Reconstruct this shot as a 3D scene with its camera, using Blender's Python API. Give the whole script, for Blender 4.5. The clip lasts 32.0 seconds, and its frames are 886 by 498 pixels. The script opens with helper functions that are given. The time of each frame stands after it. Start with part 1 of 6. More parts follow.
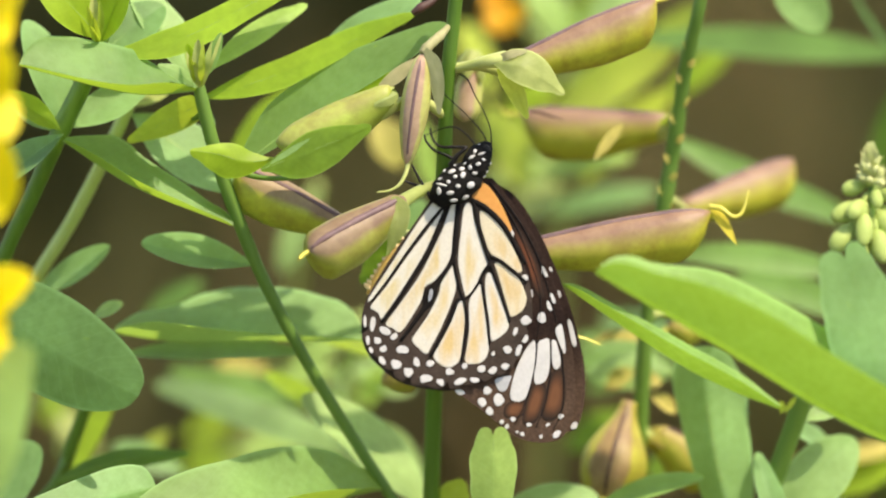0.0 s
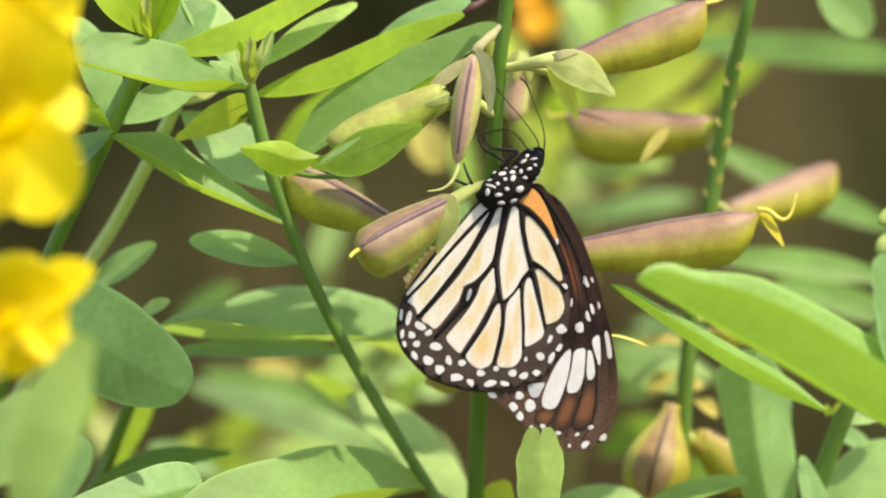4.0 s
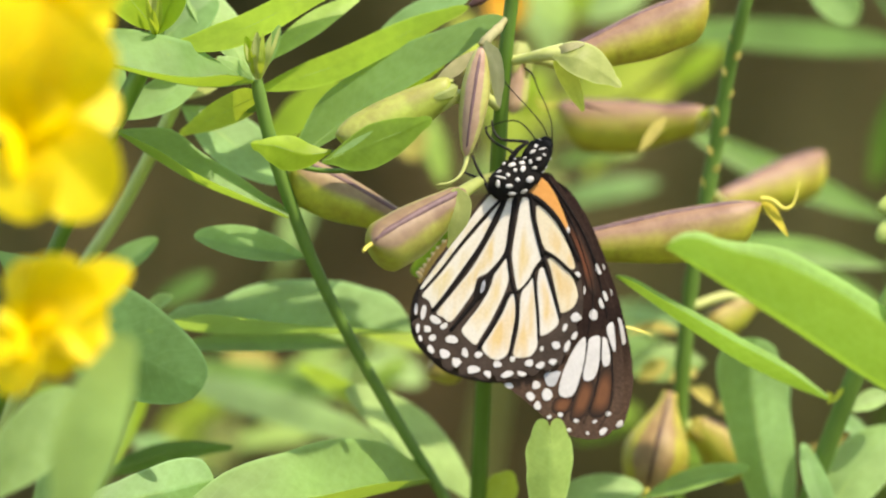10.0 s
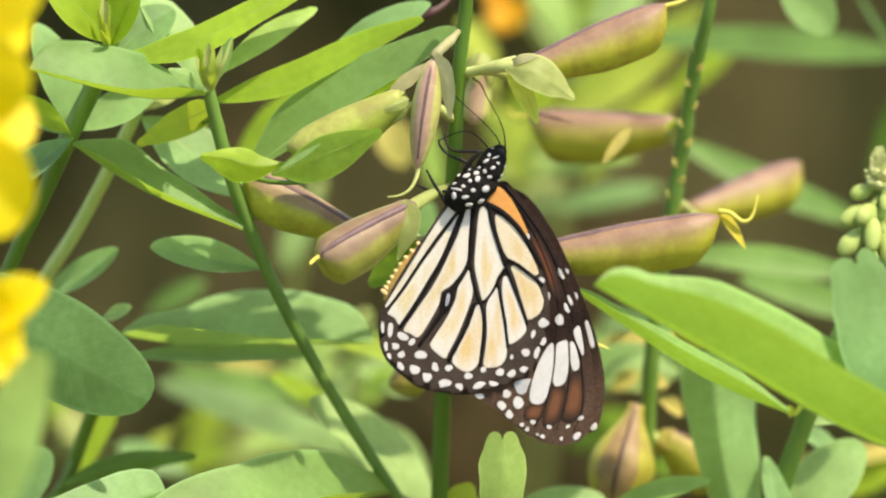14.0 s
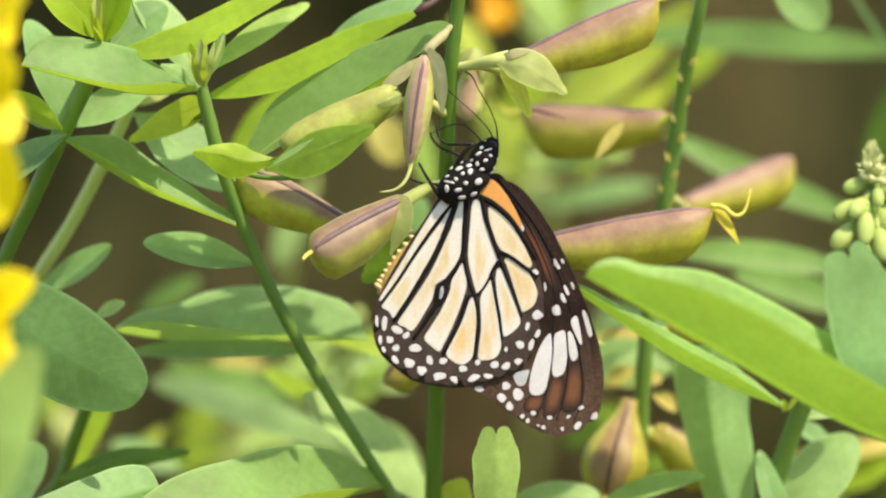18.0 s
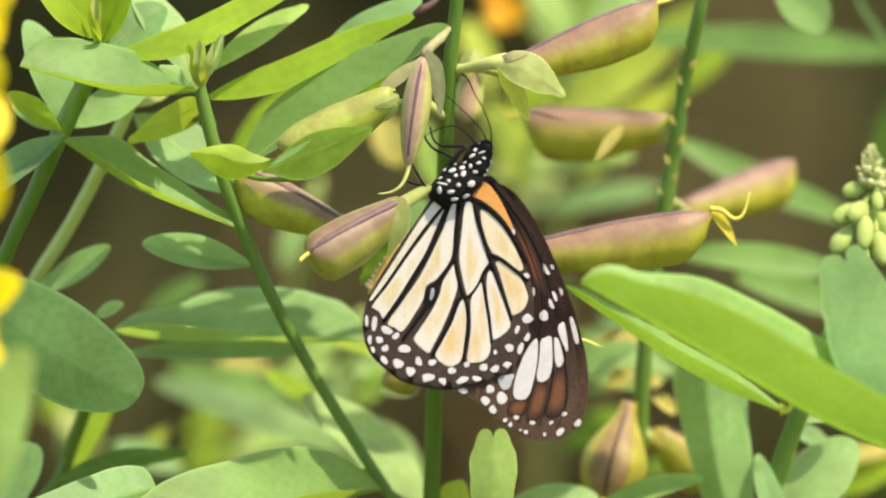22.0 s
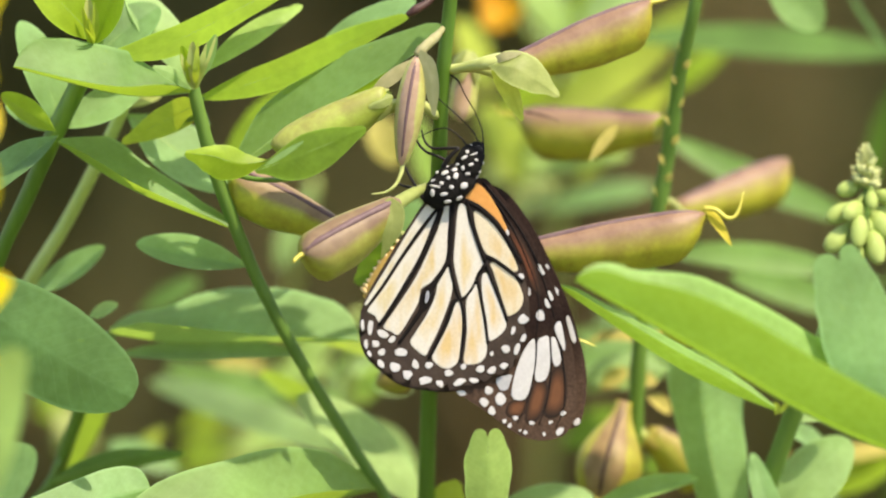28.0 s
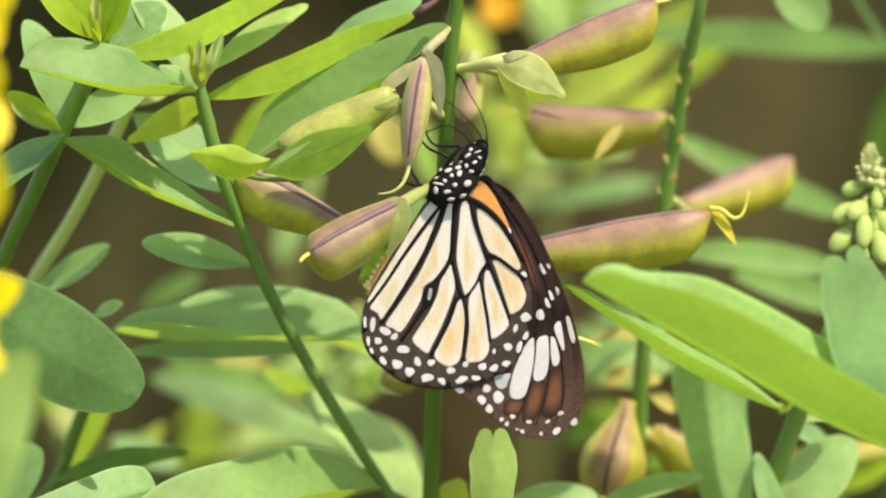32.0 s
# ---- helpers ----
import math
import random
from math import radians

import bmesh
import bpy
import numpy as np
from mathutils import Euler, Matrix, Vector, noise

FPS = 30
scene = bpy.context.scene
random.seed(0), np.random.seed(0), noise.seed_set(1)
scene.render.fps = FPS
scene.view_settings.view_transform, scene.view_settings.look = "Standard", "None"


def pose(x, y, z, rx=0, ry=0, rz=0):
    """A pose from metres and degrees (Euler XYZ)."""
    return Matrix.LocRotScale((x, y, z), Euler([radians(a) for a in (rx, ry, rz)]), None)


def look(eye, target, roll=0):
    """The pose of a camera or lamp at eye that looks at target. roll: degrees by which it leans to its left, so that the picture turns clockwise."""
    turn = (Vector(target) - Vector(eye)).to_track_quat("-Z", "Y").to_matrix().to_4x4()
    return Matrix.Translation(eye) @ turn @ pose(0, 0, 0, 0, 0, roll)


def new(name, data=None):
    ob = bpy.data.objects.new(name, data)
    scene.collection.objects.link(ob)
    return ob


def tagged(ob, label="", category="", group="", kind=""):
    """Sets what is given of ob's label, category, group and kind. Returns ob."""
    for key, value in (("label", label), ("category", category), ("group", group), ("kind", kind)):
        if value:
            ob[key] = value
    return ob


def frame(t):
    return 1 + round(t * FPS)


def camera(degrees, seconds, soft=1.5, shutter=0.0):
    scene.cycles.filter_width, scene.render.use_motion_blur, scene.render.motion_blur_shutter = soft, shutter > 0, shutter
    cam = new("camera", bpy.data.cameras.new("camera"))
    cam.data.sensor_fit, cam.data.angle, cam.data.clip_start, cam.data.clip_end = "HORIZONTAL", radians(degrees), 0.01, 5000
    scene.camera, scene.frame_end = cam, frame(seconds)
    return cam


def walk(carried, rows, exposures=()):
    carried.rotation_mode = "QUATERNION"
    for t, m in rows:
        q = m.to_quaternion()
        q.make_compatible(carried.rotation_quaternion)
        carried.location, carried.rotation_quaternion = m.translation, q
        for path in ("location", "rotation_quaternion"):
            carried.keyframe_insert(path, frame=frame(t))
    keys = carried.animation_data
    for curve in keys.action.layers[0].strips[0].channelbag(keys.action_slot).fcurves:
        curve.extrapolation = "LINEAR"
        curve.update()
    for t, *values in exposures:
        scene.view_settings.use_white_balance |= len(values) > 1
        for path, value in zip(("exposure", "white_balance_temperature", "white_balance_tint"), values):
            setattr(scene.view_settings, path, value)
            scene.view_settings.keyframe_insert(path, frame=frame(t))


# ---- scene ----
# The place is laid out in millimetres along the axes of the view: right, up and away from a point on the main stem.
CENTRE = Vector((0, 0, 0.75))
SLOPE = radians(15)
RIGHT, UP, AWAY = Vector((1, 0, 0)), Vector((0, math.sin(SLOPE), math.cos(SLOPE))), Vector((0, math.cos(SLOPE), -math.sin(SLOPE)))
AXES = Matrix((RIGHT, UP, -AWAY)).transposed()


def V(u, v, d):
    """A place from millimetres right, up and away of the centre."""
    return CENTRE + (RIGHT * u + UP * v + AWAY * d) / 1000


# ---- camera ----
cam = camera(9.85, 32.0, soft=2.1)
cam.data.dof.use_dof = True
cam.data.dof.focus_distance = 0.896
cam.data.dof.aperture_fstop = cam.data.lens / 25.0
walk(cam, [
    (0, look((0.0000, -0.8693, 0.9829), (0.00000, 0.00000, 0.75000), 0.00)),
    (0.5, look((0.0173, -0.8673, 0.9906), (0.00113, 0.00015, 0.75057), 0.03)),
    (1, look((-0.0099, -0.8666, 0.9930), (-0.00206, 0.00011, 0.75043), 0.26)),
    (1.5, look((-0.0093, -0.8652, 0.9985), (-0.00294, 0.00018, 0.75066), 0.35)),
    (2, look((-0.0114, -0.8688, 0.9849), (-0.00244, -0.00005, 0.74982), 0.18)),
    (2.5, look((-0.0149, -0.8697, 0.9816), (-0.00365, -0.00009, 0.74965), 0.25)),
    (3, look((-0.0288, -0.8718, 0.9738), (-0.00536, -0.00023, 0.74914), 0.33)),
    (3.5, look((-0.0176, -0.8717, 0.9742), (-0.00537, -0.00017, 0.74938), 0.39)),
    (5.5, look((-0.0165, -0.8674, 0.9901), (-0.00881, 0.00007, 0.75027), 0.98)),
    (6, look((-0.0467, -0.8727, 0.9703), (-0.00433, -0.00021, 0.74922), 0.14)),
    (6.5, look((-0.0188, -0.8704, 0.9790), (-0.00359, -0.00017, 0.74938), 0.30)),
    (7, look((-0.0006, -0.8691, 0.9839), (-0.00273, -0.00012, 0.74955), 0.39)),
    (7.5, look((-0.0371, -0.8713, 0.9756), (-0.00254, -0.00020, 0.74926), 0.02)),
    (8, look((-0.0345, -0.8702, 0.9798), (-0.00415, -0.00019, 0.74929), 0.30)),
    (8.5, look((-0.0072, -0.8651, 0.9986), (-0.00175, -0.00002, 0.74992), 0.36)),
    (9, look((-0.0423, -0.8693, 0.9832), (-0.00743, -0.00026, 0.74902), 0.64)),
    (9.5, look((-0.0182, -0.8685, 0.9859), (-0.00300, -0.00001, 0.74998), 0.25)),
    (10, look((-0.0603, -0.8693, 0.9829), (-0.01008, -0.00035, 0.74868), 0.76)),
    (10.5, look((-0.0020, -0.8616, 1.0118), (-0.00641, 0.00040, 0.75150), 1.02)),
    (11, look((-0.0249, -0.8702, 0.9798), (-0.00563, -0.00029, 0.74891), 0.59)),
    (11.5, look((-0.0296, -0.8676, 0.9894), (-0.00547, 0.00013, 0.75049), 0.43)),
    (12, look((-0.0241, -0.8696, 0.9819), (-0.00426, -0.00023, 0.74916), 0.31)),
    (12.5, look((-0.0304, -0.8683, 0.9866), (-0.00274, -0.00004, 0.74986), 0.14)),
    (13, look((-0.0355, -0.8695, 0.9825), (-0.00505, -0.00023, 0.74916), 0.49)),
    (13.5, look((-0.0071, -0.8679, 0.9883), (-0.00087, 0.00012, 0.75046), 0.16)),
    (14, look((-0.0082, -0.8674, 0.9901), (-0.00175, 0.00021, 0.75078), 0.22)),
    (14.5, look((0.0018, -0.8661, 0.9950), (-0.00064, 0.00038, 0.75143), 0.24)),
    (16.5, look((-0.0105, -0.8687, 0.9852), (-0.00087, -0.00009, 0.74968), 0.10)),
    (17, look((-0.0094, -0.8680, 0.9880), (-0.00113, -0.00001, 0.74996), 0.08)),
    (17.5, look((-0.0108, -0.8679, 0.9885), (-0.00056, -0.00006, 0.74979), 0.04)),
    (18, look((-0.0078, -0.8682, 0.9873), (-0.00051, -0.00002, 0.74993), 0.05)),
    (18.5, look((-0.0123, -0.8692, 0.9834), (-0.00225, -0.00011, 0.74960), 0.19)),
    (19, look((-0.0129, -0.8691, 0.9838), (-0.00074, -0.00013, 0.74952), 0.09)),
    (19.5, look((-0.0086, -0.8689, 0.9845), (-0.00050, -0.00008, 0.74970), 0.04)),
    (20, look((-0.0044, -0.8693, 0.9830), (-0.00041, -0.00008, 0.74970), 0.10)),
    (20.5, look((-0.0049, -0.8689, 0.9844), (0.00025, -0.00006, 0.74978), 0.01)),
    (21, look((-0.0048, -0.8684, 0.9863), (0.00021, -0.00000, 0.74999), 0.05)),
    (21.5, look((-0.0025, -0.8677, 0.9892), (0.00078, 0.00004, 0.75014), 0.04)),
    (22, look((0.0002, -0.8681, 0.9877), (-0.00011, 0.00008, 0.75028), 0.13)),
    (22.5, look((0.0029, -0.8671, 0.9915), (-0.00148, 0.00016, 0.75061), 0.27)),
    (23, look((-0.0075, -0.8668, 0.9925), (-0.00247, 0.00013, 0.75048), 0.27)),
    (23.5, look((-0.0038, -0.8669, 0.9921), (-0.00019, 0.00013, 0.75050), 0.13)),
    (24, look((-0.0006, -0.8655, 0.9973), (-0.00058, 0.00027, 0.75099), 0.24)),
    (24.5, look((-0.0023, -0.8659, 0.9958), (-0.00073, 0.00025, 0.75094), 0.18)),
    (25, look((0.0066, -0.8661, 0.9949), (0.00078, 0.00022, 0.75081), 0.21)),
    (25.5, look((0.0005, -0.8670, 0.9916), (-0.00041, 0.00014, 0.75054), 0.21)),
    (27.5, look((-0.0019, -0.8678, 0.9888), (-0.00017, 0.00006, 0.75024), 0.09)),
    (28, look((0.0021, -0.8679, 0.9883), (0.00093, 0.00008, 0.75030), 0.01)),
    (28.5, look((-0.0013, -0.8675, 0.9899), (-0.00019, 0.00010, 0.75036), 0.13)),
    (29, look((-0.0005, -0.8675, 0.9898), (0.00027, 0.00012, 0.75044), 0.09)),
    (29.5, look((-0.0035, -0.8678, 0.9888), (0.00082, 0.00010, 0.75038), 0.03)),
    (30, look((-0.0010, -0.8673, 0.9906), (0.00070, 0.00009, 0.75035), 0.02)),
    (30.5, look((-0.0021, -0.8674, 0.9901), (0.00055, 0.00012, 0.75044), 0.03)),
    (31, look((-0.0005, -0.8665, 0.9936), (-0.00011, 0.00018, 0.75066), 0.17)),
    (31.5, look((-0.0035, -0.8664, 0.9940), (0.00042, 0.00015, 0.75055), 0.03)),
    (32, look((-0.0037, -0.8667, 0.9929), (-0.00010, 0.00007, 0.75027), 0.18)),
], exposures=[(0, 1.18, 7800, 14), (32, 1.18, 7800, 14)])

# ---- light ----
SUN_UP, SUN_TURN = radians(64), radians(116)  # elevation, and compass turn from +y towards +x
sky = bpy.data.worlds.new("sky")
scene.world = sky
sky.use_nodes = True
tree = sky.node_tree
tex = tree.nodes.new("ShaderNodeTexSky")
tex.sky_type = "NISHITA"
tex.sun_disc = False
tex.sun_elevation, tex.sun_rotation = SUN_UP, SUN_TURN
tree.nodes["Background"].inputs["Strength"].default_value = 0.15
tree.links.new(tex.outputs["Color"], tree.nodes["Background"].inputs["Color"])
sun_data = bpy.data.lights.new("sun", "SUN")
sun_data.energy, sun_data.angle, sun_data.color = 2.65, radians(1.2), (1.0, 0.95, 0.86)
sun = new("sun", sun_data)
way = Vector((math.sin(SUN_TURN) * math.cos(SUN_UP), math.cos(SUN_TURN) * math.cos(SUN_UP), math.sin(SUN_UP)))
sun.matrix_world = look(way * 20, (0, 0, 0))


# ---- materials ----
def material(name, rough=0.6, gloss=0.5):
    m = bpy.data.materials.new(name)
    m.use_nodes = True
    t = m.node_tree
    b = t.nodes["Principled BSDF"]
    b.inputs["Roughness"].default_value = rough
    b.inputs["Specular IOR Level"].default_value = gloss
    return m, t, b


def noise_node(t, scale, detail=4.0, stretch=(1, 1, 1), coord="Object"):
    c = t.nodes.new("ShaderNodeTexCoord")
    p = t.nodes.new("ShaderNodeMapping")
    p.inputs["Scale"].default_value = stretch
    n = t.nodes.new("ShaderNodeTexNoise")
    n.inputs["Scale"].default_value, n.inputs["Detail"].default_value = scale, detail
    t.links.new(c.outputs[coord], p.inputs["Vector"])
    t.links.new(p.outputs["Vector"], n.inputs["Vector"])
    return n


def ramp_node(t, source, stops):
    r = t.nodes.new("ShaderNodeValToRGB")
    while len(r.color_ramp.elements) < len(stops):
        r.color_ramp.elements.new(0.5)
    for e, (at, c) in zip(r.color_ramp.elements, stops):
        e.position, e.color = at, (*c, 1)
    t.links.new(source, r.inputs["Fac"])
    return r


def mix_node(t, a, b, fac, kind="MIX"):
    m = t.nodes.new("ShaderNodeMix")
    m.data_type, m.blend_type = "RGBA", kind
    for socket, value in ((m.inputs[0], fac), (m.inputs[6], a), (m.inputs[7], b)):
        if hasattr(value, "is_output"):
            t.links.new(value, socket)
        else:
            socket.default_value = value if isinstance(value, float) else (*value, 1)
    return m.outputs[2]


def bump_node(t, b, height, strength, distance):
    u = t.nodes.new("ShaderNodeBump")
    u.inputs["Strength"].default_value, u.inputs["Distance"].default_value = strength, distance
    t.links.new(height, u.inputs["Height"])
    t.links.new(u.outputs["Normal"], b.inputs["Normal"])


def mottled(name, dark, light, scale=900.0, rough=0.6, bump=0.3, stretch=(1, 1, 1), depth=0.0002, gloss=0.5):
    m, t, b = material(name, rough, gloss)
    big = noise_node(t, scale * 0.2, 3, stretch)
    fine = noise_node(t, scale, 5, stretch)
    mid = tuple((p + q) / 2 for p, q in zip(dark, light))
    r = ramp_node(t, big.outputs["Fac"], [(0.3, dark), (0.7, light)])
    f = ramp_node(t, fine.outputs["Fac"], [(0.3, dark), (0.72, light)])
    c = mix_node(t, r.outputs["Color"], f.outputs["Color"], 0.4)
    t.links.new(c, b.inputs["Base Color"])
    bump_node(t, b, fine.outputs["Fac"], bump, depth)
    return m


def leaf_material(name, upper, glow, rough=0.45, through_share=0.42, wear=0.3):
    """Leaf: waxy face, paler midrib and side veins, light shining through."""
    m, t, b = material(name, rough, 0.32)
    c = t.nodes.new("ShaderNodeTexCoord")
    uv = t.nodes.new("ShaderNodeSeparateXYZ")
    t.links.new(c.outputs["UV"], uv.inputs["Vector"])
    side = t.nodes.new("ShaderNodeMath")  # distance from the midrib, 0 to 1
    side.operation = "ABSOLUTE"
    t.links.new(uv.outputs["Y"], side.inputs[0])
    slant = t.nodes.new("ShaderNodeMath")
    slant.operation = "MULTIPLY_ADD"
    slant.inputs[1].default_value = -0.16
    t.links.new(side.outputs[0], slant.inputs[0])
    t.links.new(uv.outputs["X"], slant.inputs[2])
    wobble = noise_node(t, 160, 2)
    bent = t.nodes.new("ShaderNodeMath")
    bent.operation = "MULTIPLY_ADD"
    bent.inputs[1].default_value = 0.06
    t.links.new(wobble.outputs["Fac"], bent.inputs[0])
    t.links.new(slant.outputs[0], bent.inputs[2])
    wave = t.nodes.new("ShaderNodeMath")
    wave.operation = "MULTIPLY"
    wave.inputs[1].default_value = 100.0
    t.links.new(bent.outputs[0], wave.inputs[0])
    sine = t.nodes.new("ShaderNodeMath")
    sine.operation = "SINE"
    t.links.new(wave.outputs[0], sine.inputs[0])
    veins = ramp_node(t, sine.outputs[0], [(0.86, (0, 0, 0)), (1.0, (1, 1, 1))])
    rib = ramp_node(t, side.outputs[0], [(0.0, (1, 1, 1)), (0.05, (0, 0, 0))])
    patch = noise_node(t, 70, 3)
    fine = noise_node(t, 1500, 3)
    info = t.nodes.new("ShaderNodeObjectInfo")
    lo = tuple(v * (1 - wear) for v in upper)
    hi = tuple(min(1, v * (1 + wear)) for v in upper)
    base = ramp_node(t, patch.outputs["Fac"], [(0.3, lo), (0.7, hi)])
    tone = ramp_node(t, info.outputs["Random"], [(0.0, (0.85, 0.9, 0.85)), (1.0, (1.12, 1.06, 1.0))])
    grain = noise_node(t, 650, 5)
    speck = ramp_node(t, grain.outputs["Fac"], [(0.3, (0.82, 0.85, 0.80)), (0.7, (1.12, 1.1, 1.12))])
    col = mix_node(t, base.outputs["Color"], tone.outputs["Color"], 1.0, "MULTIPLY")
    col = mix_node(t, col, speck.outputs["Color"], 1.0, "MULTIPLY")
    pale = tuple(min(1, v * 1.5 + 0.03) for v in upper)
    vfac = mix_node(t, (0, 0, 0), veins.outputs["Color"], 0.11)
    col = mix_node(t, col, pale, vfac)
    rfac = mix_node(t, (0, 0, 0), rib.outputs["Color"], 0.14)
    col = mix_node(t, col, pale, rfac)
    # lit edge painted into the colour: paler along the margin
    lit_rim = ramp_node(t, side.outputs[0], [(0.90, (0, 0, 0)), (0.98, (0.55, 0.55, 0.55))])
    col = mix_node(t, col, pale, lit_rim.outputs["Color"])
    blot = noise_node(t, 420, 5)
    bfac = ramp_node(t, blot.outputs["Fac"], [(0.70, (0, 0, 0)), (0.76, (0.5, 0.5, 0.5))])
    col = mix_node(t, col, tuple(v * 0.6 + 0.02 for v in glow), bfac.outputs["Color"])
    t.links.new(col, b.inputs["Base Color"])
    height = mix_node(t, veins.outputs["Color"], fine.outputs["Color"], 0.35)
    bump_node(t, b, height, 0.12, 0.0002)
    tr = t.nodes.new("ShaderNodeBsdfTranslucent")
    gcol = mix_node(t, glow, col, 0.25)
    t.links.new(gcol, tr.inputs["Color"])
    mx = t.nodes.new("ShaderNodeMixShader")
    mx.inputs["Fac"].default_value = through_share
    t.links.new(b.outputs["BSDF"], mx.inputs[1])
    t.links.new(tr.outputs["BSDF"], mx.inputs[2])
    t.links.new(mx.outputs["Shader"], t.nodes["Material Output"].inputs["Surface"])
    return m


def pod_material(name, top, bottom, low=0.35, high=0.85):
    """Pod: purple blush on the upper side, yellow-green below, faint freckles."""
    m, t, b = material(name, 0.55)
    c = t.nodes.new("ShaderNodeTexCoord")
    s = t.nodes.new("ShaderNodeSeparateXYZ")
    t.links.new(c.outputs["UV"], s.inputs["Vector"])
    n = noise_node(t, 260, 6, (0.5, 1, 1))
    a = t.nodes.new("ShaderNodeMath")
    a.operation = "MULTIPLY_ADD"
    a.inputs[1].default_value = 0.2
    t.links.new(n.outputs["Fac"], a.inputs[0])
    t.links.new(s.outputs["Y"], a.inputs[2])
    mid = tuple(0.4 * p + 0.6 * q for p, q in zip(top, bottom))
    r = ramp_node(t, a.outputs[0], [(low, bottom), ((low + high) / 2, mid), (high, top)])
    f = noise_node(t, 900, 6)
    fr = ramp_node(t, f.outputs["Fac"], [(0.3, (0.88, 0.85, 0.82)), (0.7, (1.06, 1.07, 1.05))])
    blot = noise_node(t, 190, 5)
    br = ramp_node(t, blot.outputs["Fac"], [(0.36, (0.80, 0.72, 0.72)), (0.56, (1.04, 1.04, 1.0))])
    col = mix_node(t, r.outputs["Color"], fr.outputs["Color"], 1.0, "MULTIPLY")
    col = mix_node(t, col, br.outputs["Color"], 1.0, "MULTIPLY")
    t.links.new(col, b.inputs["Base Color"])
    b.inputs["Subsurface Weight"].default_value = 0.15
    b.inputs["Subsurface Radius"].default_value = (0.001, 0.0015, 0.0004)
    bump_node(t, b, f.outputs["Fac"], 0.15, 0.0002)
    return m


LEAF_GREY = leaf_material("glaucous_leaf", (0.225, 0.415, 0.165), (0.46, 0.70, 0.07), 0.5, 0.44)
LEAF_PALE = leaf_material("pale_leaf", (0.30, 0.48, 0.18), (0.48, 0.70, 0.10), 0.5, 0.42)
LEAF_BRIGHT = leaf_material("young_leaf", (0.285, 0.44, 0.035), (0.48, 0.67, 0.03), 0.45, 0.47)
# dark green leaf, lowered further to paint the shade on the broad leaf
LEAF_DARK = leaf_material("dark_shaded_leaf", (0.145, 0.285, 0.10), (0.27, 0.48, 0.04), 0.45, 0.36)
STEM = mottled("green_stem", (0.058, 0.145, 0.010), (0.115, 0.23, 0.022), 700, 0.45, 0.3, (1, 1, 0.15))
STEM_LIGHT = mottled("fresh_stem", (0.078, 0.172, 0.019), (0.138, 0.262, 0.036), 700, 0.6, 0.3, (1, 1, 0.15))
STEM_PALE = mottled("pale_stem", (0.38, 0.52, 0.12), (0.52, 0.64, 0.20), 700, 0.5, 0.3, (1, 1, 0.15))
STALK = mottled("yellow_green_stalk", (0.36, 0.42, 0.10), (0.52, 0.56, 0.20), 800, 0.5)
RIB = mottled("leaf_rib", (0.22, 0.36, 0.07), (0.32, 0.47, 0.12), 900, 0.5)
POD = pod_material("blushed_pod", (0.27, 0.165, 0.10), (0.41, 0.41, 0.035), 0.62, 1.02)
POD_LIGHT = pod_material("light_pod", (0.27, 0.195, 0.10), (0.42, 0.47, 0.05), 0.86, 1.0)
POD_PINK = pod_material("pink_pod", (0.42, 0.29, 0.20), (0.44, 0.46, 0.14), 0.94, 1.2)
POD_GREEN = pod_material("green_pod", (0.31, 0.34, 0.075), (0.31, 0.40, 0.055), 0.80, 1.0)
POD_DRY = pod_material("ripe_pod", (0.34, 0.28, 0.07), (0.46, 0.49, 0.06), 0.62, 1.0)
POD_RIPE = pod_material("rosy_ripe_pod", (0.31, 0.22, 0.09), (0.37, 0.35, 0.04), 0.98, 1.24)
SUTURE = mottled("purple_suture", (0.09, 0.05, 0.055), (0.20, 0.12, 0.115), 900, 0.6)
CALYX = leaf_material("calyx", (0.43, 0.50, 0.17), (0.52, 0.59, 0.12), 0.5, 0.42)
LEAF_LIME = leaf_material("lime_leaf", (0.34, 0.52, 0.15), (0.54, 0.76, 0.09), 0.5, 0.46)
LEAF_DULL = leaf_material("dull_leaf", (0.165, 0.32, 0.092), (0.48, 0.70, 0.04), 0.5, 0.42)
LEAF_FRESH = leaf_material("fresh_leaf", (0.26, 0.46, 0.12), (0.38, 0.63, 0.03), 0.42, 0.43, 0.2)
LEAF_YELLOW = leaf_material("yellowing_leaf", (0.41, 0.51, 0.075), (0.54, 0.66, 0.045), 0.5, 0.46)
LEAF_DEEP = leaf_material("deep_green_leaf", (0.098, 0.205, 0.045), (0.19, 0.36, 0.03), 0.75, 0.36)
# folded leaves with shade painted in: dark face, bright glow kept for the edge
LEAF_FOLD_SHADE = leaf_material("shaded_fold_leaf", (0.14, 0.275, 0.085), (0.48, 0.70, 0.03), 0.5, 0.42)
LEAF_SOFT = leaf_material("soft_green_leaf", (0.31, 0.49, 0.11), (0.44, 0.66, 0.07), 0.5, 0.44)
LEAF_OLIVE = leaf_material("olive_leaf", (0.16, 0.285, 0.025), (0.28, 0.47, 0.02), 0.45, 0.4)
CALYX_DRY = leaf_material("withered_calyx", (0.50, 0.44, 0.12), (0.58, 0.50, 0.06), 0.6, 0.4)
CALYX_ROSE = leaf_material("rosy_calyx", (0.42, 0.40, 0.21), (0.48, 0.46, 0.16), 0.6, 0.35)
CALYX_GREY = leaf_material("grey_calyx", (0.40, 0.42, 0.24), (0.46, 0.5, 0.18), 0.6, 0.42)
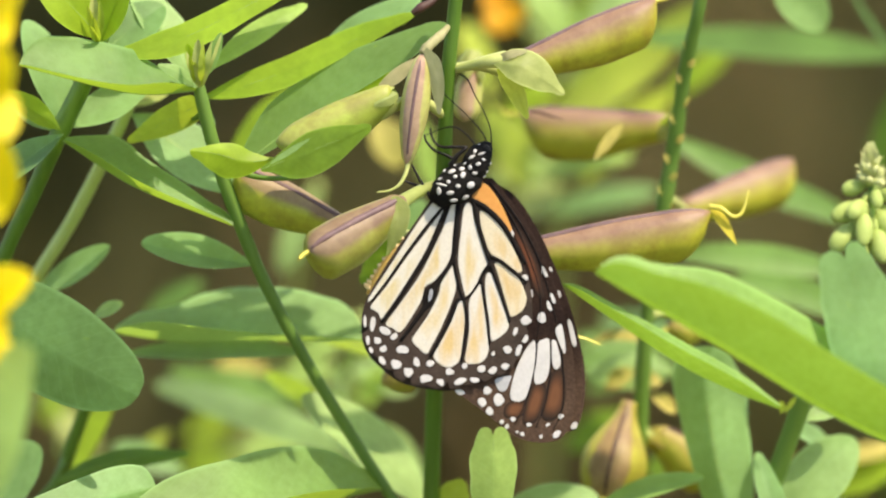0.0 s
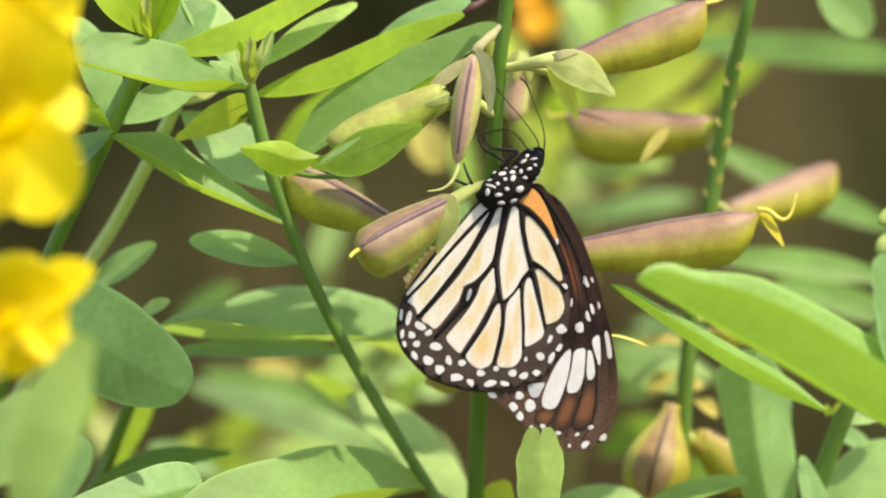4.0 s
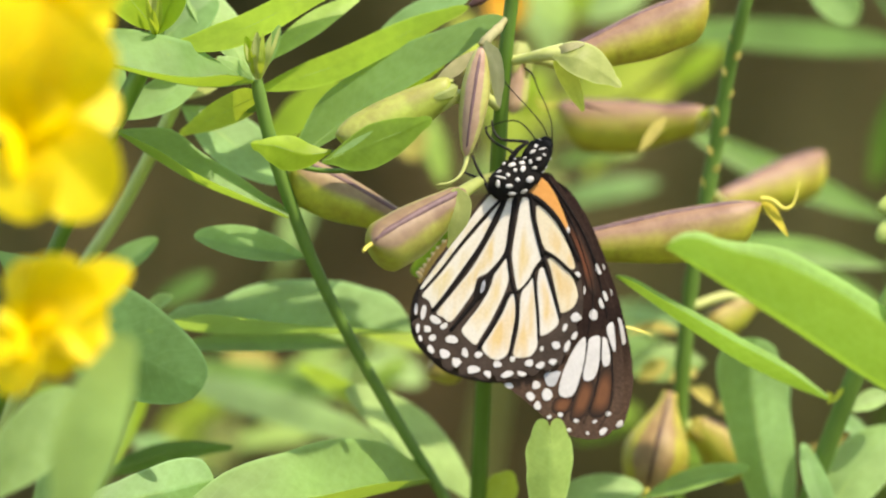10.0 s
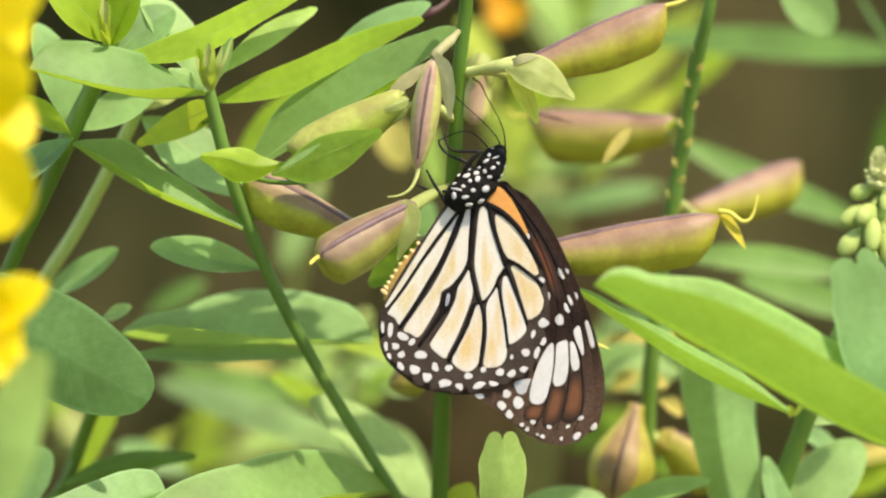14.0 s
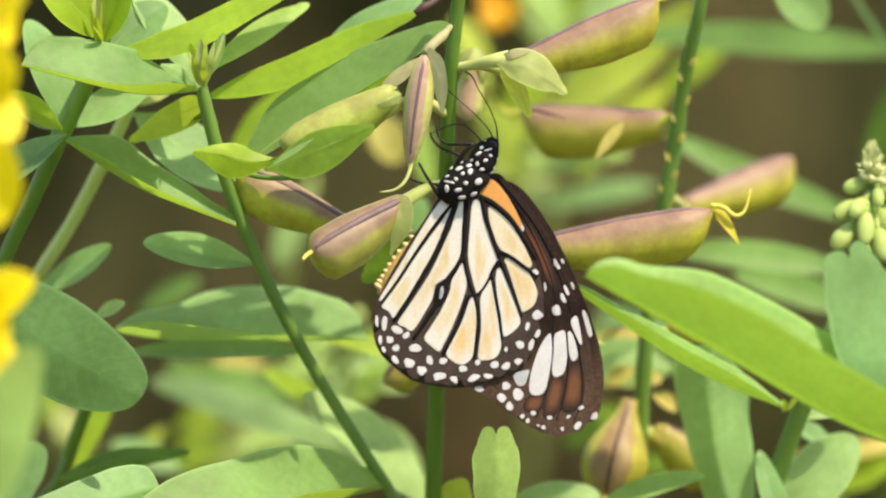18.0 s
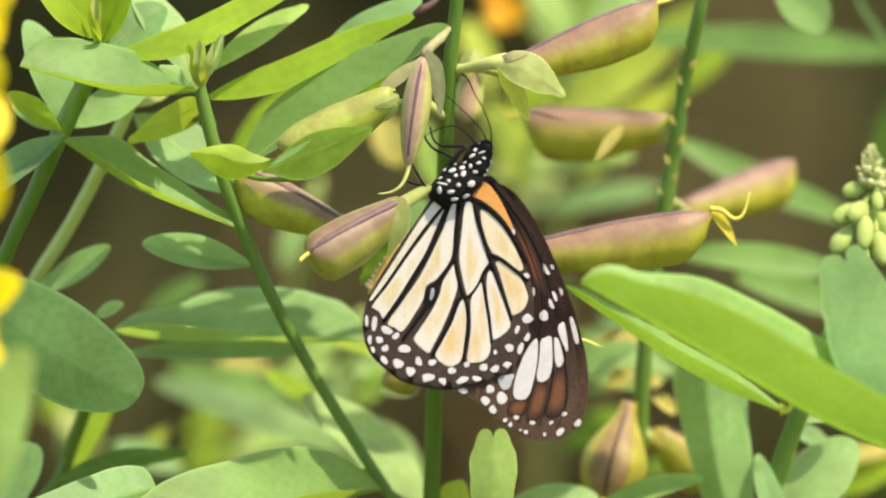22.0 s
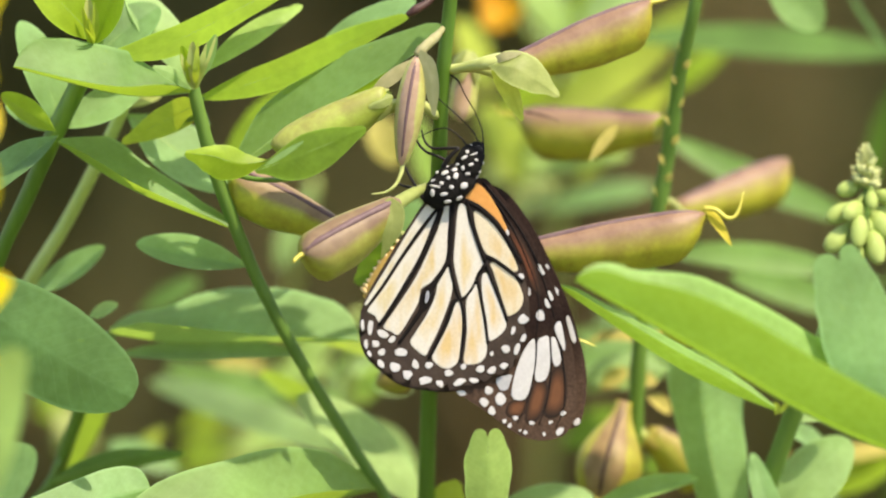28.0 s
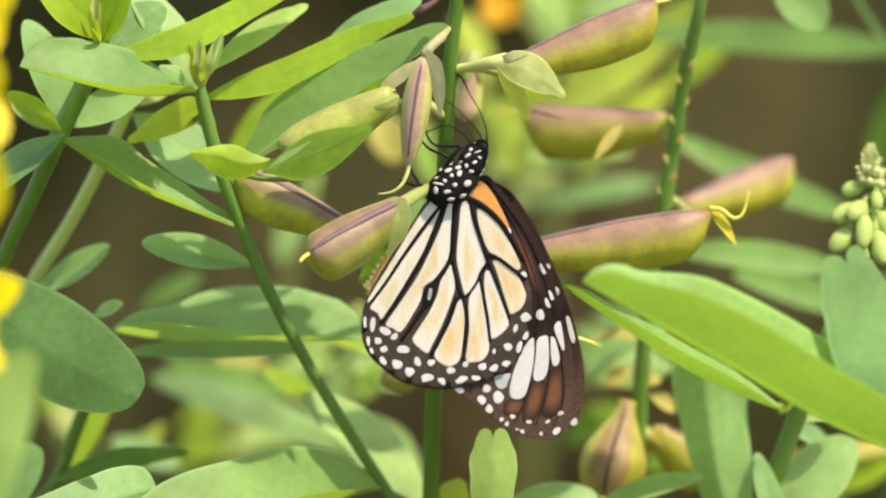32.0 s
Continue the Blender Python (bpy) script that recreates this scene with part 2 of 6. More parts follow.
CALYX_DEEP = leaf_material("green_calyx", (0.26, 0.34, 0.05), (0.36, 0.46, 0.03), 0.5, 0.42)
STYLE_PETAL = leaf_material("withered_petal", (0.66, 0.56, 0.05), (0.7, 0.58, 0.04), 0.6, 0.4)
POD_FRONT = pod_material("flushed_pod", (0.225, 0.155, 0.09), (0.33, 0.37, 0.05), 0.70, 1.14)
STYLE = mottled("yellow_style", (0.55, 0.50, 0.06), (0.68, 0.62, 0.12), 900, 0.5)
BUD = mottled("green_bud", (0.27, 0.37, 0.075), (0.40, 0.50, 0.14), 600, 0.7)
BUD_TIP = mottled("pale_bud", (0.42, 0.47, 0.17), (0.54, 0.57, 0.26), 600, 0.5)
PETAL = leaf_material("yellow_petal", (0.93, 0.72, 0.012), (0.96, 0.74, 0.012), 0.5, 0.42, 0.06)
PETAL_ORANGE = leaf_material("orange_petal", (0.85, 0.42, 0.02), (0.9, 0.45, 0.02), 0.5, 0.35, 0.1)
TWIG = mottled("brown_twig", (0.03, 0.012, 0.008), (0.10, 0.04, 0.025), 800, 0.6)
WING_DARK = mottled("black_brown_wing", (0.024, 0.016, 0.012), (0.066, 0.046, 0.034), 1500, 0.8, 0.4, gloss=0.25)
WING_VEIN = mottled("black_vein", (0.006, 0.005, 0.005), (0.014, 0.011, 0.010), 1500, 0.9, 0.4, gloss=0.15)
WING_WHITE = mottled("white_scales", (0.50, 0.495, 0.48), (0.62, 0.615, 0.60), 1800, 0.8, 0.3)
WING_GREY = mottled("grey_white_scales", (0.36, 0.37, 0.38), (0.48, 0.49, 0.50), 1800, 0.8, 0.3)


def rust_material(name, core):
    """Rust scales that thin out into black-brown towards the patch's edge."""
    m, t, b = material(name, 0.8, 0.2)
    c = t.nodes.new("ShaderNodeTexCoord")
    s = t.nodes.new("ShaderNodeSeparateXYZ")
    t.links.new(c.outputs["UV"], s.inputs["Vector"])
    n = noise_node(t, 500, 4)
    a = t.nodes.new("ShaderNodeMath")
    a.operation = "MULTIPLY_ADD"
    a.inputs[1].default_value = 0.2
    t.links.new(n.outputs["Fac"], a.inputs[0])
    t.links.new(s.outputs["X"], a.inputs[2])
    r = ramp_node(t, a.outputs[0], [(0.42, core), (1.06, (0.026, 0.016, 0.011))])
    t.links.new(r.outputs["Color"], b.inputs["Base Color"])
    return m


WING_RUST = rust_material("rust_scales", (0.15, 0.062, 0.028))
WING_COSTA = rust_material("red_brown_scales", (0.14, 0.048, 0.022))
WING_ORANGE = mottled("orange_scales", (0.56, 0.235, 0.045), (0.68, 0.33, 0.085), 1200, 0.75, 0.3)


def forewing_material():
    """Forewing: nearly black towards the cell, thinning to brown at the tip."""
    m, t, b = material("forewing_scales", 0.85, 0.08)
    c = t.nodes.new("ShaderNodeTexCoord")
    s = t.nodes.new("ShaderNodeSeparateXYZ")
    t.links.new(c.outputs["Object"], s.inputs["Vector"])
    n = noise_node(t, 320, 4, (1.6, 0.5, 1))
    a = t.nodes.new("ShaderNodeMath")
    a.operation = "MULTIPLY_ADD"
    a.inputs[1].default_value = 0.012
    t.links.new(n.outputs["Fac"], a.inputs[0])
    t.links.new(s.outputs["Y"], a.inputs[2])
    wide = t.nodes.new("ShaderNodeMapRange")
    wide.inputs["From Min"].default_value, wide.inputs["From Max"].default_value = -0.034, -0.016
    t.links.new(a.outputs[0], wide.inputs["Value"])
    r = ramp_node(t, wide.outputs["Result"], [(0.0, (0.082, 0.052, 0.036)), (0.45, (0.040, 0.025, 0.018)), (0.7, (0.020, 0.012, 0.010)), (1.0, (0.030, 0.018, 0.014))])
    f = noise_node(t, 1800, 4)
    g = ramp_node(t, f.outputs["Fac"], [(0.3, (0.7, 0.7, 0.7)), (0.7, (1.25, 1.22, 1.2))])
    t.links.new(mix_node(t, r.outputs["Color"], g.outputs["Color"], 1.0, "MULTIPLY"), b.inputs["Base Color"])
    bump_node(t, b, f.outputs["Fac"], 0.4, 0.0002)
    return m


WING_FORE = forewing_material()
FUR = mottled("black_fur", (0.006, 0.006, 0.006), (0.018, 0.016, 0.014), 2500, 0.9, 0.8, gloss=0.12)
ABDOMEN = leaf_material("orange_abdomen", (0.82, 0.52, 0.16), (0.9, 0.55, 0.15), 0.7, 0.4, 0.1)
RING = mottled("cream_ring", (0.80, 0.56, 0.24), (0.88, 0.70, 0.40), 1200, 0.75, 0.3)
HORN = mottled("black_limb", (0.008, 0.007, 0.007), (0.020, 0.017, 0.015), 1500, 0.5, 0.2, gloss=0.2)


def cell_material(name, cream, ochre, share):
    """Wing cell: pale scales with ochre streaks that run from the wing root outwards."""
    m, t, b = material(name, 0.8)
    n = noise_node(t, 260, 2, (1.5, 0.3, 1))
    f = noise_node(t, 2600, 4)
    c = t.nodes.new("ShaderNodeTexCoord")
    xyz = t.nodes.new("ShaderNodeSeparateXYZ")
    t.links.new(c.outputs["Object"], xyz.inputs["Vector"])
    tip = t.nodes.new("ShaderNodeMapRange")  # warmer towards the outer margin
    tip.inputs["From Min"].default_value, tip.inputs["From Max"].default_value = -0.036, -0.010
    tip.inputs["To Min"].default_value, tip.inputs["To Max"].default_value = -0.24, 0.05
    t.links.new(xyz.outputs["Y"], tip.inputs["Value"])
    flat = t.nodes.new("ShaderNodeSeparateXYZ")
    t.links.new(c.outputs["UV"], flat.inputs["Vector"])
    core = t.nodes.new("ShaderNodeMath")  # paler along the veins
    core.operation = "MULTIPLY_ADD"
    core.inputs[1].default_value = 0.46
    t.links.new(flat.outputs["X"], core.inputs[0])
    t.links.new(n.outputs["Fac"], core.inputs[2])
    add = t.nodes.new("ShaderNodeMath")
    t.links.new(core.outputs[0], add.inputs[0])
    t.links.new(tip.outputs["Result"], add.inputs[1])
    r = ramp_node(t, add.outputs[0], [(share - 0.16, ochre), (share + 0.14, cream)])
    g = ramp_node(t, f.outputs["Fac"], [(0.3, (0.92, 0.92, 0.92)), (0.7, (1.05, 1.05, 1.05))])
    col = mix_node(t, r.outputs["Color"], g.outputs["Color"], 1.0, "MULTIPLY")
    t.links.new(col, b.inputs["Base Color"])
    bump_node(t, b, f.outputs["Fac"], 0.3, 0.0001)
    return m


CELL = cell_material("cream_scales", (0.63, 0.605, 0.52), (0.59, 0.46, 0.22), 0.62)
CELL_PALE = cell_material("whitish_scales", (0.64, 0.62, 0.54), (0.59, 0.50, 0.27), 0.66)
CELL_WARM = cell_material("ochre_scales", (0.63, 0.605, 0.53), (0.60, 0.44, 0.20), 0.60)
CELL_OCHRE = cell_material("amber_scales", (0.62, 0.55, 0.39), (0.58, 0.415, 0.185), 0.74)


def ground_material():
    m, t, b = material("dry_soil", 0.95, 0.05)
    big = noise_node(t, 4.5, 4)
    mid = noise_node(t, 14, 5)
    fine = noise_node(t, 90, 6)
    r1 = ramp_node(t, big.outputs["Fac"], [(0.35, (0.135, 0.098, 0.040)), (0.62, (0.062, 0.058, 0.018))])
    r2 = ramp_node(t, mid.outputs["Fac"], [(0.3, (0.035, 0.028, 0.010)), (0.7, (0.175, 0.132, 0.060))])
    r3 = ramp_node(t, fine.outputs["Fac"], [(0.3, (0.7, 0.7, 0.7)), (0.7, (1.15, 1.12, 1.1))])
    c = mix_node(t, r1.outputs["Color"], r2.outputs["Color"], 0.5)
    c = mix_node(t, c, r3.outputs["Color"], 1.0, "MULTIPLY")
    t.links.new(c, b.inputs["Base Color"])
    bump_node(t, b, fine.outputs["Fac"], 0.7, 0.01)
    return m


SOIL = ground_material()
STRAW = mottled("dry_straw", (0.11, 0.080, 0.026), (0.22, 0.163, 0.056), 60, 0.9)
GRASS = leaf_material("far_grass", (0.092, 0.088, 0.027), (0.145, 0.14, 0.03), 0.8, 0.3)

# ---- mesh helpers ----
WORLD = {}
STEMS, LEAVES = {}, []


def part(name, bm, mat, parent=None, label="", m=None):
    """Link a bmesh as one mesh object under a thing or part; its coordinates are in the space of m."""
    data = bm
    if isinstance(bm, bmesh.types.BMesh):
        data = bpy.data.meshes.new(name)
        bm.to_mesh(data)
        bm.free()
        data.materials.append(mat)
        data.polygons.foreach_set("use_smooth", [True] * len(data.polygons))
    ob = new(name, data)
    m = m or Matrix()
    ob.parent = parent
    ob.matrix_basis = (WORLD[parent].inverted() if parent else Matrix()) @ m
    WORLD[ob] = m
    if label:
        tagged(ob, label)
    return ob


def thing(name, place, label, category, group="", turn=None):
    ob = new(name)
    ob.empty_display_size = 0.01
    WORLD[ob] = Matrix.Translation(place) @ (turn.to_4x4() if turn else Matrix())
    ob.matrix_basis = WORLD[ob]
    return tagged(ob, label, category, group)


def smooth_line(pts, per=6):
    """Catmull-Rom through a few points."""
    pts = [Vector(p) for p in pts]
    if len(pts) == 2:
        return [pts[0].lerp(pts[1], i / per) for i in range(per + 1)]
    ext = [2 * pts[0] - pts[1], *pts, 2 * pts[-1] - pts[-2]]
    out = []
    for i in range(len(pts) - 1):
        a, b, c, d = ext[i:i + 4]
        for k in range(per):
            s = k / per
            out.append(0.5 * (2 * b + (c - a) * s + (2 * a - 5 * b + 4 * c - d) * s * s + (3 * b - a - 3 * c + d) * s ** 3))
    return out + [pts[-1]]


def smooth_loop(pts, per=5):
    pts = [Vector(p) for p in pts]
    n, out = len(pts), []
    for i in range(n):
        a, b, c, d = (pts[(i + k) % n] for k in (-1, 0, 1, 2))
        for k in range(per):
            s = k / per
            out.append(0.5 * (2 * b + (c - a) * s + (2 * a - 5 * b + 4 * c - d) * s * s + (3 * b - a - 3 * c + d) * s ** 3))
    return out


def tube(pts, radii, seg=8, per=6, bm=None, knob=0.0):
    """A round swept body along a smooth line; radii in metres, spread evenly along it."""
    bm = bm or bmesh.new()
    line = smooth_line(pts, per)
    n = len(line)
    rings, side = [], None
    for i, p in enumerate(line):
        t = (line[min(i + 1, n - 1)] - line[max(i - 1, 0)]).normalized()
        if side is None:
            side = t.orthogonal().normalized()
        side = (side - t * side.dot(t)).normalized()
        other = t.cross(side)
        f = i / (n - 1) * (len(radii) - 1)
        k = min(int(f), len(radii) - 2)
        r = radii[k] + (radii[k + 1] - radii[k]) * (f - k)
        if knob:
            r *= 1 + knob * noise.noise(p * 700)
        rings.append([bm.verts.new(p + (side * math.cos(a) + other * math.sin(a)) * r) for a in (2 * math.pi * j / seg for j in range(seg))])
    for a, b in zip(rings, rings[1:]):
        for j in range(seg):
            bm.faces.new((a[j], a[(j + 1) % seg], b[(j + 1) % seg], b[j]))
    bm.faces.new(rings[0][::-1])
    bm.faces.new(rings[-1])
    return bm


def blob(centre, axes, sizes, bm=None, rings=8, seg=12, lump=0.0):
    """An egg-shaped body with three half-sizes along three axes."""
    bm = bm or bmesh.new()
    x, y, z = axes
    grid = []
    for i in range(1, rings):
        a = math.pi * i / rings
        row = []
        for j in range(seg):
            b = 2 * math.pi * j / seg
            p = x * (sizes[0] * math.cos(a)) + y * (sizes[1] * math.sin(a) * math.cos(b)) + z * (sizes[2] * math.sin(a) * math.sin(b))
            if lump:
                p = p * (1 + lump * noise.noise((centre + p) * 400))
            row.append(bm.verts.new(centre + p))
        grid.append(row)
    top, end = bm.verts.new(centre + x * sizes[0]), bm.verts.new(centre - x * sizes[0])
    for a, b in zip(grid, grid[1:]):
        for j in range(seg):
            bm.faces.new((a[j], a[(j + 1) % seg], b[(j + 1) % seg], b[j]))
    for j in range(seg):
        bm.faces.new((top, grid[0][(j + 1) % seg], grid[0][j]))
        bm.faces.new((end, grid[-1][j], grid[-1][(j + 1) % seg]))
    return bm


def basis(base, tip, face):
    """A pose whose x runs from base to tip and whose z leans towards face, given as right, up, nearer."""
    x = (tip - base).normalized()
    f = AXES @ Vector(face)
    z = (f - x * f.dot(x)).normalized()
    return Matrix.Translation(base) @ Matrix((x, z.cross(x), z)).transposed().to_4x4()


def blade(length, width, fold=0.0, bulge=0.0, shape=1.15, blunt=0.7, twist=0.0, sway=0.0, wave=0.045, nx=26, seed=0, arch=0.0):
    """A leaf blade along x: folded up along the midrib, arched by bulge, widest beyond the middle where shape is over 1."""
    bm = bmesh.new()
    uv = bm.loops.layers.uv.new("UVMap")
    cols = (-1, -0.72, -0.4, -0.12, 0, 0.12, 0.4, 0.72, 1)
    f, grid, info = radians(fold), [], {}
    for i in range(nx + 1):
        s = i / nx
        s = 0.15 * s + 0.85 * (0.5 - 0.5 * math.cos(math.pi * s))
        half = width / 2 * max(0.0, math.sin(math.pi * min(1, s ** shape))) ** max(0.4, blunt + 0.15 - 0.34 * s)
        half = max(half, width * 0.008)
        tw = radians(twist) * s
        row = []
        for c in cols:
            edge = 1 + wave * noise.noise(Vector((s * 5 + seed * 3.1, c * 1.3, seed)))
            y = c * half * edge
            z = abs(y) * math.sin(f) * (0.75 + 0.25 * abs(c)) + 0.5 * wave * half * c * c * noise.noise(Vector((s * 6, c * 2 + seed, 4.0)))
            z -= arch * abs(y) * abs(c)
            y *= math.cos(f)
            y, z = y * math.cos(tw) - z * math.sin(tw), y * math.sin(tw) + z * math.cos(tw)
            v = bm.verts.new((s * length, y + sway * length * 4 * s * (1 - s), z + bulge * 4 * s * (1 - s)))
            info[v] = (s, c)
            row.append(v)
        grid.append(row)
    for a, b in zip(grid, grid[1:]):
        for j in range(len(cols) - 1):
            face = bm.faces.new((a[j], b[j], b[j + 1], a[j + 1]))
            for loop in face.loops:
                loop[uv].uv = info[loop.vert]
    return bm


def leaf(plant, base, tip, width, face=(0, 0.7, 0.7), fold=8.0, bulge=0.0, shape=1.15, mat=None, rib=True, name="leaf", label="", **more):
    """A leaf of a plant from base to tip (places), width and bulge in millimetres, with its raised midrib."""
    m = basis(base, tip, face)
    length = (tip - base).length
    if name == "leaf":
        LEAVES.append((plant, base, (tip - base).normalized()))
    seed = round(base.x * 997 + tip.z * 619, 3) % 50
    ob = part(name, blade(length, width / 1000, fold, bulge / 1000, shape, seed=seed, **{"twist": 10 * math.sin(seed * 7), "sway": 0.035 * math.sin(seed * 3 + 1), **more}), mat or LEAF_GREY, plant, label, m)
    if rib:
        sway = more.get("sway", 0.035 * math.sin(seed * 3 + 1))
        line = [Vector((s * length, sway * length * 4 * s * (1 - s), bulge / 1000 * 4 * s * (1 - s) - 0.0001)) for s in (0, 0.25, 0.5, 0.75, 0.96)]
        r = min(0.00022, width / 1000 * 0.016)
        part("midrib", tube(line, [r * 1.2, r, r * 0.75, r * 0.5, r * 0.15], 6, 3), RIB, ob, "", m)
    return ob


def eased(knots, s):
    """A smooth curve through (place, value) knots."""
    k = max(i for i in range(len(knots) - 1) if i == 0 or knots[i][0] <= s)
    (a, p), (b, q) = knots[k], knots[k + 1]
    (z, o), (c, r) = knots[max(k - 1, 0)], knots[min(k + 2, len(knots) - 1)]
    h, f = b - a, (s - a) / (b - a)
    m, n = (q - o) / (b - z) * h, (r - p) / (c - a) * h
    return (2 * f ** 3 - 3 * f * f + 1) * p + (f ** 3 - 2 * f * f + f) * m + (3 * f * f - 2 * f ** 3) * q + (f ** 3 - f * f) * n


def lobed_leaf(plant, rib, above, below, tilt, mat, tip=0.6, notch=0.0, name="leaf", label="", nx=30):
    """A leaf with two unlike halves. rib: places of its midrib from base to tip; above, below: the width of each half in
    millimetres at 0.1, 0.25, 0.5, 0.75 and 0.9 of its length, below nought where that half folds up before the other; tilt: degrees by which each half's edge leans towards the viewer."""
    line = smooth_line(rib, 12)
    base, end = line[0], line[-1]
    m = basis(base, end, (0, 0, 1))
    inv = m.inverted()
    near = -AWAY
    across = near.cross(end - base).normalized()
    if across.dot(UP - RIGHT * 0.3) < 0:
        across = -across
    if name == "leaf":
        LEAVES.append((plant, base, (line[1] - base).normalized()))
    seed = round(base.x * 997 + end.z * 619, 3) % 50
    bm = bmesh.new()
    uv = bm.loops.layers.uv.new("UVMap")
    cols = (-1, -0.95, -0.85, -0.7, -0.5, -0.3, -0.12, 0, 0.12, 0.3, 0.5, 0.7, 0.85, 0.95, 1)
    steps = (0.1, 0.25, 0.5, 0.75, 0.9)
    grid, info = [], {}
    for i in range(nx + 1):
        s = 0.5 - 0.5 * math.cos(math.pi * i / nx)
        f = s * (len(line) - 1)
        k = min(int(f), len(line) - 2)
        p = line[k].lerp(line[k + 1], f - k)
        way = (line[min(k + 2, len(line) - 1)] - line[max(k - 1, 0)]).normalized()
        side = near.cross(way).normalized()
        side = side if side.dot(across) > 0 else -side
        row = []
        for c in cols:
            widths, lean = (above, radians(tilt[0])) if c > 0 else (below, radians(tilt[1]))
            if s < 0.9:
                w = eased([(0, widths[0] * 0.25), *zip(steps, widths), (1.0, widths[-1] * 0.4)], s)
            else:
                q = (s - 0.9) / 0.1
                w = widths[-1] * (1 - 0.18 * q * q if notch else max(0, 1 - q ** (2 if tip < 0.8 else 1)) ** tip)
            w = math.copysign(max(0.02, abs(w)), w) / 1000 * (1 + 0.05 * noise.noise(Vector((s * 6 + seed * 3.1, c, seed))))
            reach = abs(c) * abs(w) * math.tan(lean) * (0.8 + 0.2 * abs(c))
            out = side * (c * w) + near * reach
            lift = near * (0.06 * w * noise.noise(Vector((s * 5, c * 2, seed))))
            ahead = way * (notch / 1000 * math.sqrt(max(0, 1 - (abs(c) * 2 - 1) ** 2)) * max(0, (s - 0.6) / 0.4) ** 3)
            v = bm.verts.new(inv @ (p + out + lift + ahead))
            info[v] = (s, c)
            row.append(v)
        grid.append(row)
    for a, b in zip(grid, grid[1:]):
        for j in range(len(cols) - 1):
            face = bm.faces.new((a[j], b[j], b[j + 1], a[j + 1]))
            for loop in face.loops:
                loop[uv].uv = info[loop.vert]
    ob = part(name, bm, mat, plant, label, m)
    widest = max(above)
    if name == "leaf" and widest > 1.5:
        r = min(0.00016, widest / 1000 * 0.02)
        back = [inv @ (q + AWAY * r) for q in line[::4]]
        part("midrib", tube(back, [r * 1.3, r, r * 0.7, r * 0.3], 6, 2), RIB, ob, "", m)
    return ob


def stem(plant, pts, radii, mat, down=True, name="stem", knob=0.05):
    """A stem through the given places, carried on down to the soil."""
    pts, radii = list(pts), list(radii)
    STEMS.setdefault(plant, [])
    if down:
        p, foot = pts[-1], WORLD[plant].translation - Vector((0, 0, 0.01))
        bend = p + (p - pts[-2]).normalized() * 0.22
        gap = (p - pts[-2]).length
        fall = (p - foot).length
        steps = max(4, int(fall / max(gap, 0.02)))
        for k in range(1, steps + 1):
            f = k / steps
            pts.append(p * (1 - f) ** 2 + bend * 2 * f * (1 - f) + foot * f * f)
            radii.append(radii[-1] * 1.03)
    STEMS[plant] += smooth_line(pts, 5)
    return part(name, tube(pts, [r / 1000 for r in radii], 12, 5, knob=knob), mat, plant)


def petioles():
    """Leaf stalks: each leaf that starts away from its stem is joined to it by a thin stalk."""
    for plant, base, way in LEAVES:
        if plant not in STEMS:
            continue
        line = STEMS[plant]
        near = min(line, key=lambda p: (p - base).length)
        gap = (near - base).length
        if gap < 0.0075:
            continue
        if gap > 0.012:
            rel = AXES.transposed() @ (base - CENTRE)
            if abs(rel.x) < 0.078 and rel.y > -0.042 or rel.y > 0.04:
                continue  # these start behind other leaves
            low = [p for p in line if p.z < base.z - min(0.05 + gap * 0.6, 0.3)]
            near = max(low, key=lambda p: p.z) if low else line[-1]
        knee = base - way * min(0.006, gap * 0.4) - Vector((0, 0, min(0.004, gap * 0.3)))
        bow = knee.lerp(near, 0.5) - Vector((0, 0, gap * 0.12))
        part("petiole", tube([base + way * 0.0005, knee, bow, near], [0.0004, 0.00045, 0.0005, 0.0006], 6, 5), STEM, plant)


def pear_radius(s):
    """Half-height of a ripe pod seen from its seam: narrow neck, full belly."""
    f = min(1, s / 0.6)
    return 0.24 + 0.76 * f * f * (3 - 2 * f) if s < 0.6 else max(0.05, math.cos((s - 0.6) / 0.4 * 1.4)) ** 0.5


def spindle_radius(s):
    """Half-height of a young pod: swelling from a narrow neck, drawn out into a beak."""
    return 0.16 + 0.84 * math.sin(math.pi * min(1, s * 1.02) ** 0.85) ** 0.75 if s < 0.93 else 0.16 * (1.02 - s) / 0.09 + 0.03


def pod_radius(s):
    """Half-height of a pod along its length: slim at the calyx, fullest past the middle, blunt at the beak."""
    swell = min(1, s / 0.62)
    swell = swell * swell * (3 - 2 * swell)
    return (0.56 + 0.44 * swell) * min(1, s / 0.08 + 0.35) * (1 if s < 0.80 else max(0.02, math.cos((s - 0.80) / 0.20 * math.pi / 2)) ** 0.6)


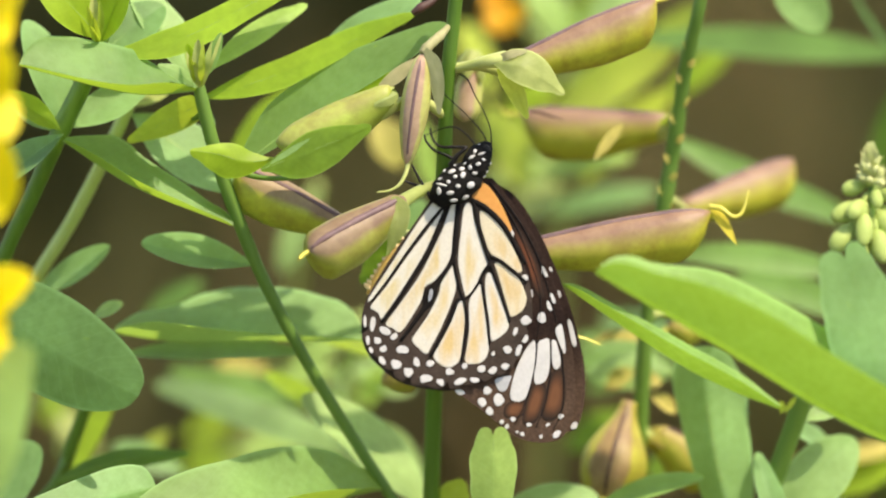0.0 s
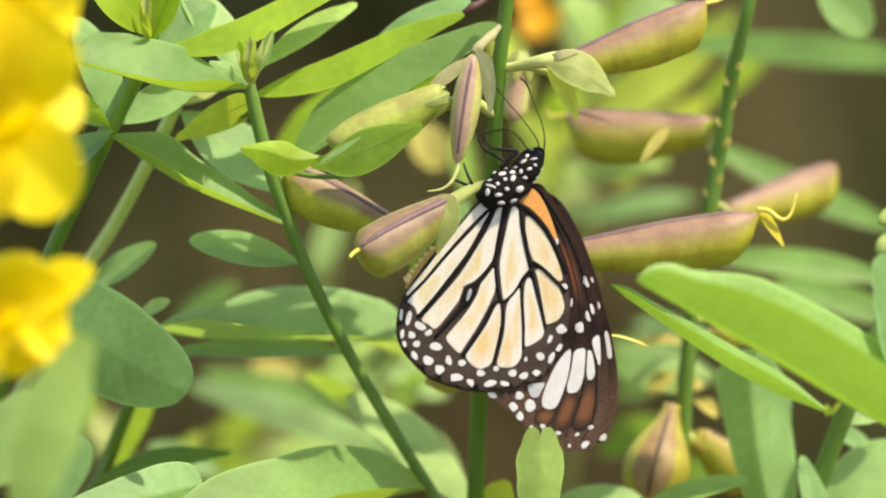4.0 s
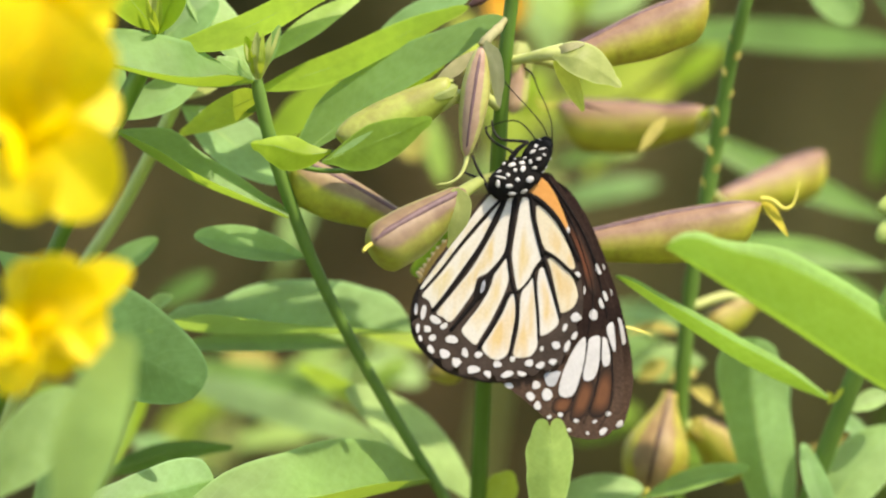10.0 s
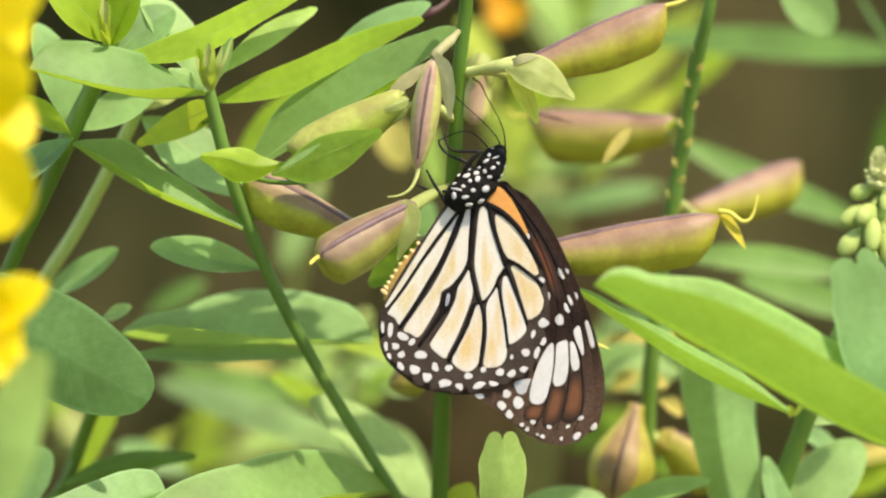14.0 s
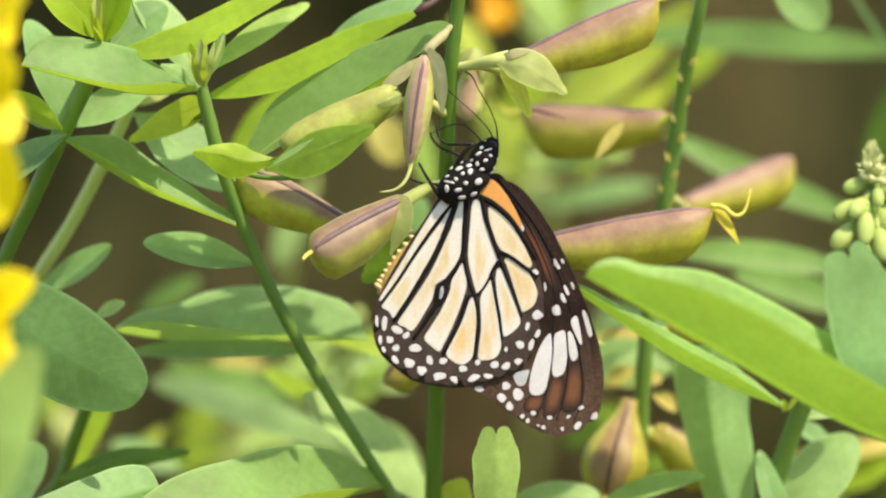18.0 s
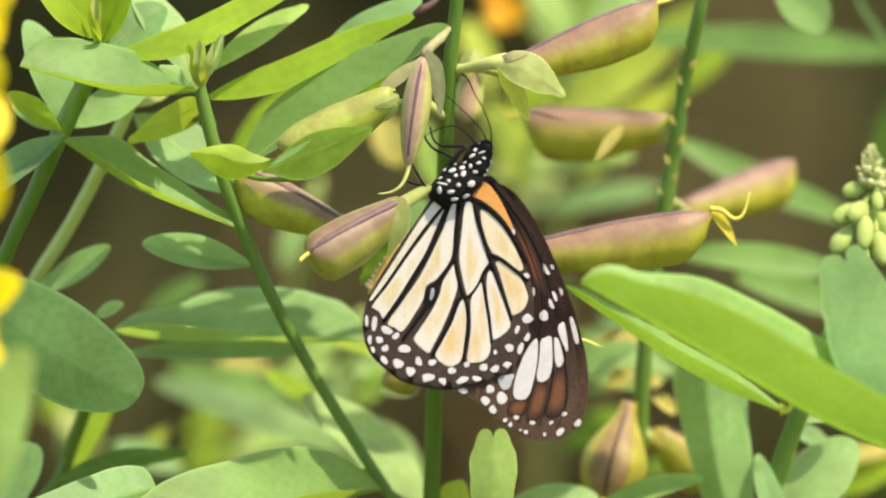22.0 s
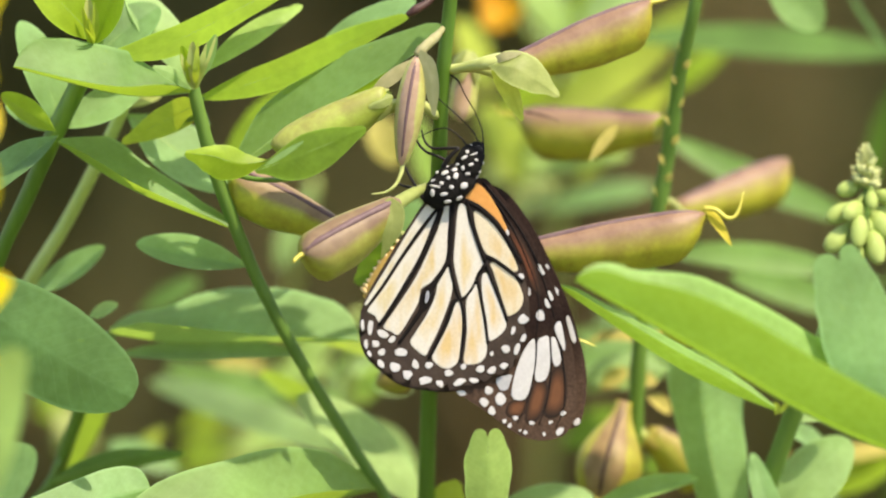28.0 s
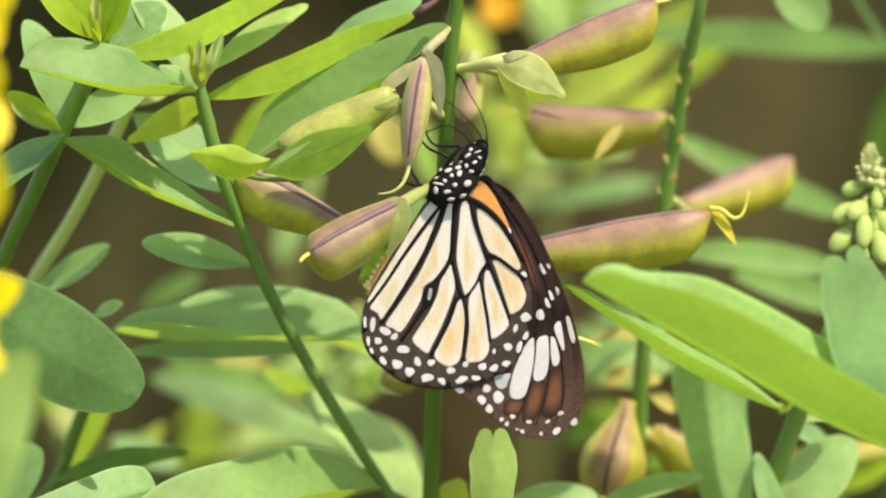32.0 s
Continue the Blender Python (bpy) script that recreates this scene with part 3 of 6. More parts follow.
def pod_body(length, width, bulge, slim=0.85, spindle=None):
    bm = bmesh.new()
    uv = bm.loops.layers.uv.new("UVMap")
    nx, seg, grid, info = 24, 18, [], {}
    for i in range(nx + 1):
        s = i / nx
        r = width / 2 * (spindle(s) if spindle else pod_radius(s))
        row = []
        for j in range(seg):
            a = 2 * math.pi * j / seg
            y, z = math.cos(a) * r * slim, math.sin(a) * r
            z += 0 if spindle else (width / 2 - r) * 0.75  # the upper seam runs straight, the belly hangs
            z *= 1 + 0.04 * noise.noise(Vector((s * 4, a, length * 90)))
            v = bm.verts.new((s * length, y, z + bulge * 4 * s * (1 - s)))
            info[v] = (s, 0.5 + 0.5 * math.sin(a))
            row.append(v)
        grid.append(row)
    for a, b in zip(grid, grid[1:]):
        for j in range(seg):
            bm.faces.new((a[j], b[j], b[(j + 1) % seg], a[(j + 1) % seg]))
    bm.faces.new(grid[0])
    bm.faces.new(grid[-1][::-1])
    for face in bm.faces:
        for loop in face.loops:
            loop[uv].uv = info[loop.vert]
    return bm


def pod(plant, base, tip, width, face=(0, 0.85, 0.5), bulge=0.0, mat=None, sepals=True, style=1.0, stalk=None, seam=True, dry=False, hood=1.0, slim=0.85, spindle=None, name="seed_pod", label=""):
    """An inflated pod from its calyx to its beak, with seam, sepals, withered style and stalk."""
    m = basis(base, tip, face)
    L, W, b = (tip - base).length, width / 1000, bulge / 1000
    ob = part(name, pod_body(L, W, b, slim, spindle), mat or POD, plant, label, m)
    if seam:
        line = [Vector((s * L, 0, W / 2 * (spindle(s) if spindle else pod_radius(s) * 0.25 + 0.75) + b * 4 * s * (1 - s) - 0.0003)) for s in (0.06, 0.15, 0.3, 0.5, 0.7, 0.85, 0.97)]
        part("seam", tube(line, [r * seam for r in (0.0004, 0.0006, 0.0006, 0.0006, 0.0005, 0.0005, 0.0003)], 6, 4), TWIG if dry else SUTURE, ob, "", m)
    end = Vector((L, 0, W * 0.36))
    if style:
        k = style * 0.0065
        part("style", tube([end - Vector((0.001, 0, 0)), end + Vector((k * 0.4, 0, -k * 0.1)), end + Vector((k * 0.8, 0.0005, 0)), end + Vector((k, 0.001, k * 0.5))], [0.00045, 0.0004, 0.00028, 0.0001], 6, 5), STYLE, ob, "", m)
    if sepals:
        for j in range(5):
            a = 2 * math.pi * j / 5 + 0.6
            out = Vector((0, math.cos(a), math.sin(a)))
            lm = m @ Matrix.Translation(out * W * 0.16 + Vector((-0.0008, 0, W * 0.14))) @ Matrix((Vector((0.955, out.y * 0.295, out.z * 0.295)), Vector((0, -out.z, out.y)), Vector((-0.295, out.y * 0.955, out.z * 0.955)))).transposed().to_4x4()
            part("sepal", blade(min(L * 0.5, W * 1.15) * hood, W * 0.62 * hood, -24, 0.0009 * hood, 0.75, 0.8, nx=10, seed=j), CALYX_DRY if dry else CALYX, ob, "", lm)
    if stalk is not None:
        mid = (base + stalk) / 2 + Vector((0, 0, 0.0015))
        part("stalk", tube([stalk, mid, base + (tip - base) * 0.05], [0.0009, 0.0009, 0.0013], 8, 5), STALK, ob)
    return ob


# ---- ground ----
def ground():
    bm = bmesh.new()
    n, rows = 40, []
    for i in range(n + 1):
        row = []
        for j in range(n + 1):
            x, y = ((2 * k / n - 1) for k in (i, j))
            x, y = math.copysign(abs(x) ** 4 * 1500 + abs(x) * 6, x), math.copysign(abs(y) ** 4 * 1500 + abs(y) * 6, y)
            near = max(0, 1 - math.hypot(x, y) / 60)
            z = near * 0.06 * noise.noise(Vector((x * 0.9, y * 0.9, 0))) * min(1, math.hypot(x, y))
            row.append(bm.verts.new((x, y + 1, z)))
        rows.append(row)
    for a, b in zip(rows, rows[1:]):
        for j in range(n):
            bm.faces.new((a[j], b[j], b[j + 1], a[j + 1]))
    ob = part("ground", bm, SOIL)
    tagged(ob, "dry brown soil with sparse litter, out of focus", "ground", kind="structure")


ground()


def undergrowth(name, label, count, near, far, tall, mat, seed, spread=1.0):
    """Blades of grass and straw standing on the soil behind the plants, one mesh."""
    rng = random.Random(seed)
    bm = bmesh.new()
    for k in range(count * 4):
        y = rng.uniform(near, far)
        x = rng.uniform(-1, 1) * (0.25 + 0.16 * y) * spread
        if k >= count:  # the meadow goes on all round, thinner
            x, y = rng.uniform(-3, 3), rng.uniform(-3, 6)
            if abs(x) < 0.45 + 0.16 * abs(y) and y > -1.6:
                continue
        h, w, a = tall * rng.uniform(0.4, 1.1), rng.uniform(0.002, 0.006), rng.uniform(0, math.pi)
        lean = Vector((rng.uniform(-0.5, 0.5), rng.uniform(-0.5, 0.5), 0)) * h
        side = Vector((math.cos(a), math.sin(a), 0)) * w
        p = Vector((x, y, -0.02))
        a1, a2 = bm.verts.new(p - side), bm.verts.new(p + side)
        q = p + Vector((0, 0, h * 0.6)) + lean * 0.3
        b1, b2 = bm.verts.new(q - side * 0.8), bm.verts.new(q + side * 0.8)
        c = bm.verts.new(p + Vector((0, 0, h)) + lean)
        bm.faces.new((a1, a2, b2, b1))
        bm.faces.new((b1, b2, c))
    tagged(part(name, bm, mat), label, "grass", kind="stuff")


def clumps(name, label, places, count, tall, mat, seed):
    """Dense tufts at a few places, one mesh."""
    rng = random.Random(seed)
    bm = bmesh.new()
    places = list(places)
    while len(places) < 22:  # more of them over the meadow around
        x, y = rng.uniform(-3, 3), rng.uniform(-3, 5)
        if abs(x) > 0.6 + 0.16 * abs(y):
            places.append((x, y, rng.uniform(0.04, 0.1)))
    for x, y, r in places:
        for _ in range(count):
            a, q = rng.uniform(0, 2 * math.pi), r * math.sqrt(rng.random())
            p = Vector((x + math.cos(a) * q, y + math.sin(a) * q, -0.02))
            h, w = tall * rng.uniform(0.5, 1.1), rng.uniform(0.003, 0.007)
            lean = Vector((math.cos(a), math.sin(a), 0)) * h * rng.uniform(0.05, 0.45)
            side = Vector((math.cos(a * 3), math.sin(a * 3), 0)) * w
            v = [bm.verts.new(k) for k in (p - side, p + side, p + side + Vector((0, 0, h * 0.55)) + lean * 0.3, p - side + Vector((0, 0, h * 0.55)) + lean * 0.3, p + Vector((0, 0, h)) + lean)]
            bm.faces.new(v[:4])
            bm.faces.new((v[3], v[2], v[4]))
    tagged(part(name, bm, mat), label, "grass", kind="stuff")


clumps("grass_tufts", "dark olive grass tufts standing on the soil", ((-0.20, 1.35, 0.08), (-0.10, 1.7, 0.05), (0.24, 1.5, 0.07), (0.30, 1.9, 0.08), (0.02, 2.3, 0.06), (-0.32, 2.2, 0.10), (0.32, 2.6, 0.05)), 260, 0.42, GRASS, 21)
clumps("straw_tufts", "pale brown dry grass tufts standing on the soil", ((-0.13, 1.5, 0.03), (0.12, 1.6, 0.05), (0.19, 2.2, 0.06), (-0.04, 1.9, 0.04)), 160, 0.36, STRAW, 22)
# Tufts added to darken the left background; the shade is in their colour.
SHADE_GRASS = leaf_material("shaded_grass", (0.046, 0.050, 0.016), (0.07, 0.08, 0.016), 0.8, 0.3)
clumps("dark_tufts", "dense distant grass tufts, shade put into their dark green colour", ((-0.10, 2.3, 0.045), (-0.16, 2.5, 0.05), (-0.21, 2.1, 0.04), (-0.05, 2.7, 0.04), (-0.27, 2.2, 0.05), (-0.24, 2.6, 0.04), (-0.30, 1.9, 0.04), (-0.245, 1.8, 0.02)), 300, 0.60, SHADE_GRASS, 23)
undergrowth("dry_grass", "dry straw-coloured grass blades standing on brown soil", 2500, 1.5, 4.5, 0.16, STRAW, 3)
undergrowth("green_grass", "low green grass tufts on brown soil", 1500, 1.6, 4.6, 0.2, GRASS, 5)

# ---- plants ----
def plant(name, x, y, label, group="rattlepod plants"):
    return thing(name, (x, y, 0), label, "plant", group)


# the main stem, on which the butterfly hangs
main = plant("rattlepod_plant", -0.004, 0.085, "green rattlepod plant with upright stem and purple-blushed pods")
stem(main, [V(2.8, 49.4, -2.2), V(2.0, 41.6, 0.0), V(0.9, 30.8, 2.2), V(0.1, 14.1, 7.6), V(-0.9, -7.9, 14.3), V(-1.6, -26.3, 22.1), V(-2.2, -46.9, 29.0)], [1.15, 1.25, 1.3, 1.4, 1.45, 1.5, 1.6], STEM)
pod(main, V(-3.5, 34.0, -5.4), V(-6.4, 14.0, -4.3), 6.0, (-0.12, 0.1, 1), 0.2, POD_PINK, style=0, seam=0.7, sepals=False, spindle=spindle_radius, label="young pink-striped pod hanging from the stem")
part("calyx_tube", tube([V(1.0, 39.0, 0.0), V(-0.6, 37.1, -3.0), V(-2.4, 35.4, -5.0), V(-3.6, 34.0, -5.6)], [0.0005, 0.0008, 0.0010, 0.0009], 10, 5, knob=0.3), CALYX_ROSE, main, "pale rosy withered calyx tube")
lobed_leaf(main, [V(-3.0, 34.9, -6.5), V(-1.2, 30.2, -7.0), V(-0.6, 23.4, -6.5)], (0.8, 1.4, 1.4, 1.0, 0.5), (0.8, 1.4, 1.3, 1.0, 0.5), (-25, 20), CALYX_GREY, name="sepal")
part("tendril", tube([V(-6.0, 15.8, -4.3), V(-6.4, 13.4, -4.8), V(-7.5, 11.3, -5.4), V(-9.2, 10.2, -5.4), V(-11.5, 9.9, -5.4)], [0.00045, 0.00035, 0.00028, 0.0002, 0.0001], 8, 5), STALK, main, "curled pale green style")
part("filament", tube([V(15.8, 25.1, 33.6), V(18.5, 24.5, 32.4), V(22.1, 23.3, 32.4)], [0.0002, 0.0003, 0.0001], 6, 4), TWIG, main)
pod(main, V(-7.9, 25.5, -3.2), V(-27.7, 15.7, -3.2), 9.6, (-0.3, 0.8, 0.5), 0.6, POD_GREEN, style=0, hood=0.45, stalk=V(0.2, 23.5, 4.3), seam=False, label="unripe yellow-green pod")
pod(main, V(-7.1, 6.5, -3.2), V(-23.6, -2.6, -12.0), 10.8, (-0.42, 0.22, 1.0), 0.2, POD_FRONT, style=0.45, seam=1.2, sepals=False)
part("pedicel", tube([V(-0.2, 11.5, 6.5), V(-3.8, 10.3, 2.0), V(-7.9, 7.7, -3.0)], [0.0009, 0.0010, 0.0014], 10, 5), CALYX, main)
lobed_leaf(main, [V(-8.2, 9.2, -8.0), V(-7.9, 4.2, -9.5), V(-9.7, -1.2, -8.0)], (1.8, 2.2, 1.9, 1.0, 0.4), (1.6, 2.2, 1.9, 1.0, 0.4), (-20, 25), CALYX, name="sepal")
lobed_leaf(main, [V(-6.6, 2.3, 14.0), V(-10.2, -1.7, 15.0), V(-14.7, -6.0, 16.0)], (1.4, 2.6, 3.0, 2.4, 1.2), (1.4, 2.6, 3.0, 2.4, 1.2), (-10, 10), LEAF_OLIVE)
pod(main, V(-17.4, 1.8, 11.5), V(-37.9, 12.3, 8.0), 9.4, (0.25, 0.68, 0.7), 0.3, POD_LIGHT, style=0.9, sepals=False, stalk=V(-0.4, 1.1, 10.9))
pod(main, V(11.6, -3.2, 10.9), V(47.8, 3.4, 13.1), 10.0, (0.1, 0.9, 0.45), 0.3, POD, style=0, sepals=False, stalk=V(0.1, 4.6, 9.8))
part("style", tube([V(47.2, 7.5, 12.0), V(49.3, 7.2, 11.5), V(51.4, 5.7, 11.0), V(53.1, 6.6, 11.0), V(54.2, 10.4, 11.5)], [0.0005, 0.00045, 0.0004, 0.0003, 0.0001], 8, 5), STYLE, main, "curled yellow style with a brown tip")
pod(main, V(12.0, 29.9, 7.0), V(38.6, 41.3, 10.9), 9.2, (-0.1, 0.9, 0.42), 0.3, POD, style=1.0, stalk=V(1.1, 31.6, 2.2), sepals=False)
part("pedicel", tube([V(2.0, 31.6, 2.2), V(5.1, 32.2, 0.0), V(8.2, 32.8, -2.0), V(11.0, 33.1, -2.0)], [0.0007, 0.0009, 0.0012, 0.0016], 10, 5), STALK, main)
lobed_leaf(main, [V(8.6, 32.7, -3.0), V(14.4, 31.5, -5.0), V(21.2, 27.0, -2.0)], (1.2, 2.6, 3.3, 2.4, 1.0), (1.0, 2.4, 3.1, 2.3, 0.9), (-38, 10), CALYX, name="sepal")
lobed_leaf(main, [V(9.5, 32.5, 1.0), V(12.6, 27.8, 2.0), V(14.9, 22.8, 3.0)], (1.0, 1.6, 1.7, 1.2, 0.6), (0.8, 1.4, 1.6, 1.2, 0.6), (-10, 10), CALYX_DEEP, name="sepal")
lobed_leaf(main, [V(9.0, 32.9, -2.5), V(11.5, 33.9, -4.0), V(14.7, 34.5, -3.5)], (0.4, 0.6, 0.7, 0.6, 0.3), (0.4, 0.7, 0.8, 0.6, 0.3), (-25, 15), CALYX_ROSE, name="sepal")
pod(main, V(5.5, 35.3, 27.8), V(3.9, 23.0, 27.8), 6.0, (0, 0.2, 1), 0.2, POD_PINK, style=0, seam=False)
pod(main, V(0.6, -15.3, 33.6), V(-9.7, -25.6, 35.9), 7.0, (0, 0.7, 0.6), 0.2, POD_DRY, style=0)
leaf(main, V(-4.1, 33.6, -3.2), V(-11.4, 27.7, -3.2), 2.6, (0, 0.3, 0.9), 5, 0.4, mat=CALYX_ROSE, rib=False, name="bract")
leaf(main, V(18.1, -14.9, 10.9), V(28.2, -17.1, 10.9), 0.55, (0, 0.7, 0.7), 20, 1.2, mat=STYLE, rib=False, name="tendril")
lobed_leaf(main, [V(8.6, -48.9, 4.3), V(8.9, -40.9, 3.0), V(8.8, -32.7, 2.2)], (2.8, 3.6, 4.1, 4.2, 3.3), (2.4, 3.2, 3.8, 4.2, 3.3), (-8, -14), LEAF_LIME, notch=1.5, label="young yellow-green leaf with a notched tip")

lobed_leaf(main, [V(-1.7, -49.8, 29.0), V(1.4, -45.1, 27.0), V(3.6, -41.5, 24.4)], (1.4, 2.2, 2.7, 2.2, 1.2), (1.4, 2.2, 3.1, 2.7, 1.4), (-20, 20), LEAF_YELLOW)
leaf(main, V(6.8, -50.2, 33.6), V(28.3, -45.0, 33.6), 8.5, (0, 0.6, 0.7), 10, 2, 1.2, LEAF_PALE)

# the leafy stem that leans beside it
leafy = plant("leafy_rattlepod_plant", 0.03, 0.09, "leaning rattlepod stem with grey-green folded leaves")
stem(leafy, [V(-43.2, 34.1, -2.2), V(-42.9, 29.8, 0.0), V(-42.2, 25.8, 1.1), V(-40.3, 18.0, 3.3), V(-37.7, 9.6, 5.4), V(-32.9, -2.9, 9.8), V(-27.3, -14.5, 14.3), V(-21.1, -25.6, 18.7), V(-14.6, -36.4, 23.3), V(-8.1, -46.8, 27.8)], [0.3, 0.95, 1.2, 1.25, 1.25, 1.15, 1.1, 1.05, 1.05, 1.05], STEM_LIGHT)
lobed_leaf(leafy, [V(-43.2, 27.8, 0.0), V(-51.0, 27.0, -3.0), V(-58.9, 28.0, -7.0), V(-73.5, 31.8, -10.0)], (2.6, 4.6, 7.4, 7.8, 6.7), (-1.2, -1.7, -1.2, -0.7, -0.4), (-40, 78), LEAF_FOLD_SHADE, tip=0.45)
lobed_leaf(leafy, [V(-19.8, 50.7, 6.0), V(-33.7, 43.1, 3.0), V(-45.6, 37.0, 1.5), V(-58.4, 33.5, 1.0)], (1.2, 2.0, 2.4, 2.4, 1.4), (1.2, 2.0, 2.5, 2.5, 1.4), (-15, 22), LEAF_BRIGHT)
lobed_leaf(leafy, [V(-40.8, 31.6, 5.0), V(-35.7, 35.6, 7.0), V(-29.8, 39.6, 10.0), V(-24.0, 43.4, 13.0)], (1.0, 2.0, 2.6, 2.2, 1.2), (0.5, 1.1, 1.5, 1.1, 0.7), (-30, 20), LEAF_SOFT)
lobed_leaf(leafy, [V(-41.9, 26.9, 9.0), V(-28.8, 31.0, 9.0), V(-16.8, 36.5, 9.0), V(-5.0, 41.5, 8.7)], (1.4, 2.4, 2.5, 2.2, 1.3), (1.6, 2.6, 2.3, 1.7, 0.9), (-20, 10), LEAF_BRIGHT)
lobed_leaf(leafy, [V(-42.1, 25.8, 3.0), V(-48.7, 22.7, 9.0), V(-56.1, 19.1, 13.0)], (2.0, 2.5, 2.4, 1.6, 0.8), (2.0, 2.6, 2.5, 1.8, 0.9), (25, -35), LEAF_YELLOW)
lobed_leaf(leafy, [V(-43.1, 28.2, -1.0), V(-46.2, 30.7, -3.0), V(-49.7, 32.1, -4.0)], (0.6, 1.0, 1.2, 0.9, 0.5), (0.5, 0.9, 1.1, 0.9, 0.5), (-25, 10), LEAF_PALE)
lobed_leaf(main, [V(-17.3, 26.3, 14.0), V(-12.0, 30.3, 14.0), V(-7.0, 34.5, 14.0)], (0.6, 1.1, 1.3, 1.1, 0.6), (0.6, 1.1, 1.3, 1.1, 0.6), (-20, 10), LEAF_BRIGHT)
lobed_leaf(leafy, [V(-36.2, 14.1, 7.0), V(-24.7, 23.1, 6.5), V(-13.7, 31.6, 5.5), V(1.1, 39.4, 5.0)], (3.0, 5.8, 5.4, 3.6, 2.4), (0.8, 1.6, 2.2, 2.6, 1.7), (-38, 40), LEAF_FOLD_SHADE)
leaf(leafy, V(-22.4, 35.1, 15.0), V(-3.9, 44.4, 15.0), 8.0, (-0.3, 0.6, 0.7), 8, 0.6, 1.1, LEAF_GREY)
lobed_leaf(leafy, [V(-29.2, 15.8, -2.0), V(-34.3, 15.2, -4.0), V(-39.2, 16.5, -6.0), V(-43.9, 17.0, -8.6)], (0.6, 1.7, 2.6, 1.5, 0.7), (0.6, 1.8, 3.6, 2.8, 1.3), (-30, -15), LEAF_BRIGHT)
lobed_leaf(leafy, [V(-29.9, 14.7, -12.0), V(-26.7, 16.7, -13.0), V(-23.0, 19.0, -14.0)], (0.2, 0.4, 0.5, 0.4, 0.2), (0.2, 0.4, 0.5, 0.4, 0.2), (-30, 20), LEAF_PALE)
lobed_leaf(leafy, [V(-31.6, 13.8, -8.6), V(-22.4, 17.2, -8.6), V(-12.4, 21.3, -8.6)], (0.8, 1.9, 3.2, 2.4, 1.1), (1.4, 3.5, 4.2, 2.8, 1.3), (-10, -5), LEAF_OLIVE)
leaf(leafy, V(-42.9, 29.8, 0.0), V(-44.7, 35.8, -3.2), 2.6, (-0.2, 0.2, 1), 25, 0.3, 0.9, LEAF_BRIGHT)
leaf(leafy, V(-42.7, 29.8, 0.0), V(-42.7, 36.5, -4.3), 2.2, (0.1, 0.2, 1), 25, 0.2, 0.9, STALK)
leaf(leafy, V(-42.5, 29.6, 0.0), V(-38.7, 37.8, -2.2), 2.8, (0.3, 0.2, 1), 25, 0.3, 0.9, LEAF_PALE)
leaf(leafy, V(-43.1, 28.9, 11.0), V(-55.7, 46.9, 15.0), 8.5, (0.4, 0.3, 0.8), 10, 0.4, 1.15, LEAF_PALE)
for q, w, f in ((V(-44.1, 33.7, -5.4), 1.4, (-0.3, 0.1, 1)), (V(-41.9, 34.3, -5.4), 1.3, (0.2, 0.1, 1)), (V(-43.2, 32.5, -6.4), 1.6, (0, 0.1, 1)), (V(-41.2, 32.5, -5.4), 1.4, (0.4, 0.2, 0.9))):
    leaf(leafy, V(-42.8, 29.1, -2.2), q, w, f, 30, 0.2, 0.85, LEAF_YELLOW, rib=False, name="bud_scale")

lobed_leaf(leafy, [V(-42.7, 28.2, -2.0), V(-43.8, 31.1, -4.0), V(-44.8, 34.6, -4.0)], (0.3, 0.5, 0.5, 0.4, 0.2), (0.3, 0.5, 0.5, 0.4, 0.2), (-20, 25), CALYX, name="bud_scale", tip=1.0)
lobed_leaf(leafy, [V(-42.4, 28.2, -3.0), V(-42.9, 32.0, -6.0), V(-43.1, 35.9, -6.0)], (0.3, 0.5, 0.5, 0.4, 0.2), (0.3, 0.5, 0.5, 0.4, 0.2), (-10, 30), CALYX, name="bud_scale", tip=1.0)
lobed_leaf(leafy, [V(-42.2, 28.4, -3.0), V(-41.9, 32.3, -7.0), V(-41.7, 36.5, -6.0)], (0.3, 0.5, 0.6, 0.4, 0.2), (0.3, 0.5, 0.6, 0.4, 0.2), (-25, 20), LEAF_YELLOW, name="bud_scale", tip=1.0)
lobed_leaf(leafy, [V(-42.1, 28.4, -3.0), V(-41.1, 32.2, -6.0), V(-40.2, 36.4, -5.0)], (0.3, 0.5, 0.6, 0.4, 0.2), (0.3, 0.5, 0.6, 0.4, 0.2), (-25, 20), CALYX, name="bud_scale", tip=1.0)
lobed_leaf(leafy, [V(-42.1, 28.2, -2.0), V(-40.2, 32.8, -4.0), V(-38.6, 37.7, -3.0)], (0.2, 0.3, 0.3, 0.3, 0.2), (0.2, 0.3, 0.3, 0.3, 0.2), (-20, 20), CALYX, name="bud_scale", tip=1.0)
lobed_leaf(leafy, [V(-42.2, 29.2, -6.0), V(-42.0, 31.3, -8.0), V(-42.2, 33.3, -8.0)], (0.3, 0.5, 0.5, 0.4, 0.2), (0.3, 0.5, 0.5, 0.4, 0.2), (-20, 20), LEAF_YELLOW, name="bud_scale", tip=1.0)

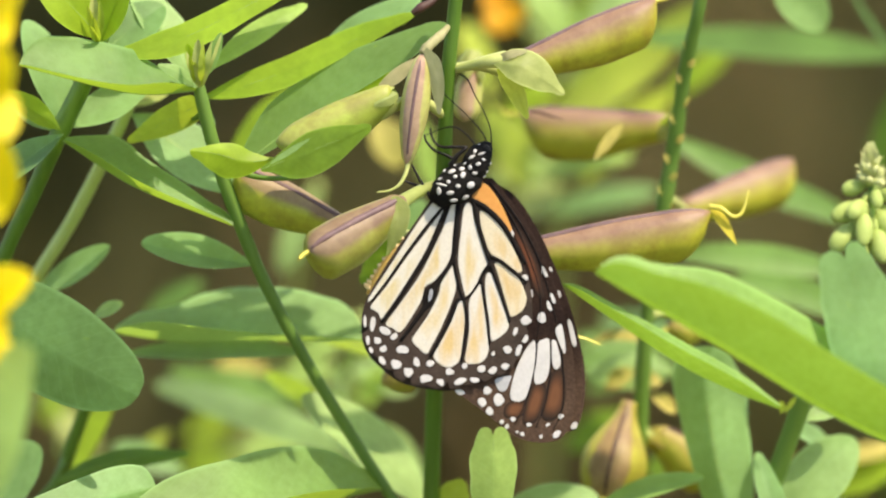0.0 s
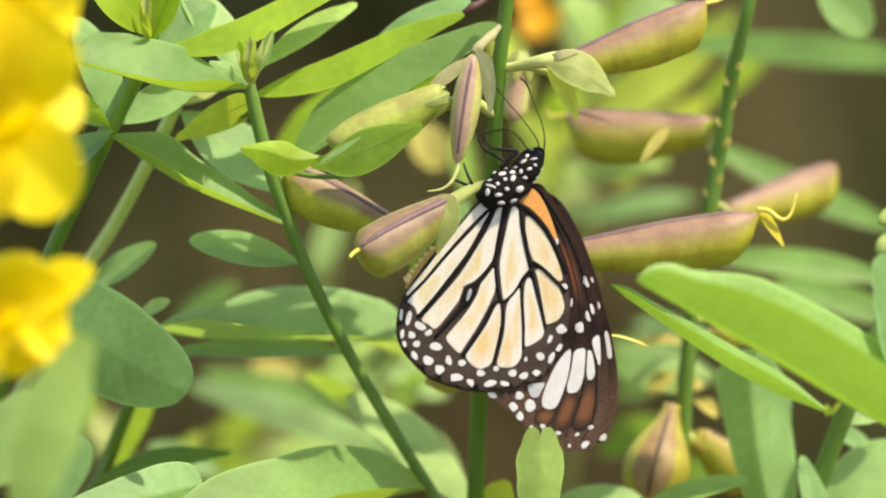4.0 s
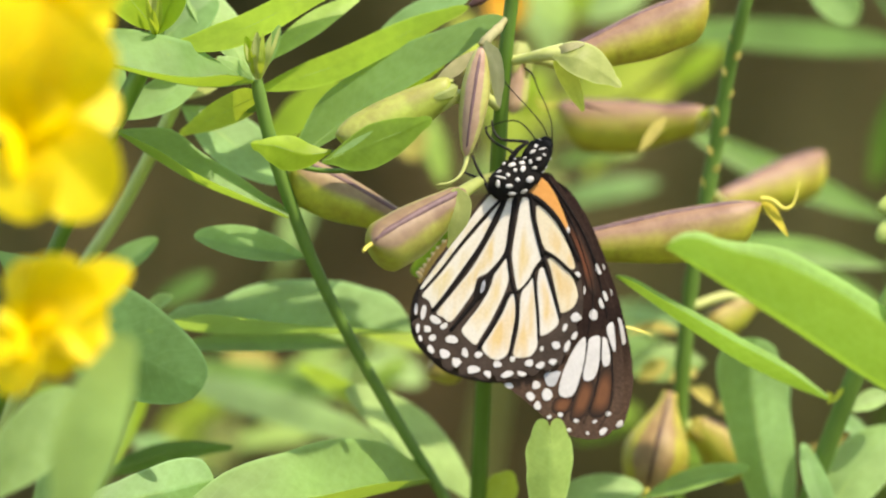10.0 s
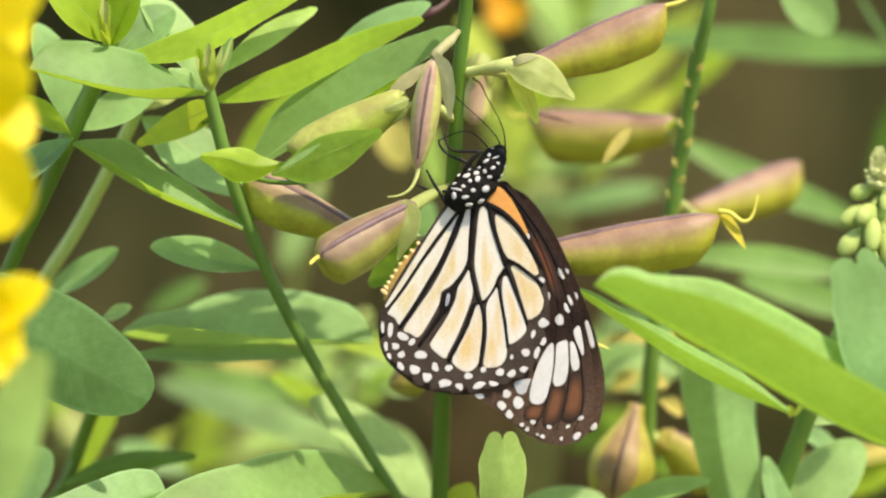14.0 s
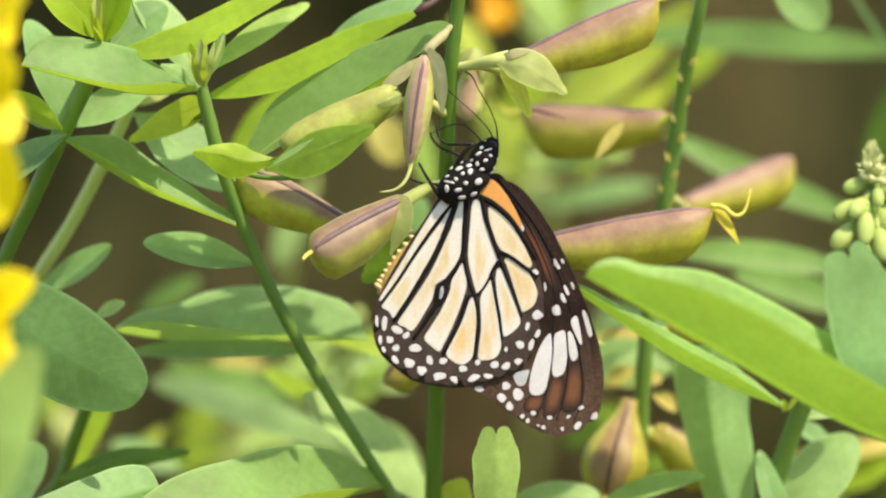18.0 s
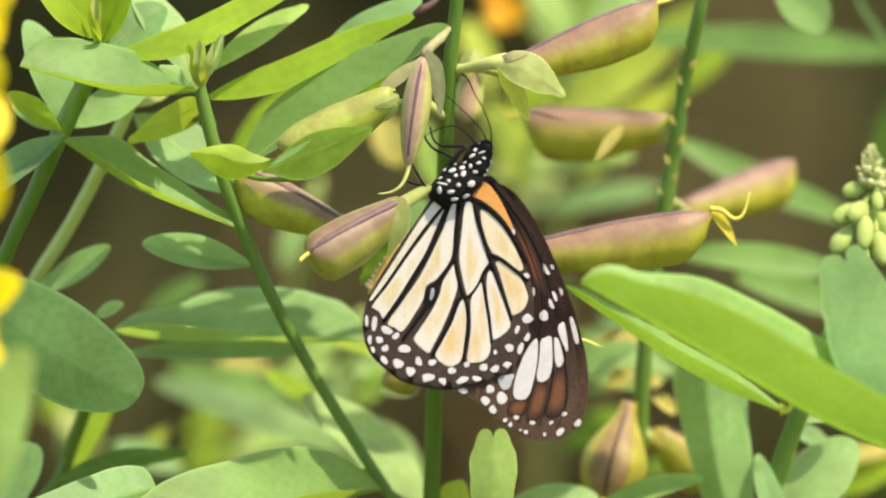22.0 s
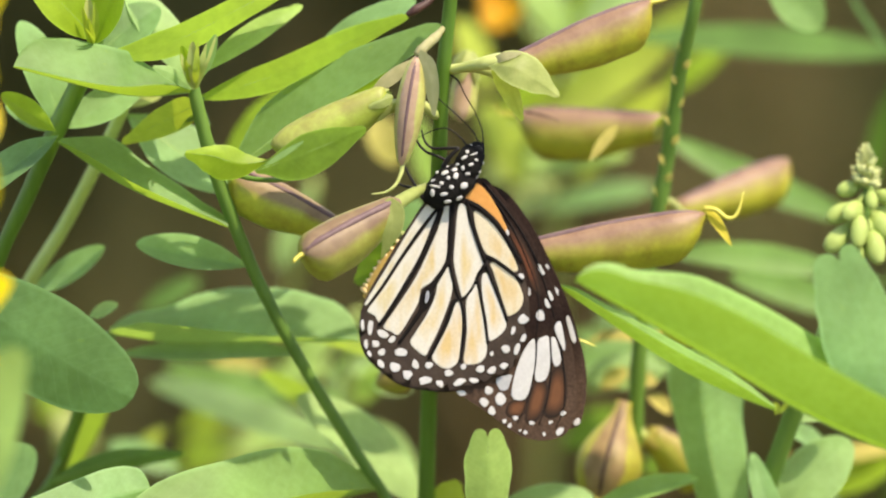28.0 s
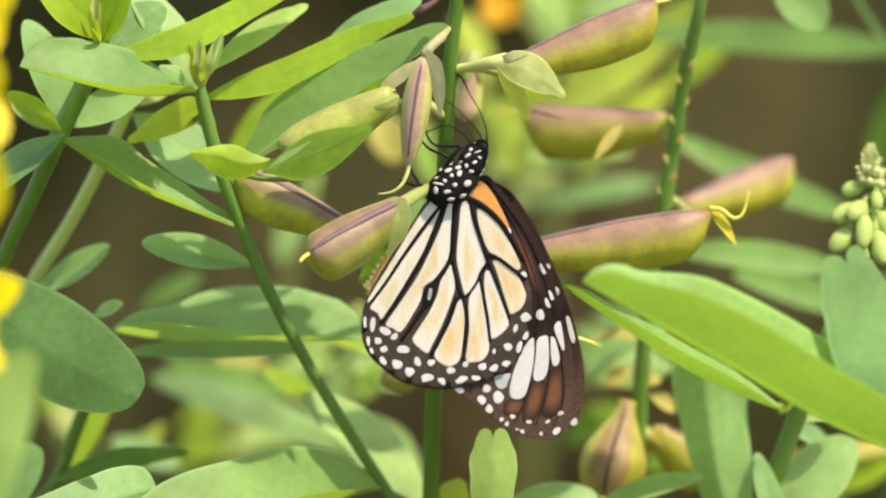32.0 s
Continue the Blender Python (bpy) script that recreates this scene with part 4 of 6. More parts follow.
# the leafy stem at the edge, with its young crown
edge = plant("young_rattlepod_plant", -0.13, 0.08, "rattlepod stem with yellow-green young crown and folded leaves")
stem(edge, [V(-58.8, 40.8, 3.3), V(-60.8, 34.9, 4.3), V(-63.7, 28.5, 6.5), V(-67.3, 21.6, 8.7), V(-72.4, 10.6, 12.0), V(-78.5, -1.9, 16.5), V(-85.5, -20.2, 22.1)], [1.2, 1.4, 1.7, 1.8, 1.5, 1.4, 1.4], STEM)
leaf(edge, V(-60.1, 36.8, 2.2), V(-72.1, 48.7, -6.4), 9.5, (0.2, 0.3, 0.9), 15, 0.5, 1.1, LEAF_BRIGHT)
leaf(edge, V(-59.9, 36.3, 2.2), V(-54.8, 49.4, -3.2), 7.2, (-0.4, 0.2, 0.9), 18, 0.5, 1.05, LEAF_BRIGHT)
leaf(edge, V(-60.5, 35.9, 0.0), V(-61.0, 44.5, -3.2), 2.4, (0, 0.2, 1), 28, 0.2, 0.9, STALK)
for q, w, f in ((V(-61.9, 42.4, -4.3), 1.6, (-0.3, 0.1, 1)), (V(-59.9, 43.4, -4.3), 1.5, (0.3, 0.1, 1)), (V(-60.8, 40.4, -5.4), 1.8, (0, 0.1, 1)), (V(-61.4, 38.9, -5.4), 1.5, (-0.2, 0.1, 1))):
    leaf(edge, V(-60.3, 36.1, -1.1), q, w, f, 30, 0.2, 0.85, LEAF_YELLOW, rib=False, name="bud_scale")
leaf(edge, V(-60.5, 34.1, 8.7), V(-49.6, 43.3, 13.1), 8.5, (0.2, 0.5, 0.8), 10, 0.4, 1.1, LEAF_DARK)
lobed_leaf(edge, [V(-66.9, 19.1, 5.4), V(-59.2, 13.8, 5.4), V(-52.1, 9.9, 5.4), V(-36.9, 4.0, 5.4)], (3.2, 5.9, 5.5, 4.4, 2.4), (-0.8, -1.4, -1.4, -1.1, -0.6), (-34, 78), LEAF_DULL, label="dark green folded leaf with sunlit edge")
leaf(edge, V(-66.7, 20.2, 3.3), V(-79.6, 8.8, -4.3), 8.6, (-0.35, 0.55, 0.75), 16, 0.6, 1.1, LEAF_DARK)
leaf(edge, V(-67.4, 21.0, 6.5), V(-76.7, 27.4, 2.2), 5.0, (0.3, 0.5, 0.8), 12, 0.4, 1.1, LEAF_BRIGHT)
leaf(edge, V(-66.7, 20.9, 10.9), V(-74.2, 40.7, 13.1), 8.0, (0.3, 0.3, 0.9), 8, 0.4, 1.15, LEAF_GREY)
leaf(edge, V(-67.1, 20.7, 10.9), V(-76.7, 26.0, 13.1), 5.0, (0, 0.7, 0.7), 8, 0.4, 1.1, LEAF_GREY)
leaf(edge, V(-66.6, 21.5, 9.8), V(-51.7, 30.8, 15.4), 7.0, (0, 0.5, 0.8), 10, 0.3, 1.0, LEAF_GREY)
# the shade on this leaf is its dark material, not a cast shadow
leaf(edge, V(-87.9, -1.4, -10.7), V(-52.4, -25.2, -14.9), 18.0, (-0.48, 0.1, 0.87), -6, 1.0, 1.3, LEAF_DARK, label="broad rounded leaf, shade put into its dark colour", blunt=0.6, rib=False)
leaf(edge, V(-81.7, -46.8, -29.3), V(-68.0, -33.3, -31.3), 12.0, (-0.3, 0.4, 0.85), 8, 0.8, 1.2, LEAF_DARK)

# the pale slanting stem behind
slant = plant("slender_rattlepod_plant", -0.10, 0.14, "pale slender rattlepod stem with small leaves")
stem(slant, [V(-55.2, 27.9, 19.9), V(-57.4, 23.4, 22.1), V(-61.4, 15.3, 24.4), V(-67.6, 4.2, 29.0), V(-73.7, -5.0, 33.6), V(-79.9, -16.4, 39.5)], [1.1, 1.2, 1.25, 1.25, 1.3, 1.4], STEM_PALE)
leaf(slant, V(-55.9, 25.4, 22.1), V(-47.3, 32.6, 24.4), 6.0, (0, 0.5, 0.8), 8, 0.4, 1.1, CALYX)
leaf(slant, V(-55.9, 24.4, 22.1), V(-37.4, 10.7, 22.1), 13.0, (0.3, 0.5, 0.8), 6, 0.8, 1.15, LEAF_GREY)
leaf(slant, V(-73.9, -8.1, 29.0), V(-59.9, 0.5, 24.4), 5.6, (-0.2, 0.5, 0.8), 10, 0.4, 1.1, LEAF_GREY)
leaf(slant, V(-62.7, -12.1, 22.1), V(-57.2, -9.8, 19.9), 3.2, (-0.2, 0.5, 0.8), 10, 0.2, 1.1, LEAF_PALE)
lobed_leaf(slant, [V(-71.0, -43.5, 60.0), V(-67.1, -36.2, 62.0), V(-61.5, -26.7, 64.0)], (1.1, 1.9, 2.2, 2.0, 1.1), (1.1, 1.9, 2.2, 2.0, 1.1), (-20, 20), LEAF_BRIGHT)

# low leaves in the middle
low = plant("spreading_rattlepod_plant", -0.05, 0.12, "low spreading rattlepod stem with broad grey-green leaves")
stem(low, [V(-59.3, -15.3, 31.3), V(-62.1, -21.5, 35.9), V(-67.8, -35.1, 43.0), V(-72.3, -47.8, 47.8)], [0.9, 1.1, 1.3, 1.4], STEM)
lobed_leaf(low, [V(-59.4, -15.1, 29.0), V(-48.2, -16.7, 28.5), V(-37.0, -16.7, 28.0), V(-14.1, -16.6, 26.7)], (4.2, 5.7, 8.7, 9.8, 7.8), (-2.0, -3.6, -3.0, -1.6, -0.8), (-40, 78), LEAF_GREY)
leaf(low, V(-59.4, -19.2, 33.6), V(-25.0, -18.9, 33.6), 6.0, (0, 0.7, 0.7), 10, 0.6, 1.1, LEAF_GREY)
leaf(leafy, V(-33.3, -2.9, 13.1), V(-53.6, 1.1, 13.1), 7.6, (0, 0.6, 0.8), 20, 0.6, 1.15, LEAF_GREY)
lobed_leaf(low, [V(-55.0, -46.6, -10.7), V(-34.9, -46.8, -2.0), V(-21.7, -44.8, 9.0), V(-11.0, -43.3, 25.0)], (6.6, 9.6, 11.0, 8.6, 4.6), (-2.0, -2.4, -2.6, -2.2, -1.1), (-32, 78), LEAF_DULL)
lobed_leaf(low, [V(-75.2, -45.8, -14.9), V(-62.5, -44.1, -9.0), V(-50.2, -41.7, -1.0)], (1.4, 2.7, 4.2, 5.1, 4.3), (2.0, 2.9, 2.9, 2.9, 2.0), (-30, -20), LEAF_GREY)
leaf(main, V(-0.9, -49.0, 40.6), V(-25.7, -26.7, 38.3), 12.0, (0.5, 0.5, 0.7), 8, 0.8, 1.15, LEAF_PALE)
lobed_leaf(leafy, [V(-14.4, -38.8, 69.8), V(-34.3, -32.8, 95.0), V(-58.1, -27.2, 136.9)], (1.3, 2.4, 3.0, 2.8, 1.7), (1.3, 2.4, 3.0, 2.8, 1.7), (-35, 25), LEAF_PALE)
leaf(low, V(-20.4, -32.0, 57.4), V(-33.6, -23.4, 72.3), 5.0, (0.1, 0.6, 0.75), 8, 0.4, 1.1, LEAF_BRIGHT)
leaf(low, V(-23.6, -16.7, 57.4), V(-5.2, -20.9, 57.4), 4.5, (0.1, 0.6, 0.75), 8, 0.4, 1.1, LEAF_BRIGHT)
lobed_leaf(low, [V(-71.2, -42.5, 33.6), V(-58.2, -38.5, 36.0), V(-46.3, -37.4, 39.5)], (0.8, 1.9, 2.1, 1.4, 0.8), (0.8, 1.7, 1.9, 1.4, 0.8), (-10, -30), LEAF_DEEP)

# the flowering stem nearest the camera, with its pale leaf
flowering = plant("flowering_rattlepod_plant", -0.115, -0.04, "rattlepod stem with bright yellow pea flowers")
stem(flowering, [V(-83.5, 44.2, -96.4), V(-84.0, 28.4, -94.7), V(-85.5, 9.9, -92.1), V(-88.5, -7.1, -87.7), V(-91.0, -23.2, -83.3), V(-93.0, -41.4, -78.8)], [1.2, 1.3, 1.4, 1.5, 1.6, 1.7], STEM)
lobed_leaf(flowering, [V(-74.8, -46.4, -101.0), V(-71.3, -31.5, -102.0), V(-64.6, -14.5, -103.0)], (1.8, 3.6, 5.2, 5.0, 3.0), (1.8, 3.6, 5.2, 4.6, 2.6), (-25, 20), LEAF_LIME, label="pale green leaf close to the camera", tip=0.5)
leaf(flowering, V(-87.2, -42.8, -50.9), V(-73.6, -24.2, -50.9), 11.0, (0.25, 0.3, 0.9), 10, 0.8, 1.2, LEAF_PALE)


def pea_flower(place, turn, size, mat=PETAL, detail=True, label="yellow pea flower with spread banner and keel", parent=None):
    """Banner, two wings and keel, spread about the flower's throat; a calyx behind."""
    ob = parent
    for a, L, W, lift, name in ((70, 1.0, 1.25, 22, "banner"), (12, 0.75, 0.7, -12, "wing_petal"), (130, 0.8, 0.8, -8, "wing_petal"), (-55, 0.85, 0.75, 10, "keel"), (-95, 0.7, 0.6, 24, "keel")):
        ang = radians(a + turn)
        d = AXES @ Vector((math.cos(ang), math.sin(ang), math.sin(radians(lift)) * 0.8)).normalized()
        f = (math.sin(ang) * 0.2, -math.cos(ang) * 0.2 + 0.3, 1)
        leaf(ob, place, place + d * size / 1000 * L, size * W, f, 16, size * 0.09, 1.25, mat, rib=False, name=name, blunt=0.55, wave=0.12)
    if detail:
        for k in range(3):
            d = AXES @ Vector((math.cos(k * 2.1 + 0.5), math.sin(k * 2.1 + 0.5), 0.5)).normalized()
            leaf(ob, place, place + d * size * 0.00045, size * 0.4, (0.3 * k - 0.3, 0.3, 1), 30, size * 0.05, 1.1, mat, rib=False, name="keel", blunt=0.5, wave=0.2)


def flower(name, place, turn, size, label, mat=PETAL, detail=True):
    ob = thing(name, place, label, "flower", "yellow flowers")
    pea_flower(place, turn, size, mat, detail, parent=ob)
    return ob


mid_bloom = flower("pea_flower", V(-81.4, 17.3, -96.4), 14, 21.5, "bright yellow pea flower, petals spread, close to the camera")
top_bloom = flower("pea_flower", V(-81.6, 38.1, -96.4), -25, 20.0, "bright yellow pea flower at the top of its stem")
low_bloom = flower("pea_flower", V(-80.7, -13.2, -92.1), -48, 13.5, "yellow pea flower with a drooping petal above a pale leaf")
for b, t, w, f in ((V(-76.3, -11.9, -92.1), V(-64.3, -4.2, -94.7), 10.0, (0.3, 0.6, 0.7)), (V(-76.6, -12.8, -93.8), V(-67.5, -22.0, -96.4), 9.0, (0.5, 0.3, 0.8)), (V(-75.4, -13.2, -96.4), V(-67.9, -19.3, -98.1), 4.0, (0.2, 0.2, 1)), (V(-79.4, -10.6, -92.1), V(-73.1, -2.6, -93.0), 9.0, (0.0, 0.4, 0.9))):
    leaf(low_bloom, b, t, w, f, 18, 1.0, 1.0, PETAL, rib=False, name="petal", blunt=0.7, wave=0.12)
far_bloom = flower("pea_flower", V(12.4, 50.7, 166.4), 200, 6.5, "small orange-yellow flower, blurred by distance", PETAL_ORANGE, False)

# the stem at the right with its young raceme
spike = plant("budding_rattlepod_plant", 0.055, 0.09, "rattlepod stem ending in a spike of green buds")
stem(spike, [V(77.4, 14.3, 22.1), V(76.4, 4.2, 22.1), V(75.0, -2.9, 21.0), V(70.3, -12.5, 18.7), V(65.7, -24.2, 22.1), V(61.9, -35.5, 26.7), V(58.1, -47.5, 31.3)], [0.8, 1.1, 1.3, 1.6, 1.8, 1.8, 1.9], STEM_LIGHT)
lobed_leaf(spike, [V(61.2, -29.0, 20.5), V(50.8, -24.9, 18.0), V(40.2, -19.3, 15.0), V(21.1, -6.3, 10.9)], (1.5, 3.1, 3.9, 3.4, 2.1), (-0.9, -2.0, -2.6, -2.2, -1.3), (-30, 55), LEAF_FRESH, label="long leaf folded along its midrib")
leaf(spike, V(65.2, -30.9, 24.4), V(73.0, -27.6, 27.8), 4.0, (0, 0.5, 0.8), 10, 0.3, 1.0, LEAF_PALE)
leaf(spike, V(60.3, -51.5, 29.0), V(74.7, -34.3, 33.6), 11.0, (0.2, 0.4, 0.85), 12, 0.5, 1.15, LEAF_PALE)
leaf(spike, V(62.2, -32.7, 33.6), V(72.3, -37.3, 45.4), 6.0, (0.2, 0.6, 0.75), 12, 0.5, 1.1, LEAF_GREY)
lobed_leaf(spike, [V(53.0, -53.4, 31.3), V(49.3, -37.0, 30.5), V(47.6, -25.7, 29.5), V(48.5, -17.6, 29.0)], (3.1, 4.3, 4.9, 5.9, 4.9), (4.6, 6.4, 7.4, 7.4, 4.7), (-42, -35), LEAF_GREY, label="hanging two-toned grey-green leaf")
leaf(spike, V(62.4, -53.1, 22.1), V(56.6, -36.6, 26.7), 5.0, (0.1, 0.35, 0.9), 14, 0.4, 1.0, LEAF_GREY)
leaf(spike, V(27.1, -46.8, 26.7), V(47.0, -41.1, 26.7), 5.0, (0, 0.6, 0.75), 12, 0.6, 1.1, LEAF_FRESH)
lobed_leaf(spike, [V(60.4, -29.5, 20.0), V(60.8, -28.1, 19.5), V(60.2, -27.1, 19.0)], (0.2, 0.4, 0.5, 0.4, 0.2), (0.2, 0.4, 0.5, 0.4, 0.2), (20, 20), LEAF_YELLOW, name="stipule")
lobed_leaf(spike, [V(61.2, -29.3, 20.0), V(62.2, -27.7, 19.5), V(63.1, -26.4, 19.0)], (0.2, 0.4, 0.5, 0.4, 0.2), (0.2, 0.4, 0.5, 0.4, 0.2), (20, 20), LEAF_YELLOW, name="stipule")
rng = random.Random(11)
for u, v, d, right, up, near, long, wide in ((73.6, 11.0, 22.0, -1, -0.25, 0.2, 4.4, 2.9), (72.2, 6.6, 21.0, -1, -0.5, 0.3, 6.0, 3.6), (73.9, 7.1, 19.0, -0.6, -0.6, 0.6, 5.2, 3.2), (77.5, 8.9, 19.0, 0.05, -1, 0.4, 3.9, 2.3), (75.2, 3.4, 18.0, -0.1, -1, 0.4, 6.4, 3.2), (71.4, 1.8, 20.0, -0.75, -0.8, 0.3, 6.0, 3.8), (79.5, 4.4, 21.0, 0.6, -0.8, 0.3, 6.2, 3.8), (80.4, 9.5, 22.0, 1, -0.35, 0.2, 4.4, 2.9), (78.1, 0.6, 19.0, 0.25, -1, 0.4, 6.6, 3.8), (74.4, -1.4, 19.0, -0.3, -1, 0.3, 6.4, 3.6), (81.5, 5.9, 23.0, 1, -0.5, 0, 5.6, 3.4), (77.4, 5.9, 28.0, 0, -0.7, -0.7, 5.5, 3.4)):
    out = (RIGHT * right + UP * up - AWAY * near).normalized()
    side = out.cross(AWAY).normalized()
    deep, c = out.cross(side), V(u, v, d)
    half, r = long / 2000, wide / 2000
    bud = part("flower_bud", blob(c, (out, side, deep), (half, r, r * 0.8), rings=12, seg=14, lump=0.12), BUD, spike)
    hull = Matrix.Translation(c - out * half * 0.95) @ Matrix((out, side, -deep if deep.dot(AWAY) > 0 else deep)).transposed().to_4x4()
    part("bud_scale", blade(half * 1.75, r * 1.5, -35, r * 0.75, 0.8, 0.8, nx=10, seed=u), BUD_TIP, bud, "", hull)
    part("stalk", tube([c - out * half * 0.8, c - out * half * 1.4 + UP * 0.0006, V(76.5, v + 2.5, 22.1)], [0.0006, 0.0005, 0.0005], 6, 3), BUD, bud)
crown = V(76.7, 14.0, 21.0)
for i in range(60):
    a, s = i * 2.4, (i + 0.5) / 60
    out = AXES @ Vector((math.cos(a) * (1 - s) ** 0.5, 0.15 + 1.1 * s, math.sin(a) * (1 - s) ** 0.5)).normalized()
    base = crown + UP * (0.0042 * s - 0.0018) + out * 0.0007
    size = 0.0024 * rng.uniform(0.7, 1.15)
    part("bract", blade(size, size * 0.36, 25, 0, 0.9, 0.9, nx=6, seed=i), BUD_TIP, spike, "", basis(base, base + out * size, (0.2, 0.6, 0.7)))
    if i % 3 == 0 and s < 0.75:
        side = out.orthogonal().normalized()
        part("flower_bud", blob(base + out * 0.0008 - UP * 0.0008, (out, side, out.cross(side)), (0.0012, 0.0008, 0.0008), rings=6, seg=8), BUD_TIP, spike)

# broad leaves close to the camera at the right
front = plant("broad_leaved_rattlepod_plant", 0.115, 0.03, "rattlepod stem with long bright leaves reaching in")
stem(front, [V(82.7, -24.7, -31.3), V(83.8, -32.4, -29.3), V(85.3, -46.0, -26.2)], [1.4, 1.6, 1.7], STEM)
near_leaf = lobed_leaf(front, [V(100.7, -41.3, -31.3), V(69.9, -30.9, -36.0), V(44.8, -16.9, -43.0), V(23.0, -4.4, -47.1)], (7.6, 10.8, 12.3, 11.0, 6.5), (-5.7, -7.8, -8.7, -8.3, -4.9), (-28, 51), LEAF_FRESH, tip=0.5, label="long bright yellow-green leaf with rounded tip")
lobed_leaf(front, [V(84.3, -34.5, -31.3), V(74.4, -16.4, -33.0), V(67.8, -1.5, -34.3)], (3.8, 5.0, 5.2, 5.0, 4.4), (5.7, 7.6, 8.6, 7.6, 5.9), (-12, 14), LEAF_GREY, notch=2.2, tip=0.45)

# the stem behind with ripe pods
back = plant("podded_rattlepod_plant", 0.04, 0.14, "rattlepod stem with knobbly scars and ripening pods")
stem(back, [V(47.3, 50.7, 19.9), V(45.8, 42.7, 22.1), V(43.6, 31.7, 27.8), V(41.9, 18.6, 33.6), V(40.0, 6.3, 37.1), V(37.8, -8.2, 40.6), V(36.5, -26.9, 45.4), V(36.0, -48.0, 51.4)], [1.1, 1.2, 1.35, 1.4, 1.4, 1.4, 1.5, 1.6], STEM_LIGHT, knob=0.22)
for p, q in ((V(43.0, 29.7, 27.3), V(41.6, 32.5, 26.7)), (V(43.1, 25.6, 29.6), V(45.1, 28.3, 29.0)), (V(42.1, 22.4, 30.7), V(40.5, 25.5, 30.1)), (V(42.2, 18.9, 31.9), V(44.2, 21.8, 31.3)), (V(41.3, 15.3, 33.6), V(39.4, 18.3, 32.4)), (V(41.1, 12.2, 34.2), V(43.1, 14.9, 33.6)), (V(40.3, 9.4, 35.4), V(38.4, 12.4, 34.8)), (V(40.6, 6.9, 36.5), V(42.6, 9.8, 35.9)), (V(44.1, 35.5, 25.0), V(42.7, 38.3, 24.4)), (V(44.1, 32.5, 25.5), V(46.0, 35.1, 25.0))):
    leaf(back, p.lerp(q, 0.05), q.lerp(p, 0.35), 1.3, (0.2, 0.3, 0.9), 20, 0.2, 0.9, CALYX_DRY, rib=False, name="stipule")
pod(back, V(41.6, 20.9, 50.2), V(14.8, 22.0, 57.4), 10.4, (0, 0.9, 0.4), -0.4, POD, style=0.6, sepals=False, stalk=V(42.3, 23.5, 33.6))
lobed_leaf(back, [V(42.9, 23.4, 34.0), V(41.5, 23.6, 40.0), V(39.7, 23.1, 46.0)], (0.6, 0.9, 0.9, 0.8, 0.5), (0.6, 0.9, 0.9, 0.8, 0.5), (-10, 10), LEAF_YELLOW, name="withered_sepal")
pod(back, V(44.6, 5.3, 55.0), V(66.2, 13.8, 67.3), 9.2, (-0.15, 0.9, 0.4), 0.2, POD, style=0, sepals=False, stalk=V(40.8, 8.9, 38.3))
pod(back, V(34.2, -28.0, 43.0), V(29.5, -47.0, 40.0), 14.5, (-0.12, 0.15, 1), 0.4, POD_RIPE, seam=0.7, style=0.5, sepals=False, dry=True, spindle=pear_radius)
pod(back, V(38.1, -35.3, 47.8), V(50.0, -42.8, 51.4), 9.5, (0, 0.8, 0.5), 0.3, POD_DRY, style=0.6, hood=0.5, dry=True, stalk=V(36.0, -34.3, 47.8))
pod(back, V(52.4, -10.9, 51.4), V(41.8, -16.6, 47.8), 7.0, (0, 0.8, 0.5), 0.3, POD_DRY, style=0.4, hood=0.5, dry=True, stalk=V(37.9, -12.3, 43.0))
lobed_leaf(back, [V(43.0, -23.0, 66.0), V(35.6, -23.0, 66.0), V(27.1, -23.8, 66.0)], (1.5, 2.8, 3.4, 2.8, 1.5), (1.5, 2.8, 3.4, 2.8, 1.5), (-25, 10), LEAF_PALE)
lobed_leaf(back, [V(37.4, -17.1, 60.0), V(32.7, -16.3, 60.0), V(27.9, -17.5, 60.0)], (0.6, 1.1, 1.2, 1.0, 0.5), (0.4, 0.6, 0.7, 0.6, 0.3), (-20, 20), CALYX_DRY, name="withered_sepal")
lobed_leaf(main, [V(47.6, 7.2, 13.0), V(49.9, 4.3, 12.0), V(52.1, 0.6, 10.9)], (0.6, 1.1, 1.0, 0.6, 0.3), (0.4, 0.8, 0.8, 0.5, 0.2), (-15, 20), STYLE_PETAL, name="withered_petal", tip=1.0)
for p, q, w in ((V(35.4, -26.2, 57.4), V(40.7, -24.4, 59.9), 4.0), (V(38.3, -27.1, 51.4), V(43.2, -30.3, 53.8), 3.6), (V(40.6, -34.6, 57.4), V(44.8, -37.8, 57.4), 4.4), (V(30.3, -26.4, 63.6), V(35.6, -22.7, 63.6), 4.0), (V(45.4, -32.1, 69.8), V(51.0, -30.8, 69.8), 4.5)):
    leaf(back, p, q, w, (0, 0.5, 0.85), 14, 0.5, mat=CALYX_DRY, rib=False, name="withered_sepal")
lobed_leaf(back, [V(32.6, 22.6, 33.6), V(30.1, 19.7, 32.5), V(27.4, 16.2, 31.3)], (0.5, 0.9, 1.0, 0.8, 0.4), (0.5, 0.9, 1.0, 0.8, 0.4), (-15, 15), CALYX_DRY, name="withered_petal")

# leaves far behind
far = plant("distant_rattlepod_plant", 0.09, 0.32, "distant rattlepod plant with long narrow leaves", "background plants")
stem(far, [V(97.6, 54.8, 136.9), V(97.8, 27.8, 151.4), V(97.0, -9.4, 181.7), V(98.9, -57.0, 230.7)], [1.5, 1.6, 1.8, 2.0], STEM)


def far_leaf(base, tip, width, mat):
    leaf(far, base, tip, width, (-0.35, 0.35, 0.87), 8, 1.0, 1.1, mat, rib=False)


